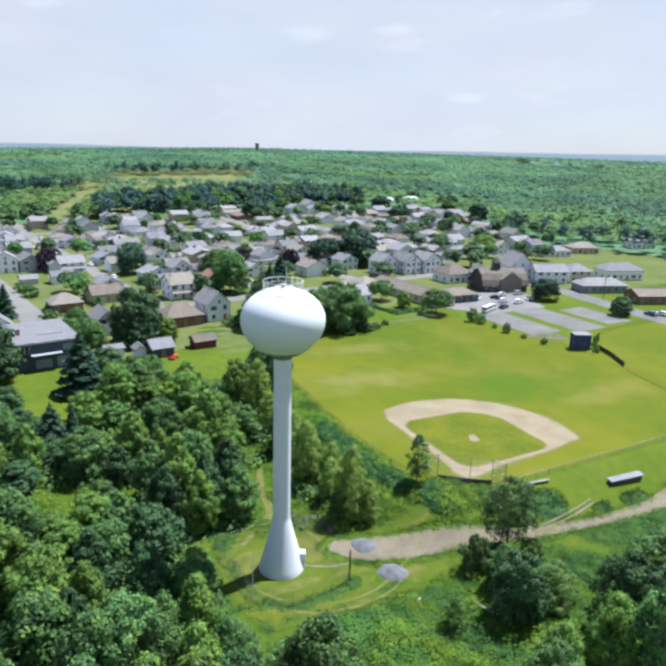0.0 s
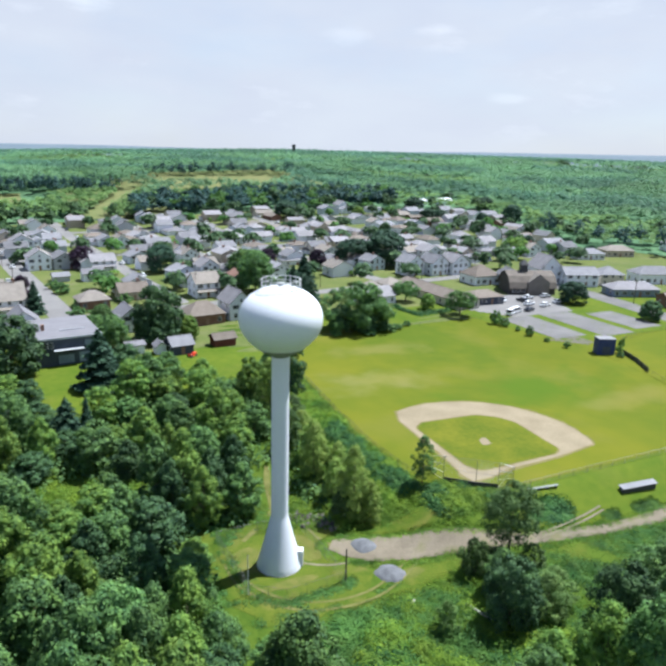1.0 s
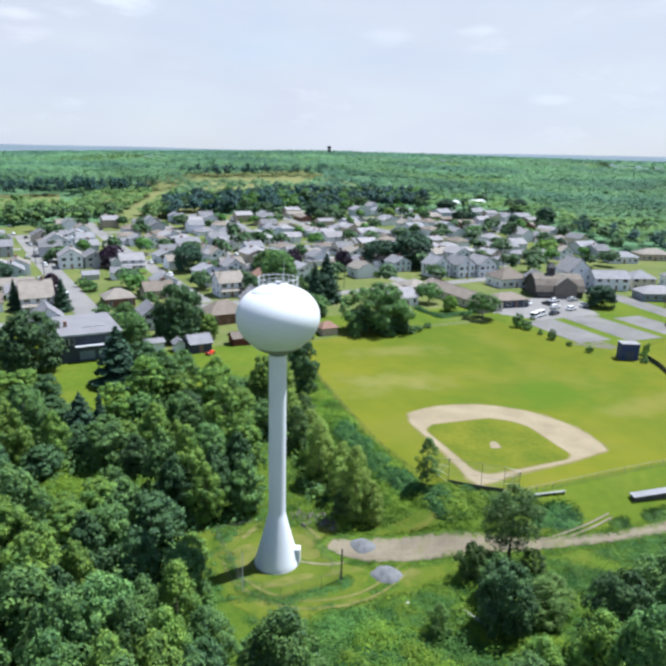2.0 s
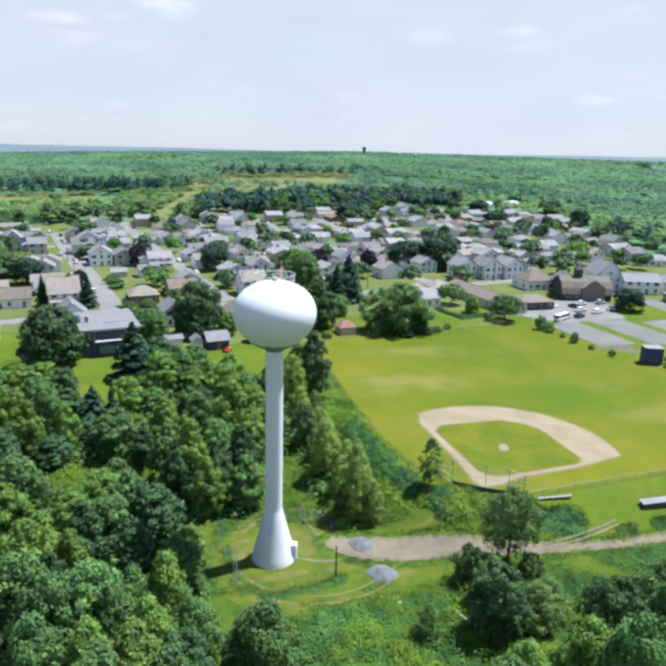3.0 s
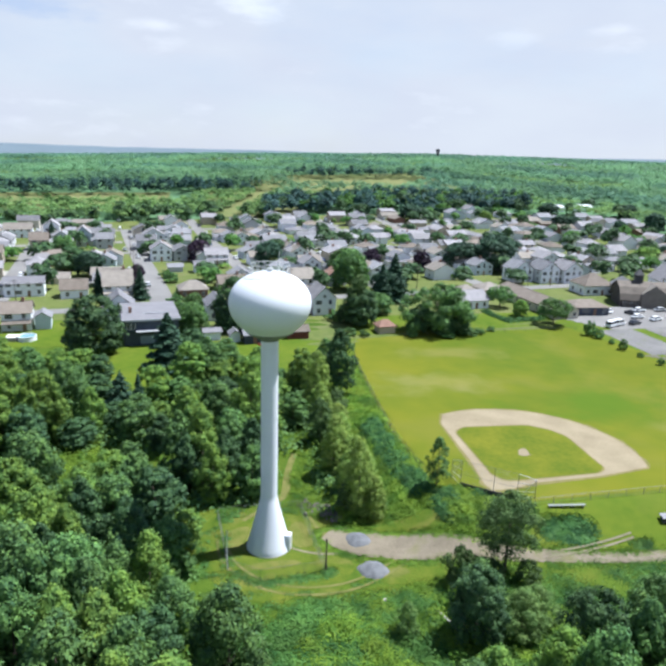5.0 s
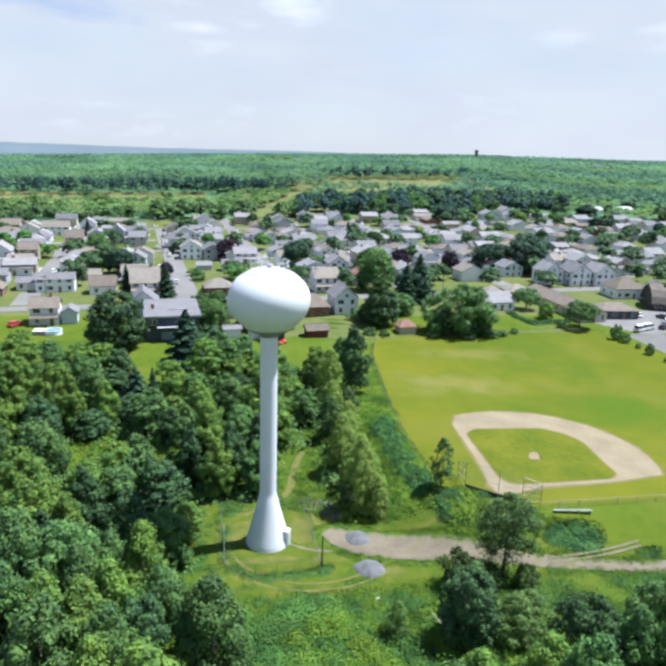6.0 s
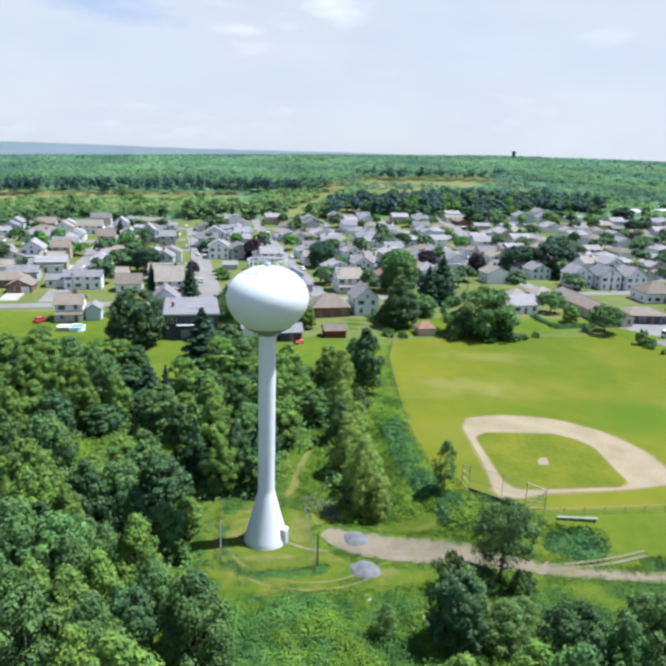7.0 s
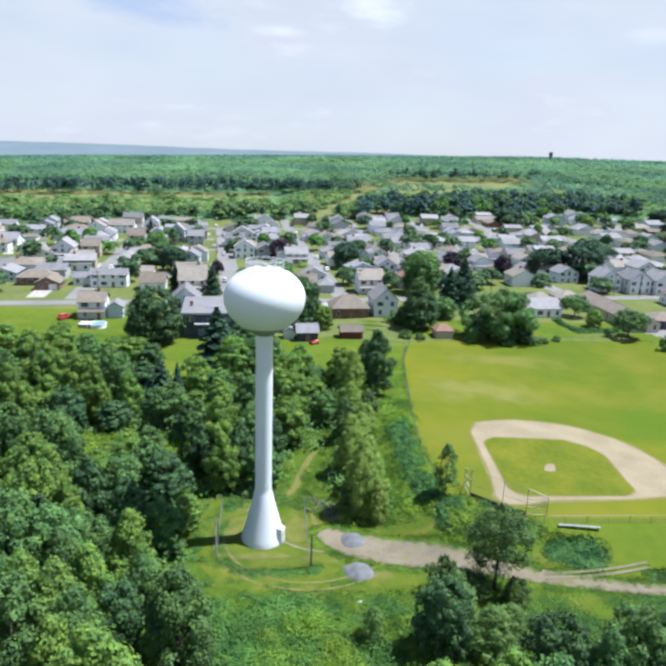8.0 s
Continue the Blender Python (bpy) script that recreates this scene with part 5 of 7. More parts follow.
tree_type("pine", "broad dark pine with layered boughs in the wood", "conifer", "conifer", M_NEEDLE, 11.0, 4.6, 0, 0, 6000, 0.5, 94)
for i in range(3):
    tree_type(f"town{i}", "shade tree standing among the houses", "tree", "dome", (M_LEAF, M_LEAF_DARK, M_LEAF_LIGHT)[i], 11.0, 4.7, 0.4, 130, 6600, 0.56, 80 + i)
tree_type("column", "slim airy tree on the bank with leaves to the ground", "tree", "tall", M_BIRCH, 13.0, 3.0, 0.3, 110, 8600, 0.27, 71)
tree_type("column_dark", "slim green tree on the bank with leaves to the ground", "tree", "tall", M_DULL, 13.0, 3.0, 0.3, 90, 7200, 0.30, 72)
tree_type("broad", "broad spreading tree with a ragged light green crown", "tree", "round", M_LEAF, 12.0, 6.4, 0.6, 52, 9000, 0.46, 85)
tree_type("lawn", "round ornamental tree on a short bare trunk", "tree", "round", M_LEAF, 8.0, 4.6, 2.6, 70, 5200, 0.42, 86, 0.2)
tree_type("plum", "round dark purple-leaved plum tree", "tree", "dome", M_PLUM, 8.0, 4.0, 0.8, 90, 5200, 0.5, 90)
tree_type("deep", "broad very dark green shade tree among the houses", "tree", "dome", M_NEEDLE, 11.0, 4.7, 0.4, 130, 6600, 0.55, 91)
tree_type("fir", "dark green conical fir tree", "conifer", "conifer", M_NEEDLE, 12.0, 3.2, 0, 0, 5000, 0.55, 95)
tree_type("fir_dense", "tall dark spruce tree with drooping boughs", "conifer", "conifer", M_NEEDLE, 14.0, 4.2, 0, 0, 9000, 0.72, 96)
tree_type("thin", "slender young tree with sparse leaves", "tree", "tall", M_LEAF, 10.0, 2.1, 1.4, 80, 3000, 0.27, 97, 0.11)
tree_type("open", "open-crowned tree on a bare forked trunk", "tree", "round", M_DULL, 11.6, 3.9, 3.4, 130, 9000, 0.27, 101, 0.2)
tree_type("willow", "soft feathery willow scrub", "tree", "tall", M_WILLOW, 9.0, 3.4, 0.2, 90, 7000, 0.28, 103, 0.1)
tree_type("brush", "dark tangled brush of a half-dead bush", "bush", "round", M_DULL, 4.0, 2.6, 0.2, 40, 2600, 0.28, 102, 0.07)
tree_type("bush", "low rounded green bush", "bush", "round", M_LEAF, 3.0, 1.9, 0.2, 20, 2000, 0.32, 98, 0.06)
tree_type("bush_light", "low light-green leafy bush", "bush", "round", M_LEAF_LIGHT, 3.0, 1.9, 0.2, 20, 2000, 0.32, 99, 0.06)

# trees read one by one
def stand(key, x, y, top, wide, label=""):
    """A tree whose crown's brow shows at (x, y) and reaches the height top; its trunk stands a step farther in."""
    away = Vector((x - 18, y + 6)).normalized() * wide * 0.16
    px, py = x + away.x, y + away.y
    tree(key, px, py, top - float(land(px, py)) + 0.5, wide, label=label, group="trees of the wood")


# by the gravel road and on the lower slope
tree("open", 64.4, 61.6, 11.9, 8.0, label="tall open-crowned tree beside the gravel road")
tree("brush", 57.4, 60.0, 5.6, 5.0)
tree("brush", 61.0, 59.4, 3.8, 4.6)
tree("brush", 66.4, 58.8, 3.4, 4.0)
stand("near2", 54.4, 49.2, 5.0, 6.4, label="dark full-crowned tree at the wood's edge")
tree("mid0", 57.4, 54.8, 7.6, 5.6)
tree("willow", 47.4, 52.4, 4.6, 3.2, label="feathery young willow on the lower slope")
tree("willow", 60.6, 49.6, 6.6, 6.4, label="light feathery willow scrub on the lower slope")
tree("willow", 63.4, 51.6, 5.4, 5.6, label="light feathery willow scrub on the lower slope")
stand("near2", 63.6, 40.6, 7.2, 7.4, label="dark round tree on the lower slope")
stand("near0", 70.6, 39.6, 8.6, 7.6)
stand("near1", 67.6, 38.2, 7.4, 6.0)
stand("near3", 58.4, 38.4, 5.0, 6.2)
stand("near3", 52.3, 39.8, 2.4, 5.6)
stand("near0", 49.0, 38.0, 2.6, 5.4)
stand("near1", 60.8, 34.4, 8.0, 7.0)
tree("near0", 75.6, 46.6, 8.0, 7.0)
tree("near0", 80.2, 47.6, 7.4, 7.0)
tree("near1", 80.0, 42.0, 8.4, 7.4)
tree("near0", 87.0, 47.0, 7.6, 7.6)
tree("near0", 74.4, 40.0, 10.6, 7.4)
tree("near1", 69.0, 33.0, 11.0, 7.6)
# on the bank beside the ball field
tree("thin", 61.5, 80.3, 9.0, 4.2, label="slender young tree beside the ball field fence")
tree("column", 48.4, 79.6, 13.2, 5.8)
tree("column", 50.6, 78.0, 7.4, 4.0)
tree("column_dark", 46.8, 80.4, 6.0, 4.0)
tree("column", 51.0, 84.0, 8.4, 4.8)
tree("column", 48.0, 85.6, 8.4, 4.6)
tree("column", 50.4, 89.6, 9.0, 5.2)
tree("column", 47.4, 92.6, 11.8, 5.6)
tree("column", 49.8, 98.6, 9.2, 5.4)
tree("column_dark", 47.0, 104.0, 9.6, 5.2)
tree("column", 51.0, 107.6, 6.6, 5.6)
tree("column", 48.8, 112.6, 8.8, 5.2)
tree("column_dark", 52.6, 115.0, 6.0, 5.2)
tree("column", 49.6, 120.8, 12.4, 6.4)
tree("dark0", 55.2, 124.6, 15.2, 7.6, label="tall dark tree at the corner of the field")
tree("mid0", 53.6, 131.5, 10.6, 6.6)
tree("light1", 47.6, 128.0, 9.6, 6.4)
# the wood: the taller crowns that stand out
stand("light0", -0.8, 110.4, 8.0, 5.6)
stand("light1", -3.6, 110.6, 10.2, 7.6)
stand("mid1", 0.4, 118.0, 9.3, 8.2)
stand("light0", 5.0, 112.1, 6.2, 5.2)
stand("pine", 9.6, 118.8, 6.6, 10.0)
stand("light1", 15.9, 123.9, 6.1, 6.6)
stand("dark1", 8.9, 114.6, 1.8, 6.4)
stand("dark1", 3.1, 107.7, 1.8, 6.4)
stand("mid1", 13.6, 108.7, 5.1, 8.2)
stand("light1", 17.0, 116.8, 0.8, 4.6)
stand("light0", 22.4, 112.3, 5.4, 6.4)
stand("light1", 23.0, 131.0, 8.6, 8.4)
stand("mid2", 27.2, 134.6, 9.0, 8.0)
stand("mid0", 28.5, 110.6, 6.2, 7.2)
stand("light0", 24.7, 91.9, 9.1, 7.2)
stand("mid2", 21.2, 94.1, 7.9, 6.4)
stand("dark0", 22.4, 90.0, 5.4, 5.6)
stand("mid2", 29.6, 96.0, 6.3, 6.2)
stand("dark0", 33.2, 93.6, 6.1, 5.6)
stand("dark0", 28.7, 90.3, 6.0, 5.6)
stand("light0", 34.4, 107.0, 9.4, 8.0)
stand("light1", 37.4, 109.0, 7.6, 6.6)
stand("light0", 26.2, 85.9, 5.2, 5.6)
stand("dark0", 17.9, 103.5, 3.6, 5.6)
stand("light1", 35.8, 126.5, 6.4, 7.4)
stand("mid0", 13.4, 90.6, 4.4, 7.0)
stand("light1", 11.0, 87.0, 4.4, 7.4)
stand("mid2", 14.6, 83.6, 5.6, 6.8)
stand("dark1", 17.8, 80.8, 4.1, 8.0)
stand("light1", 22.0, 74.8, 0.3, 5.0)
stand("mid1", 0.3, 83.4, 10.0, 8.4)
stand("mid2", -0.4, 89.8, 7.6, 7.6)
stand("light1", -1.2, 79.9, 7.4, 7.6)
stand("dark0", 8.8, 72.6, 7.8, 6.8)
stand("light1", 3.4, 68.6, 8.5, 8.2)
stand("near3", 7.6, 68.4, 6.2, 5.6)
stand("mid1", 2.1, 64.3, 7.0, 7.4)
stand("dark0", 5.4, 64.8, 6.2, 5.4)
stand("mid2", 9.9, 64.0, 4.7, 6.6)
stand("near1", 14.2, 60.3, 5.4, 6.0)
stand("near3", 17.8, 60.2, 6.4, 6.4)
stand("mid2", 19.8, 68.4, 3.7, 6.4)
stand("near1", 12.1, 53.3, 8.1, 7.0)
stand("near0", 9.8, 56.4, 8.8, 8.4)
stand("near0", 7.0, 54.6, 9.2, 7.6)
stand("near1", 4.4, 55.2, 7.6, 6.6)
stand("near3", 15.4, 51.7, 7.1, 7.0)
stand("near1", 20.3, 56.3, 2.8, 6.2)
stand("near3", 14.0, 46.2, 8.7, 8.2)
stand("near3", 10.0, 48.0, 8.5, 7.4)
stand("near1", 5.0, 51.4, 8.0, 7.0)
stand("near2", 18.9, 50.6, 3.4, 5.6)
stand("near1", 16.7, 43.2, 8.1, 7.0)
stand("near0", 10.9, 42.7, 8.7, 8.0)
stand("near3", 15.8, 39.8, 7.3, 6.8)
stand("near3", 20.8, 34.9, 10.0, 9.0)
stand("near1", 26.0, 45.9, 8.4, 8.6, label="large full-crowned tree below the tower")
stand("near0", 24.6, 50.4, 2.6, 5.4)
stand("light1", -18.0, 141.0, 8.0, 9.4)
stand("mid0", -11.5, 139.5, 6.4, 8.0)
stand("light1", -5.5, 139.0, 5.6, 7.0)
stand("light1", -0.5, 139.5, 5.4, 7.6)
stand("dark1", 3.6, 138.5, 4.4, 6.4)
stand("light0", -25.0, 140.0, 7.0, 8.2)
stand("light0", -31.5, 143.0, 7.4, 8.0)
stand("mid1", 31.4, 135.6, 7.8, 7.6)
stand("light0", 38.4, 133.6, 6.6, 6.4)
# at the edge of the town
tree("town1", 0.2, 158.0, 14.2, 14.6, label="huge dark broad-crowned maple beside the hall")
tree("fir_dense", 18.3, 144.0, 13.4, 12.6)
tree("fir_dense", 19.6, 143.0, 10.0, 11.0)
tree("town1", 24.0, 145.6, 8.6, 9.0)
tree("fir", 7.4, 219.0, 11.0, 7.4)
tree("town0", 24.4, 171.0, 9.4, 8.6)
tree("town0", 21.6, 187.4, 6.0, 6.6)
tree("bush", 19.4, 212.0, 3.0, 6.0)
tree("bush", 20.6, 222.0, 3.4, 5.0)
tree("plum", 4.6, 230.0, 6.4, 4.4)
tree("bush", 35.6, 226.0, 3.6, 5.0)
tree("plum", 29.0, 297.6, 9.8, 10.6)
tree("fir", 57.0, 297.0, 9.4, 5.4)
tree("column_dark", 73.4, 177.6, 16.0, 9.0, label="tall dark columnar tree behind the garden shed")
tree("town1", 74.0, 177.6, 11.0, 11.0)
tree("deep", 91.6, 209.0, 11.0, 12.0)
tree("town1", 37.0, 175.6, 8.5, 12.0)
tree("town0", 83.0, 228.2, 15.4, 14.0)
tree("fir_dense", 94.2, 208.5, 16.8, 13.0)
tree("fir_dense", 88.8, 205.0, 14.0, 9.0)
tree("broad", 94.8, 169.4, 14.4, 18.0, label="broad green spreading tree at the field's edge")
tree("broad", 100.6, 171.2, 12.6, 11.0, label="broad green spreading tree at the field's edge")
tree("town1", 90.6, 169.4, 8.0, 9.0)
tree("town1", 96.6, 166.6, 5.0, 8.0)
tree("town1", 101.8, 167.0, 4.6, 6.5)
tree("town1", 70.6, 180.4, 6.0, 7.0)
tree("deep", 161.5, 268.5, 16.0, 20.0)
tree("deep", 147.2, 273.6, 12.0, 17.0)
tree("deep", 190.0, 305.9, 8.6, 9.4)
tree("plum", 104.8, 275.9, 8.8, 8.4)
tree("plum", 124.1, 263.4, 9.4, 7.4)
tree("lawn", 135.6, 172.4, 8.2, 10.0, label="round ornamental tree on the lawn by the field")
tree("lawn", 128.8, 196.0, 7.0, 9.0)
tree("town2", 129.7, 183.1, 5.4, 5.2)
tree("bush", 104.3, 165.3, 2.4, 5.6)
tree("bush", 97.0, 163.5, 2.0, 4.0)
tree("deep", 186.6, 173.4, 8.0, 11.0, label="dark round tree on the grass beside the lot")
tree("town0", 254.6, 290.0, 8.0, 6.4)
tree("town0", 259.8, 288.4, 9.0, 6.8)
tree("deep", 264.8, 286.6, 8.6, 6.2)
tree("town1", 192.7, 144.6, 6.6, 7.4)
tree("bush", 139.6, 158.8, 4.6, 3.6)
tree("bush", 140.3, 155.4, 3.0, 3.2)
tree("bush", 140.2, 143.8, 3.2, 2.6)
tree("bush", 140.6, 149.4, 1.6, 1.8)
tree("bush", 140.6, 136.8, 1.4, 1.8)
tree("bush", 141.4, 129.8, 2.0, 2.0)
tree("bush_light", 154.6, 122.6, 3.6, 2.0)
tree("bush_light", 151.4, 120.4, 2.4, 2.6)
tree("bush", 149.0, 117.8, 1.6, 2.4)
tree("town1", 37.4, 177.0, 15.2, 13.8, label="large dark full-crowned tree behind the garages")
tree("town2", 45.0, 175.0, 7.0, 6.0)
tree("town0", 87.6, 253.8, 12.0, 16.0)
tree("town1", -23.5, 280.0, 9.0, 14.0)
tree("fir", -6.6, 224.0, 10.6, 5.4)
tree("deep", -14.4, 262.8, 10.0, 11.4)
tree("town0", -32.6, 318.0, 9.0, 10.6)
tree("deep", 271.0, 399.0, 9.6, 12.0)
tree("deep", 280.0, 396.6, 8.6, 12.6)
tree("deep", 321.4, 369.0, 14.0, 13.4)
tree("deep", 294.4, 455.2, 10.0, 16.0)
tree("deep", 301.4, 376.4, 8.4, 8.6)
tree("deep", 181.0, 448.6, 12.0, 16.0)
tree("deep", 350.6, 439.0, 10.0, 15.0)
tree("town2", 230.6, 429.6, 8.4, 9.6, label="bright yellow-green tree among the far houses")
tree("plum", 4.2, 258.0, 5.6, 5.0)
tree("bush", 15.4, 258.0, 3.4, 5.6)
tree("bush", 17.0, 248.6, 4.0, 6.4)
tree("town0", 25.2, 199.8, 6.0, 6.6)
tree("fir", -47.0, 369.7, 10.4, 7.4)
tree("town0", 83.3, 190.7, 6.6, 9.6)
tree("bush", 67.5, 184.0, 3.2, 6.0)
tree("bush", 43.3, 179.3, 4.0, 5.2)
tree("deep", 58.4, 279.0, 11.6, 12.4)
tree("town2", 248.2, 277.6, 9.0, 14.0)
tree("town1", -62.0, 262.3, 4.6, 9.0, label="clipped dark hedge tree behind the ranch house")
tree("town1", -52.0, 263.3, 4.6, 9.0, label="clipped dark hedge tree behind the ranch house")
tree("fir", 13.0, 120.0, 9.0, 4.0)
tree("bush", 68.5, 168.0, 2.4, 4.0)
tree("bush", 72.6, 167.2, 2.0, 3.6)
tree("bush", 86.5, 165.6, 2.2, 3.4)
tree("bush", 108.0, 166.2, 1.8, 3.2)
tree("bush", 112.5, 168.5, 1.6, 3.0)
# ---- woods ----
CLEAR = [(33.5, 72.0, 11.2), (40.0, 66.5, 7.5), (38.0, 82.0, 5.5), (39.5, 89.0, 4.2), (40.0, 97.0, 3.6), (47.0, 69.5, 8.0), (28.0, 75.5, 7.0), (26.0, 80.0, 4.0)]


def scatter(rng, n, inside, gap, taken):
    out = []
    for _ in range(n):
        p = inside(rng)
        if p is None or any((p[0] - a[0]) ** 2 + (p[1] - a[1]) ** 2 < (gap if len(a) < 3 else max(gap, a[2])) ** 2 for a in taken) or any((p[0] - a[0]) ** 2 + (p[1] - a[1]) ** 2 < gap * gap for a in out):
            continue
        out.append(p)
    return out


def in_wood(x, y):
    """Whether the wood west of the field covers (x, y)."""
    if (x < -4 and y > 143) or y > 150 - 0.20 * max(x, 0) - 12 * step(8, 14, x) * (1 - step(44, 48, x)) or (6 < x < 22 and 133 < y):
        return False
    if x < 44 and y > (143 if x < 4 else 131 if x < 20 else 137):
        return False
    return not (y < 74 and x > 21) and not (46 > x > 24 and y > 137 - 0.15 * (x - 24))


GAP = (6.5, 100.5, 14.0, 5.6)


def wood_spot(rng):
    x, y = rng.uniform(-62, 46), rng.uniform(58, 153)
    if x < 31 - 0.56 * (y + 12):
        return None
    if ((x - GAP[0]) / (GAP[2] + 1.5)) ** 2 + ((y - GAP[1]) / (GAP[3] + 1.5)) ** 2 < 1:
        return None
    return (x, y) if in_wood(x, y) else None


def wood_spot_ok(x, y):
    return in_wood(x, y) and ((x - GAP[0]) / GAP[2]) ** 2 + ((y - GAP[1]) / GAP[3]) ** 2 > 1 and all(math.hypot(x - a, y - b) > c + 1 for a, b, c in CLEAR)


wrng = np.random.default_rng(21)
taken = [c for c in CLEAR] + [(a, b, r * 0.8) for a, b, r in TREE_SPOTS]
for x, y in scatter(wrng, 2600, wood_spot, 5.2, taken):
    light = 0.66 if x < -6 else 0.36
    roll = wrng.random()
    key = "pine" if roll < 0.03 and y > 104 else str(wrng.choice(["light0", "light1"])) if roll < light else str(wrng.choice(["mid0", "mid1", "mid2", "mid1", "dark0", "dark1"]))
    h = wrng.uniform(7.5, 11.0) * (1.2 if x < -8 else 1.0) * (0.62 if y > 122 else 0.8 if y > 112 and x > -6 else 1.0)
    wide = wrng.uniform(5.2, 7.6)
    if -8 < x < 21 and y < 98:
        # lower growth before the open gap
        h = min(h, 3.4 + 0.34 * (98 - y))
        wide = min(wide, h * 1.1)
    tree(key, x, y, h, wide, group="trees of the wood")


def near_spot(rng):
    x, y = rng.uniform(-26, 30), rng.uniform(18, 60)
    return (x, y) if y < 59.5 - 0.1 * max(x - 8, 0) and x < 20 + max(0, (44 - y)) * 0.6 else None


taken = [c for c in CLEAR] + [(a, b, r * 0.8) for a, b, r in TREE_SPOTS]
for x, y in scatter(wrng, 900, near_spot, 5.3, taken):
    tree(f"near{int(wrng.choice(4, p=[0.36, 0.3, 0.06, 0.28]))}", x, y, wrng.uniform(8.0, 11.0) if x < 12 else wrng.uniform(6.0, 8.5), wrng.uniform(5.6, 7.8), group="trees of the near wood")


def street_spot(rng):
    u, v = rng.uniform(-150, 360), rng.uniform(16, 400)
    x, y = town(u, v)
    az, r = math.degrees(math.atan2(x, y)), math.hypot(x, y)
    if r > np.interp(az, EDGE_AZ, EDGE_R) or az > 48 or min(abs(u - s) for s in (-46, 0, 44, 88, 132, 176)) < 6 or any(math.hypot(x - a, y - b) < c + 1.8 for a, b, c in HOUSES):
        return None
    return (x, y)


# ---- far woods, past counting ----
def far_wood(name, label, mat, spots, size, height, per, seed, solid=False):
    """Crowns past counting; solid ones are full trees, the others the tops of a closed canopy."""
    rng = np.random.default_rng(seed)
    n = len(spots)
    x, y = spots[:, 0], spots[:, 1]
    h = height * (rng.uniform(0.7, 1.2, n) if solid else rng.uniform(0.8, 1.16, n))
    r = size * rng.uniform(0.75, 1.2, n)
    base = np.stack([x, y, land(x, y) + h * (0.55 if solid else 0.74)], 1)
    who = np.repeat(np.arange(n), per)
    lobe = rng.normal(0, 0.42 if solid else 0.26, (n, 5, 3))
    d = ball_points(n * per, rng)
    d[:, 2] = np.where(d[:, 2] < -0.25, -d[:, 2], d[:, 2])
    k = rng.uniform(0.8, 1.05, n * per)[:, None]
    d = d * (0.72 if solid else 0.95)
    reach = np.stack([r[who], r[who], h[who] * (0.45 if solid else 0.27)], 1)
    pos = base[who] + (d * k + lobe[who, rng.integers(5, size=n * per)] * np.array([1, 1, 0.5])) * reach
    lean = d * (1.3 if solid else 0.6) + np.array([0, 0, 0.6 if solid else 1.0])
    me = leaf_mesh(name, leaves(pos, lean, size * (0.5 if solid else 0.82), rng, 0.3 if solid else 0.14), mat)
    tagged(new(name, me), label, "woods", kind="stuff")


def meadow(x, y):
    """The open meadows in the far woods."""
    az, r = np.degrees(np.arctan2(x, y)), np.hypot(x, y)
    a = (np.abs(az - 16.2) < 6.2 - 0.03 * np.abs(r - 705)) & (np.abs(r - 706 - 1.2 * (az - 16)) < 52)
    b = ((az + 6.0) / 5.4) ** 2 + ((r - 581) / 21) ** 2 < 1
    b |= ((az + 13.0) / 6.0) ** 2 + ((r - 588) / 10) ** 2 < 1
    c = ((az - 27.5) / 3.0) ** 2 + ((r - 705) / 16) ** 2 < 1
    c |= ((az + 16.0) / 4.5) ** 2 + ((r - 745) / 12) ** 2 < 1
    c |= (np.abs(az - 6.2 - (r - 478) * 0.022) < 0.75) & (r < 640)
    return a | b | c


def far_spots(rng, n, r0, r1, az0, az1):
    r = np.sqrt(rng.uniform(r0 * r0, r1 * r1, n))
    az = rng.uniform(az0, az1, n)
    x, y = r * np.sin(np.radians(az)), r * np.cos(np.radians(az))
    keep = (r > np.interp(az, EDGE_AZ, EDGE_R) + 4) & ~meadow(x, y)
    for a, b, c in HOUSES:
        if math.hypot(a, b) > 300:
            keep &= np.hypot(x - a, y - b) > c + 7
    return np.stack([x, y], 1)[keep]


G = np.array(scatter(wrng, 1600, street_spot, 11.5, [(a, b, r) for a, b, r in TREE_SPOTS]))
pick = wrng.random(len(G))
far_wood("garden_trees", "small green garden trees between the houses", M_WEED, G[pick < 0.2], 3.8, 7.6, 230, 7, True)
far_wood("garden_trees", "small dark garden trees between the houses", M_LEAF_DARK, G[(pick >= 0.2) & (pick < 0.78)], 4.2, 8.8, 230, 8, True)
far_wood("garden_bushes", "low bright garden bushes between the houses", M_LEAF_LIGHT, G[pick >= 0.78], 1.9, 3.0, 150, 9, True)


def wood_floor():
    """The floor under the far woods, its green lifted for haze, laid on the land from the town's edge to the skyline.
    """
    bm = bmesh.new()
    prev = None
    for az in np.arange(-38, 68.1, 1.0):
        lo = float(np.interp(az, EDGE_AZ, EDGE_R)) + 6
        line = []
        for k in range(33):
            r = lo + (1320 - lo) * (k / 32) ** 1.4
            x, y = r * math.sin(radians(az)), r * math.cos(radians(az))
            line.append(bm.verts.new((x, y, drape(x, y, 0.25))))
        if prev:
            for k in range(32):
                bm.faces.new((prev[k], prev[k + 1], line[k + 1], line[k]))
        prev = line
    bmesh.ops.recalc_face_normals(bm, faces=bm.faces)
    structure("wood_floor", bm, M_FAR_FLOOR, "green floor under the far woods with haze in its colour", "forest floor")


wood_floor()
frng = np.random.default_rng(31)
S = far_spots(frng, 46000, 325, 1300, -36, 66)
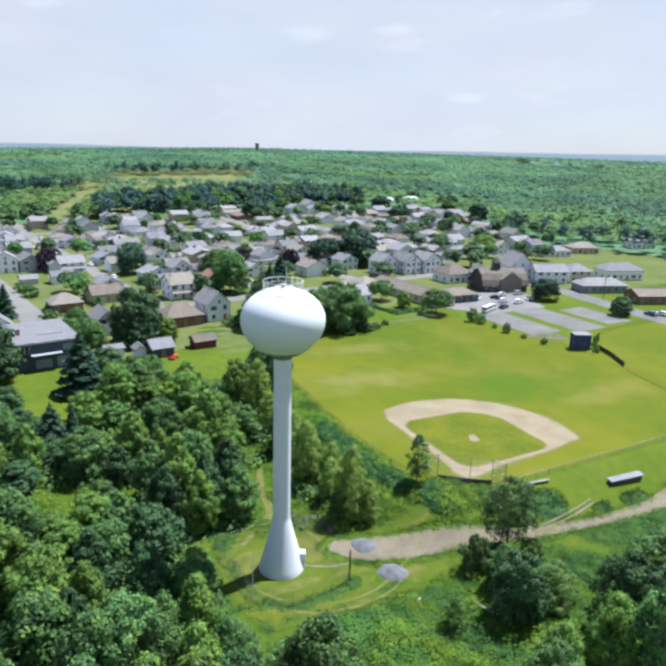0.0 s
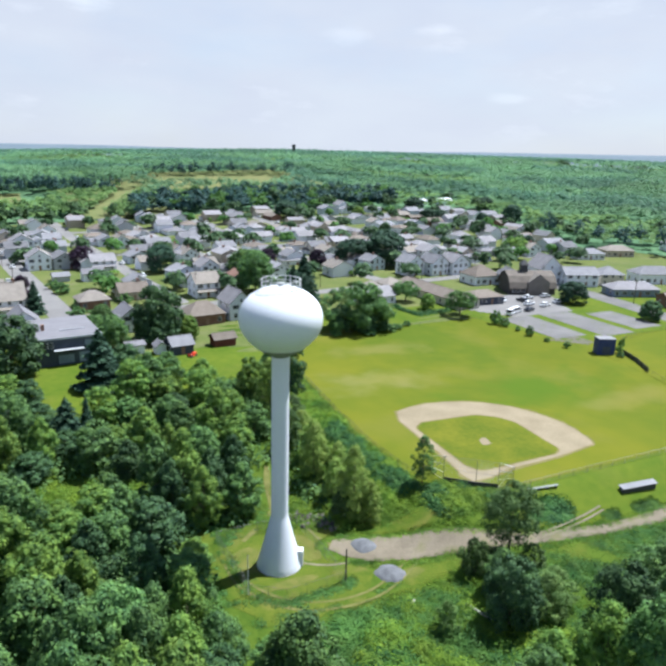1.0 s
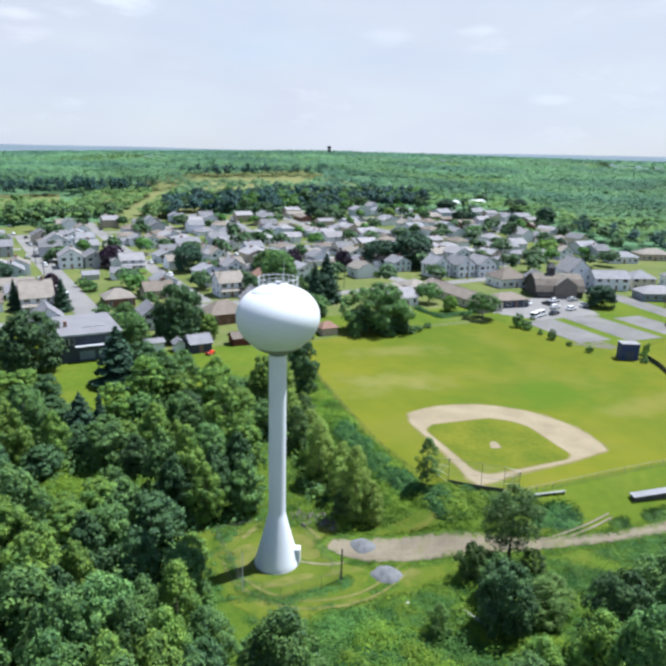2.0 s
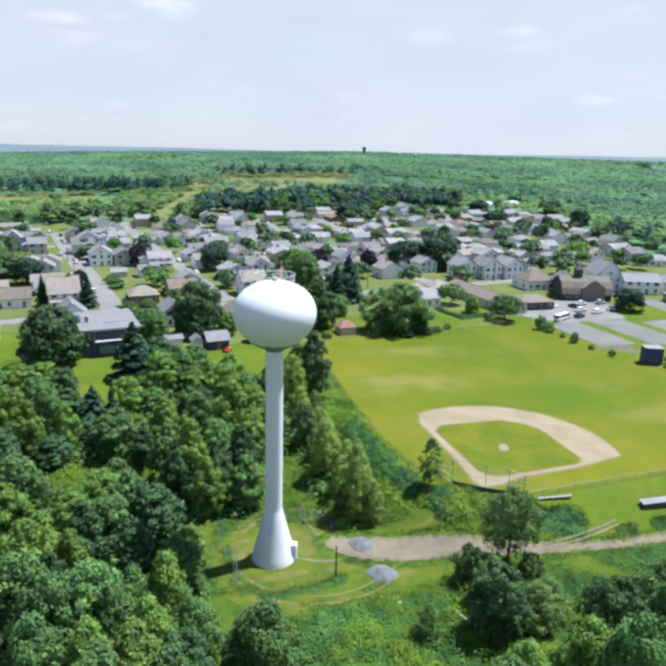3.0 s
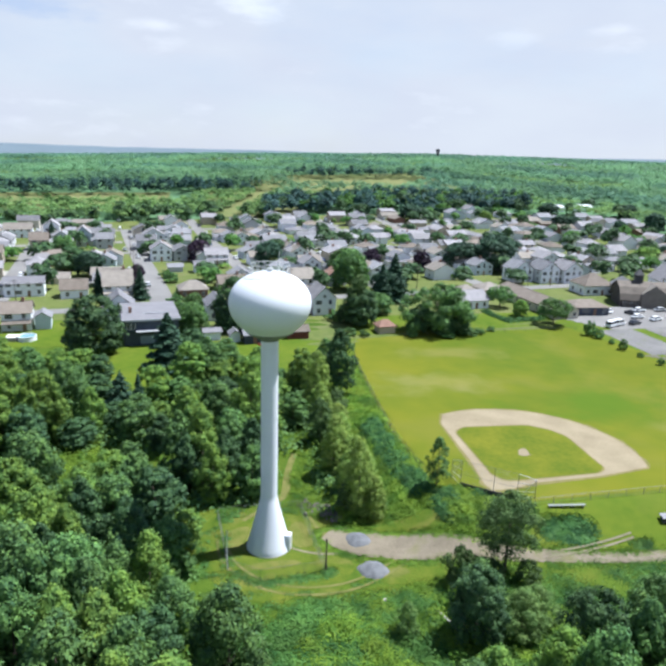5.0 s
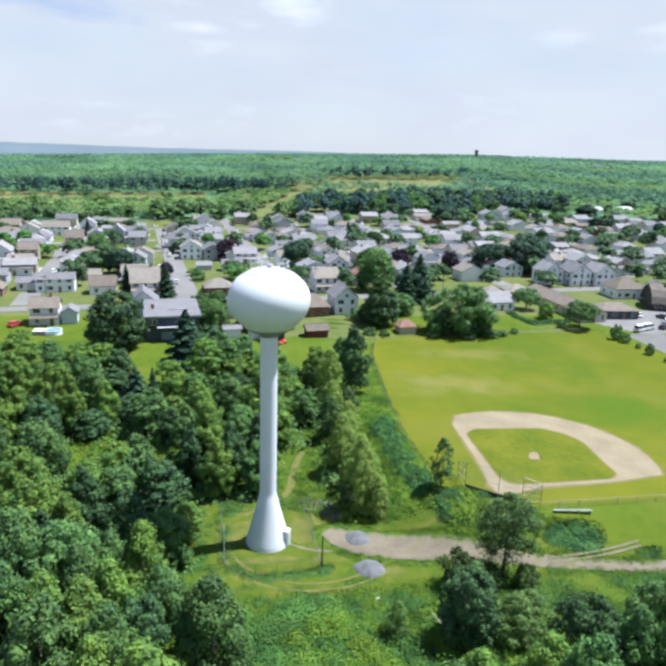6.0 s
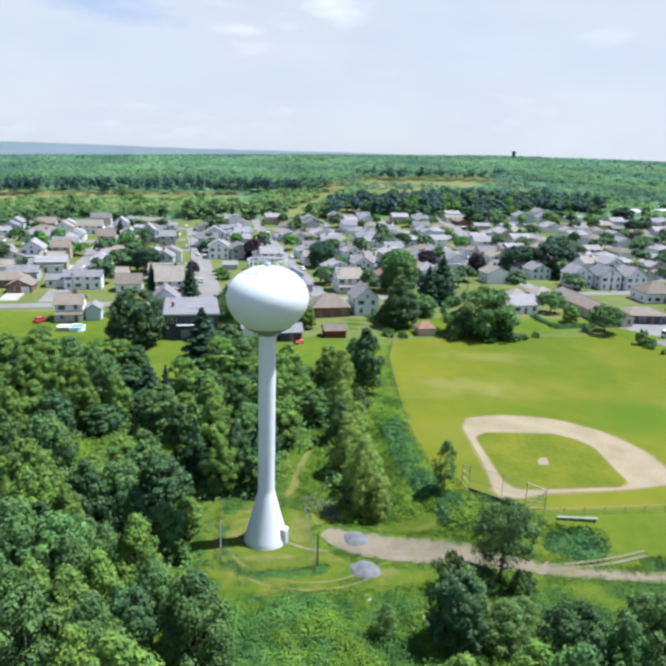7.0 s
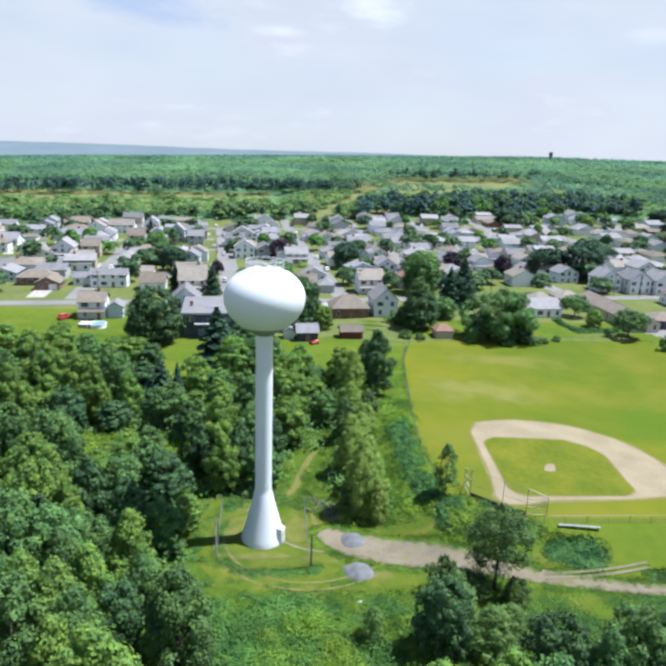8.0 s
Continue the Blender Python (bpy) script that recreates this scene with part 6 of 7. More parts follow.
R_, A_ = np.hypot(S[:, 0], S[:, 1]), np.degrees(np.arctan2(S[:, 0], S[:, 1]))
mixn = np.array([noise.noise((a * 0.10, r * 0.011, 3.0)) + 0.5 * noise.noise((x * 0.014, y * 0.014, 8.0)) for x, y, a, r in zip(S[:, 0], S[:, 1], A_, R_)])
edge = np.interp(A_, EDGE_AZ, EDGE_R)
open_strip = (A_ < 3) & (R_ > 545) & (R_ < 604)
row = (A_ > 9.5) & (A_ < 31) & (R_ < edge + 100 - 2.2 * np.abs(A_ - 20)) & (R_ < 655)
# tree fronts in shade and the shadow band behind the meadow, coloured dark
wall = ((A_ < 9) & (R_ > 605) & (R_ < 632)) | ((A_ > 10) & (A_ < 23) & (R_ > 758) & (R_ < 772)) | ((A_ > 43.5) & (R_ < edge + 15))
young = ~row & ~wall & ~open_strip & (((A_ < 10) & (R_ < 600)) | ((A_ > 31) & (R_ < edge + 70 + 60 * mixn)) | (mixn > 0.30))
tall = (A_ < 9) & (R_ >= 632) & (R_ < 690)
# bluer leaf colour in noise patches and, as distance haze, beyond 1060 metres
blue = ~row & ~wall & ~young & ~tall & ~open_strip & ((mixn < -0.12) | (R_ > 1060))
rest = ~young & ~blue & ~row & ~wall & ~tall & ~open_strip
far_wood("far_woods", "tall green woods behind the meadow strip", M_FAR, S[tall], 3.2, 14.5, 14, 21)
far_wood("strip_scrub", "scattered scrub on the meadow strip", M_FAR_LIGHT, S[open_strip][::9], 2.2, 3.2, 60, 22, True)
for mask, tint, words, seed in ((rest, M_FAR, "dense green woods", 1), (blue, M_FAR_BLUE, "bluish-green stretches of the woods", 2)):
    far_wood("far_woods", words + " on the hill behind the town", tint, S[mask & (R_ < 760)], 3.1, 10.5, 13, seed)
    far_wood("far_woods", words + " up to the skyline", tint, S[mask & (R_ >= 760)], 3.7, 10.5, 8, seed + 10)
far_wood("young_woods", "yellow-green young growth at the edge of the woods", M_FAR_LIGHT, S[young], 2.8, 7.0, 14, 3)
chance = frng.random(len(S))
fringe = (A_ < 10) & (R_ < edge + 34)
far_wood("grove_trees", "green trees scattered over the young growth", M_LEAF, S[young & (A_ < 10) & (chance < 0.06) | fringe & (chance < 0.12)], 4.4, 8.6, 110, 15, True)
far_wood("grove_trees", "darker trees along the edge of the town", M_LEAF_DARK, S[fringe & (chance > 0.80) | young & (A_ > 31) & (chance > 0.97)], 4.8, 9.6, 110, 16, True)
far_wood("dark_woods", "dark conifer fronts with the shade put in their colour", M_FAR_DARK, S[wall], 3.2, 15.0, 60, 4, True)
far_wood("dark_row", "tall dark trees along the back of the town", M_FAR_DARK, S[row & (chance < 0.34)], 4.6, 12.0, 110, 5, True)
far_wood("dark_row", "lighter broad trees among the dark row", M_WEED, S[row & (chance > 0.86)], 5.0, 11.0, 110, 6, True)
far_wood("dark_row", "mid-green trees among the dark row", M_LEAF_DARK, S[row & (chance > 0.5) & (chance < 0.62)], 4.8, 11.6, 110, 26, True)
patch("far_meadow", 90, 300, 590, 790, M_MEADOW, "dry yellow-brown meadow in the far woods", "meadow", 0.8, 12.0)
patch("far_meadow", -320, 10, 500, 625, M_MEADOW, "dry yellow-brown meadow in the far woods", "meadow", 0.8, 12.0)
patch("far_meadow", 40, 112, 468, 650, M_MEADOW, "dry sandy track up to the far meadow", "meadow", 0.7, 12.0)

# a far tower on the skyline, and the distant ridge behind it, coloured with haze
ft = thing("skyline_tower", pose(402, 978, drape(402, 978, 0.0)), "distant dark tower on the wooded skyline", "tower")
part("shaft", boxes((-1.7, 1.7, -1.7, 1.7, 0, 15.5)), M_DARKSTEEL, ft)
part("cap", boxes((-2.1, 2.1, -2.1, 2.1, 15.5, 19.0)), M_DARKSTEEL, ft)


def ridge():
    bm = bmesh.new()
    prev = None
    for i in range(141):
        az = -50 + i
        top = np.interp(az, [-50, -23, 3, 25, 54, 90], [36, 40, 40, 48, 74, 74]) + 5 * noise.noise((az * 0.09, 0, 0)) + 2 * noise.noise((az * 0.5, 3, 0))
        a = radians(az)
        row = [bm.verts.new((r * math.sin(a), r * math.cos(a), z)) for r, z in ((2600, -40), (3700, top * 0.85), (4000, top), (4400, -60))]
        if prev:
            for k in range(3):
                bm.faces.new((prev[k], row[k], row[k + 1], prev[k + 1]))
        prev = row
    structure("backdrop", bm, M_RIDGE, "blue-green ridge on the horizon with haze in its colour", "hills")


ridge()


# ---- small things ----
def gravel_pile(x, y, r, h, seed):
    bm = bmesh.new()
    rings = [[bm.verts.new((0, 0, h))]]
    for k in range(1, 9):
        rr = r * k / 8
        ring = []
        for i in range(28):
            a = 2 * math.pi * i / 28
            wob = 1 + 0.22 * noise.noise((math.cos(a) * 1.3 + seed, math.sin(a) * 1.3, 0))
            px, py = rr * math.cos(a) * wob, rr * math.sin(a) * wob
            top = h * (1 - (k / 8) ** 1.5) + 0.10 * noise.noise((px * 1.4, py * 1.4, seed))
            ring.append(bm.verts.new((px, py, top + float(land(x + px, y + py) - land(x, y)) - (0.12 if k == 8 else 0))))
        rings.append(ring)
    for i in range(28):
        bm.faces.new((rings[0][0], rings[1][i], rings[1][(i + 1) % 28]))
    for a, b in zip(rings[1:], rings[2:]):
        for i in range(28):
            j = (i + 1) % 28
            bm.faces.new((a[i], b[i], b[j], a[j]))
    t = thing("gravel_pile", pose(x, y, drape(x, y, 0.03)), "low heap of grey crushed stone beside the road", "gravel pile", "gravel piles by the road")
    part("mound", bm, M_STONE, t, smooth=True)


gravel_pile(46.6, 72.6, 2.1, 0.65, 3)
gravel_pile(46.9, 65.3, 2.15, 0.6, 8)


def chain_fence(name, points, height, label, post_gap=3.0, wire=0.4, rail=True, mat=None, wires=True, post_r=0.03):
    """A chain-link fence along (x, y) points: each post a part, rails and wire as their own parts."""
    mat = mat or M_WIRE
    x0, y0 = points[0]
    z0 = drape(x0, y0, 0.0)
    t = thing(name, pose(x0, y0, z0), label, "fence")
    net = bmesh.new()
    pm = bmesh.new()
    tube(pm, (0, 0, -0.3), (0, 0, height + 0.05), post_r, post_r, 6)
    pme = mesh_from("post", pm, mat)
    for (ax, ay), (bx, by) in zip(points, points[1:]):
        n = max(1, round(math.dist((ax, ay), (bx, by)) / post_gap))
        prev = None
        for i in range(n + 1):
            px, py = ax + (bx - ax) * i / n, ay + (by - ay) * i / n
            pz = drape(px, py, 0.0)
            here = Vector((px - x0, py - y0, pz - z0))
            part("post", pme, None, t, at=Matrix.Translation(here))
            if prev is not None:
                if rail:
                    rails = bmesh.new()
                    tube(rails, prev + Vector((0, 0, height)), here + Vector((0, 0, height)), post_r * 0.7, post_r * 0.7, 5)
                    part("top_rail", rails, mat, t)
                if wires:
                    span = (here - prev).length
                    m = max(2, int((span + height) / wire))
                    for k in range(m):
                        s = k * wire
                        for flip in (False, True):
                            u0, w0 = (s, 0.0) if s <= span else (span, s - span)
                            u1, w1 = (max(0.0, s - height), min(height, s))
                            if flip:
                                u0, u1 = span - u0, span - u1
                            if abs(u1 - u0) > 0.05:
                                tube(net, prev.lerp(here, u0 / span) + Vector((0, 0, w0)), prev.lerp(here, u1 / span) + Vector((0, 0, w1)), 0.006, 0.006, 3)
            prev = here
    if wires:
        part("wire_mesh", net, mat, t, "thin galvanised wire mesh")
    return t


chain_fence("tower_fence", [(26.8, 81.6), (27.5, 68.1), (31.5, 65.2), (40.2, 65.6), (39.6, 81.6), (26.8, 81.6)], 2.0, "thin grey chain-link fence round the water tower", 3.2, mat=M_STEEL, post_r=0.022)
chain_fence("field_fence", [(61.5, 82), (60.9, 90), (60.6, 98), (61.4, 112), (62.5, 124), (63.6, 136), (65.1, 149), (68.7, 162.8)], 1.5, "chain-link fence along the edge of the ball field", 3.0)
chain_fence("field_fence", [(74.6, 72.5), (94, 72.8), (118, 72.8), (141, 72.8)], 1.2, "low pale chain-link fence along the first-base side", 3.0, mat=M_GALV, post_r=0.045)
chain_fence("field_fence", [(84.0, 165.0), (98.0, 165.3), (112.7, 166.6), (126.8, 167.3), (138.6, 164.4)], 1.1, "low wire fence along the back of the ball field", 3.5, wires=False, post_r=0.04)
chain_fence("outfield_fence", [(145.0, 106.5), (141.6, 90.8), (141, 73.0)], 1.2, "low chain-link fence between the two fields", 3.0, wire=0.6)
chain_fence("outfield_fence", [(152.0, 121.0), (161.3, 128.6), (174, 132.2), (190.2, 134.4), (201, 135.0)], 1.4, "chain-link fence below the parking lot", 3.0, wire=0.6)


def backstop():
    t = thing("backstop", pose(69.4, 76.6, FZ), "tall wire baseball backstop with a dark kick board", "backstop")
    pts = [(65.3, 83.2, 3.2), (65.4, 79.8, 4.6), (69.4, 76.2, 4.8), (72.4, 74.2, 4.6), (75.6, 74.3, 3.2)]
    pts = [(x - 69.4, y - 76.6, h) for x, y, h in pts]
    wires_, frame_ = bmesh.new(), bmesh.new()
    for x, y, h in pts:
        bm = bmesh.new()
        tube(bm, (x, y, -1.6), (x, y, h), 0.06, 0.05, 8)
        part("post", bm, M_STEEL, t)
    for (ax, ay, ah), (bx, by, bh) in zip(pts, pts[1:]):
        a, b = Vector((ax, ay, 0)), Vector((bx, by, 0))
        for k in (0.5, 1.0):
            tube(frame_, a + Vector((0, 0, ah * k)), b + Vector((0, 0, bh * k)), 0.022, 0.022, 6)
        n = int((b - a).length / 0.45)
        for i in range(1, n):
            k = i / n
            tube(wires_, a.lerp(b, k), a.lerp(b, k) + Vector((0, 0, ah + (bh - ah) * k)), 0.011, 0.011, 3)
        for i in range(1, 11):
            k = i / 11
            tube(wires_, a + Vector((0, 0, ah * k)), b + Vector((0, 0, bh * k)), 0.011, 0.011, 3)
    for (ax, ay, ah), (bx, by, bh) in (pts[:2], pts[3:]):
        wing = bmesh.new()
        a, b = Vector((ax, ay, 0)), Vector((bx, by, 0))
        for k in (0.08, 0.36, 0.68, 1.0):
            tube(wing, a + Vector((0, 0, ah * k)), b + Vector((0, 0, bh * k)), 0.045, 0.045, 6)
        tube(wing, a + Vector((0, 0, 0.1)), b + Vector((0, 0, bh)), 0.045, 0.045, 6)
        part("wing_frame", wing, M_RAIL, t, "pale steel frame of the side wing")
    part("frame", frame_, M_STEEL, t, "steel tube frame")
    part("wire_mesh", wires_, M_STEEL, t)
    for (ax, ay, _), (bx, by, _) in zip(pts[1:3], pts[2:4]):
        d = Vector((bx - ax, by - ay, 0))
        part("kick_board", bevelled(boxes((0, d.length, -0.05, 0.05, -0.3, 0.85)), 0.015), M_DARKSTEEL, t, "dark board along the foot", at=pose(ax, ay, 0, 0, 0, math.degrees(math.atan2(d.y, d.x))))


backstop()


def bench(x, y, length, rot):
    t = thing("bench", pose(x, y, drape(x, y, 0.0), 0, 0, rot), "long pale aluminium spectators' bench on the grass", "bench")
    part("seat", bevelled(boxes((-length / 2, length / 2, -0.26, 0.26, 0.42, 0.5)), 0.02), M_BENCH, t)
    for i in range(4):
        px = -length / 2 + 0.4 + (length - 0.8) * i / 3
        part("leg", boxes((px - 0.05, px + 0.05, -0.25, 0.25, -0.1, 0.42)), M_STEEL, t)


bench(79.4, 71.3, 6.0, -7)


def shelter(x, y, rot):
    """The players' shelter: dark back and ends under a pale sloping roof."""
    t = thing("dugout", pose(x, y, drape(x, y, 0.0), 0, 0, rot), "long dark players' dugout with a pale sloping roof", "dugout")
    part("back_wall", boxes((-3.6, 3.6, -0.5, -0.4, -0.4, 0.8)), M_DARKSTEEL, t)
    for s in (-1, 1):
        part("end_wall", boxes((3.48 * s - 0.06, 3.48 * s + 0.06, -0.398, 0.5, -0.4, 0.8)), WALLS["dark"], t)
    bm = bmesh.new()
    slab(bm, ((-3.8, -0.7, 0.82), (3.8, -0.7, 0.82), (3.8, 0.6, 1.06), (-3.8, 0.6, 1.06)), 0.07)
    part("roof", bm, ROOFS["grey"], t, "pale sheet-metal roof")
    part("seat", boxes((-3.4, 3.4, -0.398, -0.1, 0.42, 0.5)), M_POLE, t)
    for i in range(4):
        px = -3.3 + 6.6 * i / 3
        part("post", boxes((px - 0.05, px + 0.05, 0.40, 0.50, -0.4, 1.02)), M_STEEL, t)


shelter(96.9, 67.0, -5)

# navy storage shed and dark barrier at the field's corner
box_t = thing("storage_shed", pose(146.6, 120.6, drape(146.6, 120.6, 0.0), 0, 0, -24), "dark navy storage shed with a flat grey top", "shed")
part("body", bevelled(boxes((-2.35, 2.35, 0, 3.2, -0.4, 4.4)), 0.06), surface("navy_panels", (0.020, 0.032, 0.105), (0.038, 0.055, 0.155), 0.6, 0.6, 8), box_t)
part("roof", bevelled(boxes((-2.45, 2.45, -0.15, 3.35, 4.4, 4.56)), 0.03), ROOFS["grey"], box_t, "flat grey roof")
part("door", boxes((-1.1, 1.1, -0.04, -0.002, 0.05, 2.4)), WALLS["dark"], box_t)
for i, (ax, ay, bx, by) in enumerate(((152.2, 119.8, 149.6, 113.4), (149.6, 113.4, 145.2, 105.6))):
    d = Vector((bx - ax, by - ay))
    wt = thing("windscreen", pose(ax, ay, drape(ax, ay, 0.0), 0, 0, math.degrees(math.atan2(d.y, d.x))), "low dark fabric windscreen on fence posts", "windscreen", "windscreens at the field corner")
    part("fabric", boxes((0, d.length - 0.1, -0.02, 0.02, -0.3, 1.25)), M_DARKSTEEL, wt)
    for k in range(4):
        part("post", boxes((d.length * k / 3.2, d.length * k / 3.2 + 0.08, -0.1, -0.022, -0.3, 1.45)), M_STEEL, wt)


def utility_pole(x, y, h, arms=True, label="weathered wooden utility pole beside the street"):
    t = thing("utility_pole", pose(x, y, drape(x, y, 0.0)), label, "utility pole", "utility poles")
    bm = bmesh.new()
    tube(bm, (0, 0, -0.4), (0, 0, h), 0.15, 0.10, 8)
    part("pole", bm, M_POLE, t)
    if arms:
        part("crossarm", boxes((-1.1, 1.1, -0.06, 0.06, h - 0.7, h - 0.55)), M_POLE, t)
        for px in (-0.9, -0.35, 0.35, 0.9):
            part("insulator", boxes((px - 0.05, px + 0.05, -0.05, 0.05, h - 0.55, h - 0.38)), M_RAIL, t)


def fence_pole(x, y, h):
    t = thing("fence_pole", pose(x, y, drape(x, y, 0.0)), "tall pale steel pole at the fence corner", "pole")
    bm = bmesh.new()
    tube(bm, (0, 0, -0.4), (0, 0, h), 0.065, 0.05, 8)
    part("pole", bm, M_RAIL, t)
    part("cap", lathe([(0, h - 0.02), (0.07, h - 0.02), (0.06, h + 0.05), (0, h + 0.08)], 10), M_STEEL, t)


fence_pole(27.4, 68.6, 6.0)
utility_pole(40.5, 66.3, 4.9, False, "short dark wooden post by the tower fence")
for x, y in ((158.5, 231.5), (168.0, 230.5), (186.5, 232.0), (5.5, 238), (1.5, 275), (-2.5, 312), (-30, 211), (-65, 207), (208.5, 165), (196, 200), (60, 226), (110, 229)):
    utility_pole(x, y, 9.0)


# ---- vehicles ----
def car_proto(paint, x, y, rot, label, van=False):
    t = thing("car", pose(x, y, drape(x, y, 0.08), 0, 0, rot), label, "car", "parked cars")
    bm = bmesh.new()
    hgt = 1.0 if not van else 1.15
    prof = [(-2.25, 0.35), (-2.3, 0.75), (-2.15, hgt), (-0.9 if not van else -1.6, hgt), (1.0, hgt), (2.1, 0.9), (2.28, 0.6), (2.25, 0.35)]
    for s in (-0.88, 0.88):
        [bm.verts.new((px, s, pz)) for px, pz in prof]
    bm.verts.ensure_lookup_table()
    n = len(prof)
    bm.faces.new([bm.verts[i] for i in range(n)])
    bm.faces.new([bm.verts[2 * n - 1 - i] for i in range(n)])
    for i in range(n):
        j = (i + 1) % n
        bm.faces.new((bm.verts[i], bm.verts[i + n], bm.verts[j + n], bm.verts[j]))
    bmesh.ops.recalc_face_normals(bm, faces=bm.faces)
    part("body", bevelled(bm, 0.05), paint, t)
    top = 1.48 if not van else 2.05
    bm = bmesh.new()
    lo = [(-1.9, -0.8), (1.15, -0.8), (1.15, 0.8), (-1.9, 0.8)] if not van else [(-2.2, -0.84), (1.5, -0.84), (1.5, 0.84), (-2.2, 0.84)]
    hi = [(-1.45, -0.62), (0.5, -0.62), (0.5, 0.62), (-1.45, 0.62)] if not van else [(-2.1, -0.74), (1.0, -0.74), (1.0, 0.74), (-2.1, 0.74)]
    a = [bm.verts.new((px, py, hgt - 0.03)) for px, py in lo]
    b = [bm.verts.new((px, py, top)) for px, py in hi]
    for i in range(4):
        j = (i + 1) % 4
        bm.faces.new((a[i], a[j], b[j], b[i]))
    bm.faces.new(b)
    bm.faces.new(a[::-1])
    cab = part("glasshouse", bm, M_GLASS, t, "dark car windows")
    part("roof", bevelled(boxes((hi[0][0] - 0.05, hi[1][0] + 0.05, -0.66 if not van else -0.78, 0.66 if not van else 0.78, top, top + 0.06)), 0.02), paint, cab)
    wm = bmesh.new()
    tube(wm, (0, -0.11, 0), (0, 0.11, 0), 0.32, 0.32, 14)
    wme = mesh_from("wheel", wm, M_DARKSTEEL)
    for px in (-1.4, 1.4):
        for py in (-0.82, 0.82):
            part("wheel", wme, None, t, at=pose(px, py, 0.32))
    for py in (-0.6, 0.6):
        part("headlight", boxes((2.24, 2.31, py - 0.16, py + 0.16, 0.58, 0.74)), M_RAIL, t)
    return t


def paint(name, c):
    return surface(name, c, tuple(min(1, v * 1.15) for v in c), 0.8, 0.3, 6, spec=0.6)


CARS = [car_proto(paint("white_car_paint", (0.72, 0.73, 0.74)), 172.8, 172.6, 15, "white car parked on grey asphalt"),
        car_proto(paint("dark_car_paint", (0.025, 0.028, 0.035)), 162.2, 168.8, 20, "dark car parked on grey asphalt"),
        car_proto(paint("silver_car_paint", (0.42, 0.43, 0.45)), 184.0, 184.6, 5, "silver car parked beside the church hall"),
        car_proto(paint("white_van_paint", (0.70, 0.71, 0.72)), 152.4, 166.6, 25, "white van parked at the edge of the lot", True),
        car_proto(paint("red_car_paint", (0.42, 0.03, 0.025)), -30.8, 180.2, 60, "red car parked on the lawn"),
        car_proto(paint("blue_car_paint", (0.06, 0.10, 0.20)), 203.0, 140.5, 88, "blue car parked by the side road")]
for k, x, y, rot in ((0, 175.6, 184.8, 10), (0, 181.5, 175.2, 0), (3, 156.0, 168.2, 20), (0, 168.6, 176.2, 12), (1, 170.2, 181.8, 100), (0, 206.6, 139.0, 90), (2, 164.5, 188.5, 95), (0, 163.0, 185.0, 95), (2, 49.5, 205.0, 96)):
    copy_thing(CARS[k], pose(x, y, drape(x, y, 0.08), 0, 0, rot))
crng = np.random.default_rng(9)
for su in (-46, 0, 44, 88, 132, 176):
    v = 34.0 + crng.uniform(0, 10)
    while v < 260:
        x, y = town(su + crng.choice([-2.6, 2.6]), v)
        copy_thing(CARS[int(crng.choice([0, 1, 2, 5, 0, 2]))], pose(x, y, drape(x, y, 0.08), 0, 0, 90 + TOWN))
        v += crng.uniform(14, 34)


def mower(x, y, rot):
    t = thing("lawn_tractor", pose(x, y, drape(x, y, 0.04), 0, 0, rot), "small bright red lawn tractor on the grass", "lawn tractor")
    red = paint("tractor_red", (0.55, 0.05, 0.02))
    part("hood", bevelled(boxes((0.1, 1.35, -0.42, 0.42, 0.45, 1.05)), 0.08), red, t)
    part("deck", bevelled(boxes((-0.9, 0.5, -0.65, 0.65, 0.25, 0.45)), 0.05), red, t)
    part("fender", bevelled(boxes((-1.1, -0.2, -0.6, 0.6, 0.5, 0.8)), 0.07), red, t)
    part("seat", bevelled(boxes((-0.85, -0.35, -0.28, 0.28, 0.8, 0.92)), 0.04), M_DARKSTEEL, t)
    part("seat_back", bevelled(boxes((-0.95, -0.85, -0.28, 0.28, 0.85, 1.35)), 0.03), M_DARKSTEEL, t)
    for px, py, r in ((1.0, 0.5, 0.25), (1.0, -0.5, 0.25), (-0.7, 0.68, 0.38), (-0.7, -0.68, 0.38)):
        bm = bmesh.new()
        tube(bm, (px, py - 0.13, r), (px, py + 0.13, r), r, r, 14)
        part("wheel", bm, M_DARKSTEEL, t)


mower(42.3, 159.0, 30)


def pool(x, y):
    t = thing("swimming_pool", pose(x, y, drape(x, y, 0.0)), "round above-ground swimming pool behind the white house", "swimming pool")
    part("wall", lathe([(2.3, -0.3), (2.3, 1.25), (2.42, 1.27), (2.42, 1.33), (2.2, 1.33), (2.2, 0.2)], 36), WALLS["white"], t, smooth=False)
    part("water", lathe([(0, 1.05), (2.19, 1.05), (2.19, 1.0), (0, 1.0)], 36), surface("pool_water", (0.13, 0.26, 0.30), (0.19, 0.33, 0.37), 0.6, 0.05, 6, spec=0.6), t, "clear blue-green water")
    part("deck", boxes((-5.0, -2.5, -1.6, 1.6, -0.2, 1.2)), M_CONCRETE, t, "pale raised deck")
    for k in range(6):
        part("plank", boxes((-5.0, -2.5, -1.6 + 0.54 * k, -1.6 + 0.54 * k + 0.5, 1.204, 1.25)), M_TRIM, t)


pool(-18.6, 171.5)


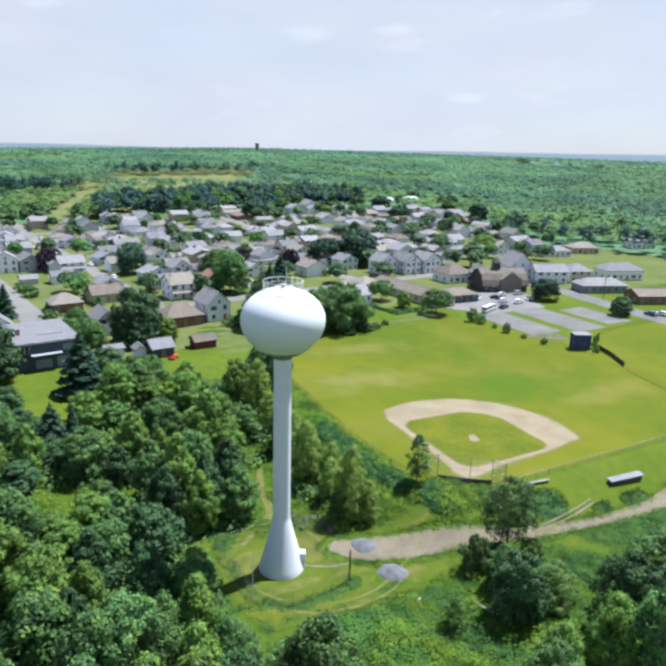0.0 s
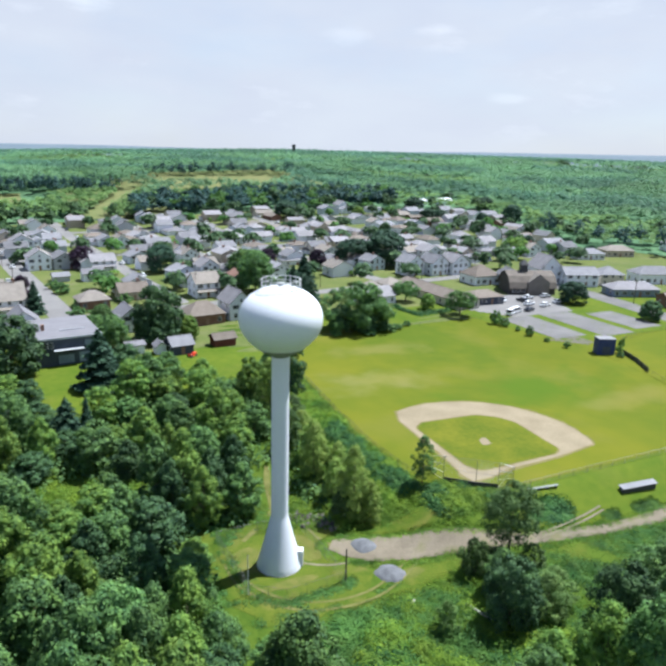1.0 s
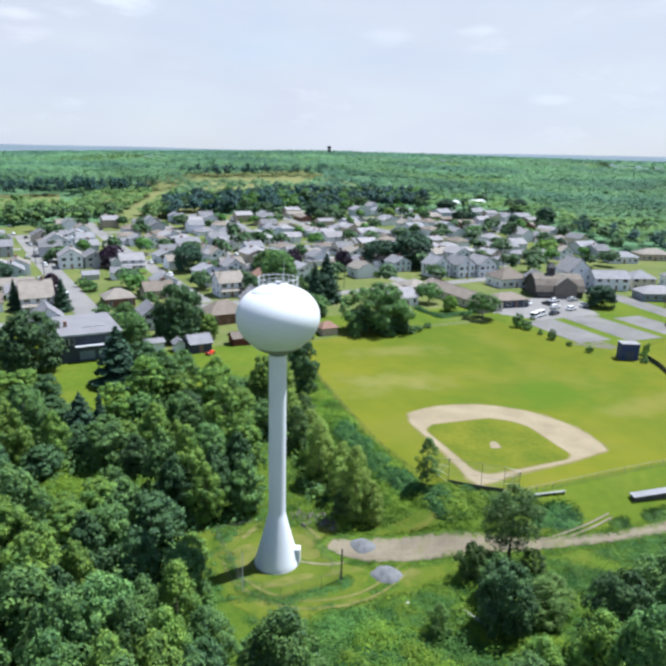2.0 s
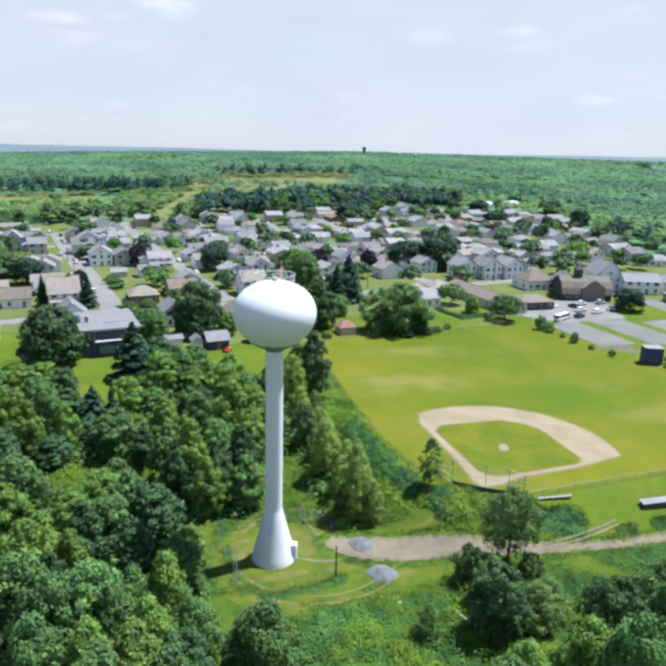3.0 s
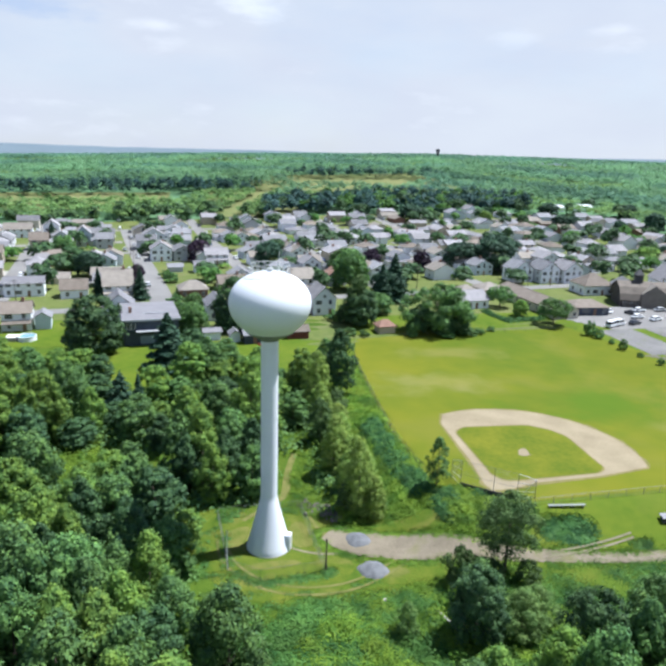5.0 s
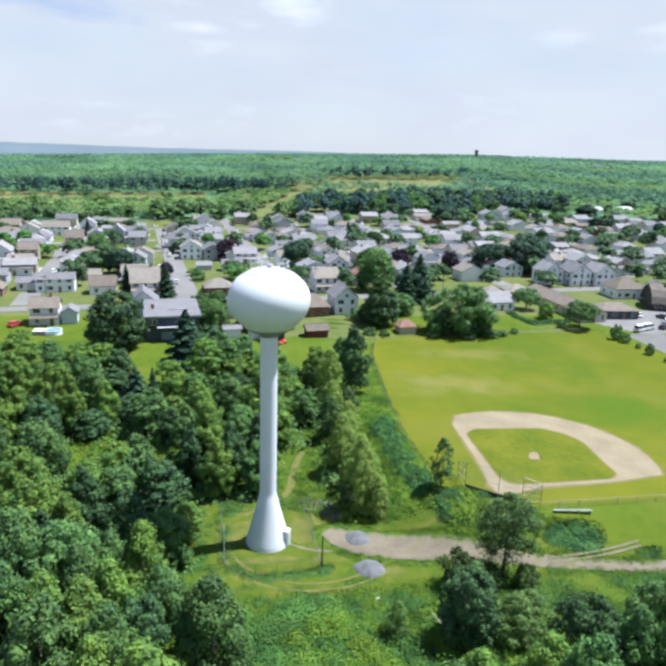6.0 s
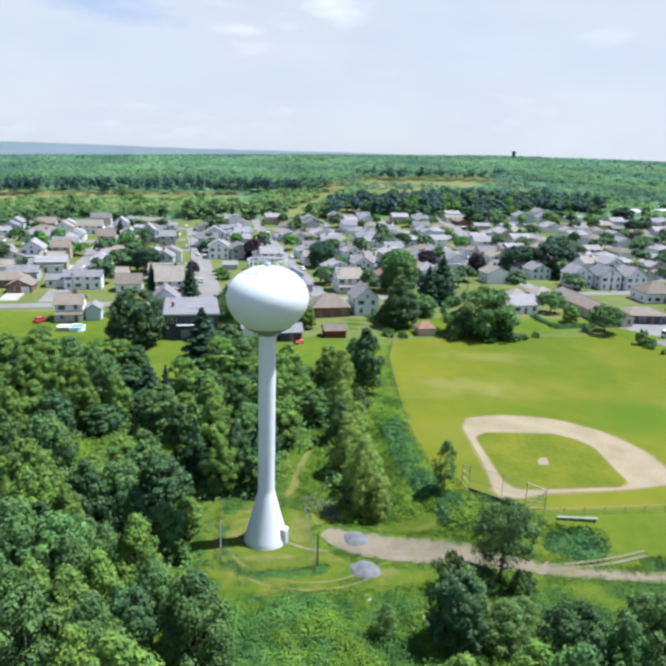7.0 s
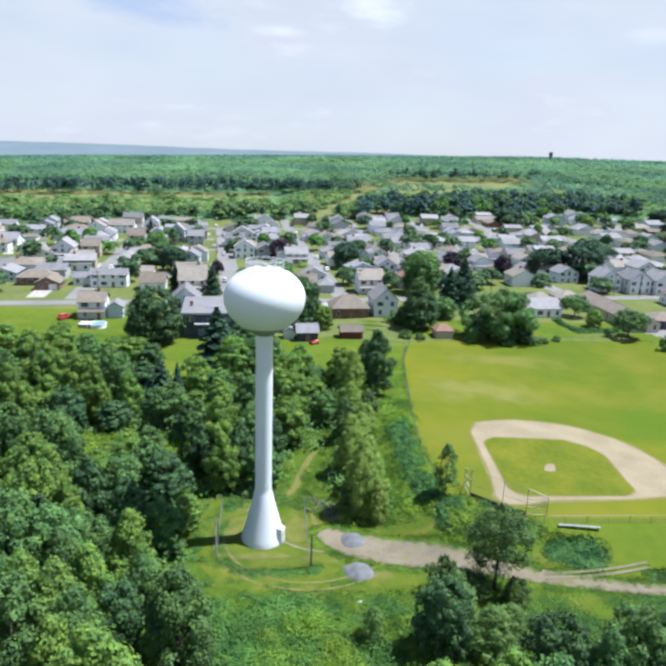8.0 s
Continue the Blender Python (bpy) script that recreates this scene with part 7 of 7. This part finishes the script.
# ---- weeds and undergrowth, past counting ----
def growth(name, label, mat, pts, height, per, size, seed, spread=0.24, wide=0.6):
    rng_ = np.random.default_rng(seed)
    n = len(pts)
    x = np.repeat(pts[:, 0], per) + rng_.normal(0, wide, n * per)
    y = np.repeat(pts[:, 1], per) + rng_.normal(0, wide, n * per)
    h = np.repeat(height * rng_.uniform(0.4, 1.2, n), per) * np.exp(-((x - np.repeat(pts[:, 0], per)) ** 2 + (y - np.repeat(pts[:, 1], per)) ** 2) / (4 * wide * wide))
    z = land(x, y) + h * np.sqrt(rng_.uniform(0.02, 1, n * per))
    d = np.stack([x - np.repeat(pts[:, 0], per), y - np.repeat(pts[:, 1], per), np.full(n * per, 1.7 * wide)], 1) / wide
    tagged(new(name, leaf_mesh(name, leaves(np.stack([x, y, z], 1), d, size, rng_, spread), mat)), label, "undergrowth", kind="stuff")


def region(n, x0, x1, y0, y1, keep, seed):
    rng_ = np.random.default_rng(seed)
    p = np.stack([rng_.uniform(x0, x1, n), rng_.uniform(y0, y1, n)], 1)
    return p[np.array([bool(keep(a, b)) for a, b in p])]


def track_free(x, y):
    return math.hypot(x - 35.5, y - 72.5) > 11.0 and not (27 < x < 52 and 60.5 < y < 65.5) and math.hypot(x - 46.5, y - 65.5) > 4.2


def weedy(x, y):
    return noise.noise((x * 0.16, y * 0.16, 6)) + 0.4 * noise.noise((x * 0.5, y * 0.5, 1))


M_LIME = foliage("lime_scrub_leaves", (0.085, 0.190, 0.026), (0.215, 0.310, 0.036), 0.42, 0.1, 0.005, speckle=0.2)
M_HEDGE = foliage("hedge_leaves", (0.032, 0.100, 0.036), (0.090, 0.190, 0.048), 0.3, 0.1, 0.005, speckle=0.2)
M_BANK = foliage("bank_weed_leaves", (0.076, 0.172, 0.024), (0.190, 0.285, 0.032), 0.4, 0.1, 0.005, 0.2, 0.4, 0.12)
growth("slope_weeds", "rank green weeds on the bank below the field", M_BANK, region(1100, 55.6, 61.6, 80, 120, lambda x, y: x > 56.2 + 1.8 * noise.noise((0, y * 0.2, 0)) + 2.0 * noise.noise((x * 0.8, y * 0.8, 2)) + 0.10 * max(0, y - 100) and x < field_edge(y) - 0.5 and weedy(x, y) < 0.12, 1), 0.8, 40, 0.30, 1, wide=0.85)
growth("slope_weeds", "darker taller weeds in a band along the bank", M_HEDGE, region(800, 55.4, 60.6, 80, 112, lambda x, y: abs(x - 58.6 + 0.03 * (y - 80) + 1.2 * noise.noise((0, y * 0.15, 2))) < 1.7 and weedy(x, y) > -0.3 + 0.012 * max(0, y - 98), 21), 1.15, 44, 0.32, 21)
growth("slope_weeds", "rank green weeds below the backstop", M_BANK, region(620, 58.5, 76.5, 69.5, 79.5, lambda x, y: y < 80.6 - 0.88 * (x - 63.5) and y > 71.3 - 0.18 * (x - 58) and weedy(x, y) < 0.15, 2), 0.9, 44, 0.30, 2)
growth("bank_tufts", "short bright tufts of grass over the bank", M_BANK, region(1100, 52.5, 65, 79, 149, lambda x, y: x < field_edge(y) - 0.4 and x > 53.2 + 1.5 * noise.noise((0, y * 0.15, 5)), 31), 0.35, 30, 0.24, 31, wide=0.9)
growth("slope_weeds", "darker weeds below the backstop", M_HEDGE, region(620, 59.5, 75.5, 70, 79.0, lambda x, y: y < 80.2 - 0.88 * (x - 63.5) and y > 71.8 - 0.18 * (x - 58) and weedy(x, y) > 0.0, 22), 1.1, 44, 0.30, 22)
growth("bank_bushes", "dense dark low bushes on the bank by the road", M_HEDGE, region(230, 70.5, 84, 64.6, 70.0, lambda x, y: ((x - 76.6) / 5.2) ** 2 + ((y - 67.4) / 1.6) ** 2 + 1.6 * weedy(x, y) < 0.8, 3), 0.5, 90, 0.32, 3, wide=0.9)
growth("bank_weeds", "green weeds along the roadside bank", M_WEED, region(160, 86, 98, 63.1, 64.2, lambda x, y: weedy(x, y) > -0.1, 4), 0.4, 34, 0.26, 4)
def lower_slope(x, y):
    return track_free(x, y) and y < 61.5 and y < 63.2 - 0.06 * (x - 46) and not (x > 66 and y > 54)


growth("lower_weeds", "tangled green weeds on the lower slope", M_WEED, region(1300, 36, 74, 44, 62, lambda x, y: lower_slope(x, y) and weedy(x, y) < 0.02, 5), 0.6, 62, 0.21, 5, wide=0.8)
growth("lower_weeds", "bright tall grass and weeds on the lower slope", M_BANK, region(1700, 34, 74, 44, 62, lambda x, y: lower_slope(x, y) and weedy(x, y) > -0.08, 25), 0.5, 62, 0.20, 25, wide=0.8)
growth("roadside_weeds", "lush green grass and weeds below the gravel road", M_WEED, region(620, 67, 100, 51, 60, lambda x, y: y < 60.6 - 0.04 * (x - 70) and weedy(x, y) > -0.2, 18), 0.42, 50, 0.2, 18, wide=0.9)
growth("lower_scrub", "taller bushy scrub on the lower slope", M_BANK, region(130, 34, 60, 44, 57, lambda x, y: noise.noise((x * 0.12, y * 0.12, 5)) > 0.0, 6), 1.9, 190, 0.24, 6, wide=1.1)
growth("lower_scrub", "taller darker scrub on the lower slope", M_WEED, region(130, 38, 92, 42, 57, lambda x, y: noise.noise((x * 0.12, y * 0.12, 9)) > 0.05, 7), 1.7, 190, 0.24, 7, wide=1.1)
growth("lower_scrub", "leafy scrub below the tower clearing", M_WEED, region(150, 26, 42, 46, 59, lambda x, y: y < 58.5, 17), 1.5, 170, 0.24, 17, wide=1.1)
growth("clearing_weeds", "shaggy tufts of grass round the tower clearing", M_WEED, region(1500, 18, 46, 58, 94, lambda x, y: 9.4 < math.hypot(x - 34, y - 73) < 16 and noise.noise((x * 0.3, y * 0.3, 4)) > 0.05 and not (41 < x and 64 < y < 79) and not (27 < x < 52 and 60.8 < y < 64.6), 8), 0.45, 46, 0.2, 8, wide=0.45)
growth("wood_undergrowth", "leafy undergrowth filling the floor of the wood", M_LEAF, region(2300, -62, 52, 58, 150, lambda x, y: wood_spot_ok(x, y) and x > 28 - 0.56 * (y + 12), 9), 3.0, 46, 0.55, 9, wide=1.3)
growth("wood_edge_scrub", "light green scrub along the wood's edge", M_LEAF_LIGHT, region(420, -70, 56, 62, 150, lambda x, y: wood_spot_ok(x, y) and noise.noise((x * 0.07, y * 0.07, 2)) > 0.12, 10), 2.6, 56, 0.5, 10, wide=1.2)
growth("slope_scrub", "tall scrub among the trees of the bank", M_BANK, region(80, 45.8, 53, 76.5, 122, lambda x, y: x < 50 + 0.1 * max(0, y - 90), 11), 2.2, 110, 0.38, 11, wide=1.0)
growth("gap_scrub", "bright low scrub in a gap of the wood", M_BANK, region(420, -10, 22, 93, 108, lambda x, y: ((x - GAP[0]) / GAP[2]) ** 2 + ((y - GAP[1]) / GAP[3]) ** 2 < 1.1 and weedy(x, y) > -0.25, 12), 1.1, 60, 0.3, 12, wide=0.9)
mown("gap_grass", GAP[0], GAP[1], GAP[2], GAP[3], M_GRASS, "sunlit grass in a gap of the wood")


def verge_points(line, n, seed):
    """Points scattered along both edges of a line of (x, y, half width)."""
    rng_ = np.random.default_rng(seed)
    out = []
    for _ in range(n):
        i = int(rng_.integers(len(line) - 1))
        (ax, ay, aw), (bx, by, bw) = line[i], line[i + 1]
        k = rng_.random()
        side = Vector((-(by - ay), bx - ax)).normalized() * (aw + (bw - aw) * k + rng_.normal(0.15, 0.32)) * rng_.choice([-1, 1])
        out.append((ax + (bx - ax) * k + side.x, ay + (by - ay) * k + side.y))
    return np.array(out)


growth("garden_hedge", "low clipped hedge round a garden beside the field", M_HEDGE, verge_points([(120.6, 191.0, 0.1), (120.8, 184.9, 0.1), (122.5, 177.4, 0.1), (128.0, 177.8, 0.1), (135.4, 179.0, 0.1)], 150, 46), 1.3, 60, 0.34, 46, wide=0.55)
growth("verge_tufts", "short grass tufts straggling over the road's edge", M_BANK, verge_points([(42.0, 76.2, 0.3), (42.4, 75.2, 2.1), (44.2, 73.0, 2.8), (46.6, 71.6, 3.1), (51.5, 69.6, 3.0), (56, 68.0, 2.4), (60.5, 66.3, 1.9), (66, 64.9, 1.5), (73, 63.3, 1.15), (79, 62.4, 1.1), (85, 61.4, 1.2), (92, 60.9, 1.4), (100, 61.1, 1.6), (122, 66, 1.6)], 1100, 41), 0.24, 28, 0.2, 41, wide=0.5)


def rubble():
    rng_ = np.random.default_rng(14)
    bm = bmesh.new()
    for _ in range(90):
        k = rng_.uniform(-0.1, 1.1)
        x, y = 40.6 + 4.6 * k + rng_.normal(0, 0.8), 83.8 - 4.8 * k + rng_.normal(0, 0.8)
        s = rng_.uniform(0.15, 0.5)
        mat_ = pose(x, y, drape(x, y, s * 0.25), *rng_.uniform(0, 360, 3)) @ Matrix.Diagonal((s * 1.3, s, s * 0.7, 1))
        bmesh.ops.create_icosphere(bm, subdivisions=1, radius=1.0, matrix=mat_)
    tagged(new("rubble", mesh_from("rubble", bm, surface("grey_rock", (0.072, 0.066, 0.056), (0.145, 0.134, 0.114), 0.8, 0.95, 8, 0.03))), "scattered grey rocks beside the trees", "rubble", kind="stuff")


rubble()


def fallen_log(x, y, length, rot):
    t = thing("fallen_log", pose(x, y, drape(x, y, 0.35), 0, 4, rot), "pale fallen tree trunk lying in the weeds", "log")
    bm = bmesh.new()
    tube(bm, (-length / 2, 0, 0), (length / 2, 0, 0.4), 0.2, 0.1, 8)
    part("trunk", bm, M_CONCRETE, t)
    for k, a in ((0.1, 40), (0.3, -35)):
        bm = bmesh.new()
        tube(bm, (length * k, 0, 0.3), (length * k + 0.9, 0.9 * math.sin(radians(a)), 0.7), 0.07, 0.03, 6)
        part("branch", bm, M_CONCRETE, t)


growth("bank_ferns", "sunlit yellow-green ferns and grass beside the birches", M_BANK, region(520, 50.8, 57.2, 76, 118, lambda x, y: x > 52.0 + 0.9 * noise.noise((0, y * 0.3, 3)) and x < 56.8 + 1.2 * noise.noise((0, y * 0.2, 0)), 51), 0.7, 56, 0.22, 51, wide=0.8)
growth("wood_edge_weeds", "bright weeds beside the dirt track into the wood", M_BANK, region(420, 34, 45.5, 80, 103, lambda x, y: abs(x - (37.4 + 0.16 * (y - 86))) > 1.2 and weedy(x, y) > -0.1, 52), 0.6, 50, 0.22, 52, wide=0.7)
fence_line = [(27.3, 78, 0.1), (27.5, 68.1, 0.1), (31.5, 64.9, 0.1), (36, 65.0, 0.1), (40.6, 65.2, 0.1), (41.4, 66.5, 0.1)]
growth("fence_weeds", "dark uncut weeds along the foot of the fence", M_WEED, verge_points(fence_line, 120, 44), 0.32, 40, 0.2, 44, wide=0.5)
growth("rut_tufts", "longer grass between the ruts", M_WEED, region(300, 27, 48, 59.5, 65.5, lambda x, y: weedy(x, y) > -0.15 and abs(y - (62.1 + 0.012 * (x - 38) ** 2)) < 0.45, 45), 0.18, 30, 0.16, 45, wide=0.4)
for x, y, w, h, seed in ((39.4, 53.6, 2.6, 2.4, 1), (42.6, 50.6, 1.6, 1.8, 2), (35.6, 51.0, 1.6, 2.0, 3), (45.6, 57.4, 1.0, 0.9, 4)):
    growth("scrub_mound", "bright rounded mound of leafy scrub on the slope", M_LIME, region(int(34 * w), x - w, x + w, y - w, y + w, lambda a, b: math.hypot(a - x, b - y) < w * 0.8, 60 + seed), h, 60, 0.24, 70 + seed, wide=0.9)
fallen_log(52.9, 53.3, 4.0, -75)


def tarp(x, y, rot, size=1.0):
    t = thing("tarp", pose(x, y, drape(x, y, 0.45), 0, 0, rot) @ Matrix.Scale(size, 4), "crumpled white tarp lying in the scrub", "tarp")
    bm = bmesh.new()
    rows = [[bm.verts.new((u * 0.2 - 0.7, v * 0.1 - 0.2, 0.12 * noise.noise((u * 0.7, v * 0.9, 2)) + 0.15 - 0.012 * (u - 3.5) ** 2)) for u in range(8)] for v in range(5)]
    for a, b in zip(rows, rows[1:]):
        for k in range(7):
            bm.faces.new((a[k], a[k + 1], b[k + 1], b[k]))
    ex = bmesh.ops.extrude_face_region(bm, geom=list(bm.faces))
    bmesh.ops.translate(bm, vec=(0, 0, -0.9), verts=[v for v in ex["geom"] if isinstance(v, bmesh.types.BMVert)])
    bmesh.ops.recalc_face_normals(bm, faces=bm.faces)
    part("sheet", bm, M_CONCRETE, t, smooth=True)


tarp(62.0, 52.4, -15, 1.0)
tarp(46.4, 58.5, 30, 0.6)
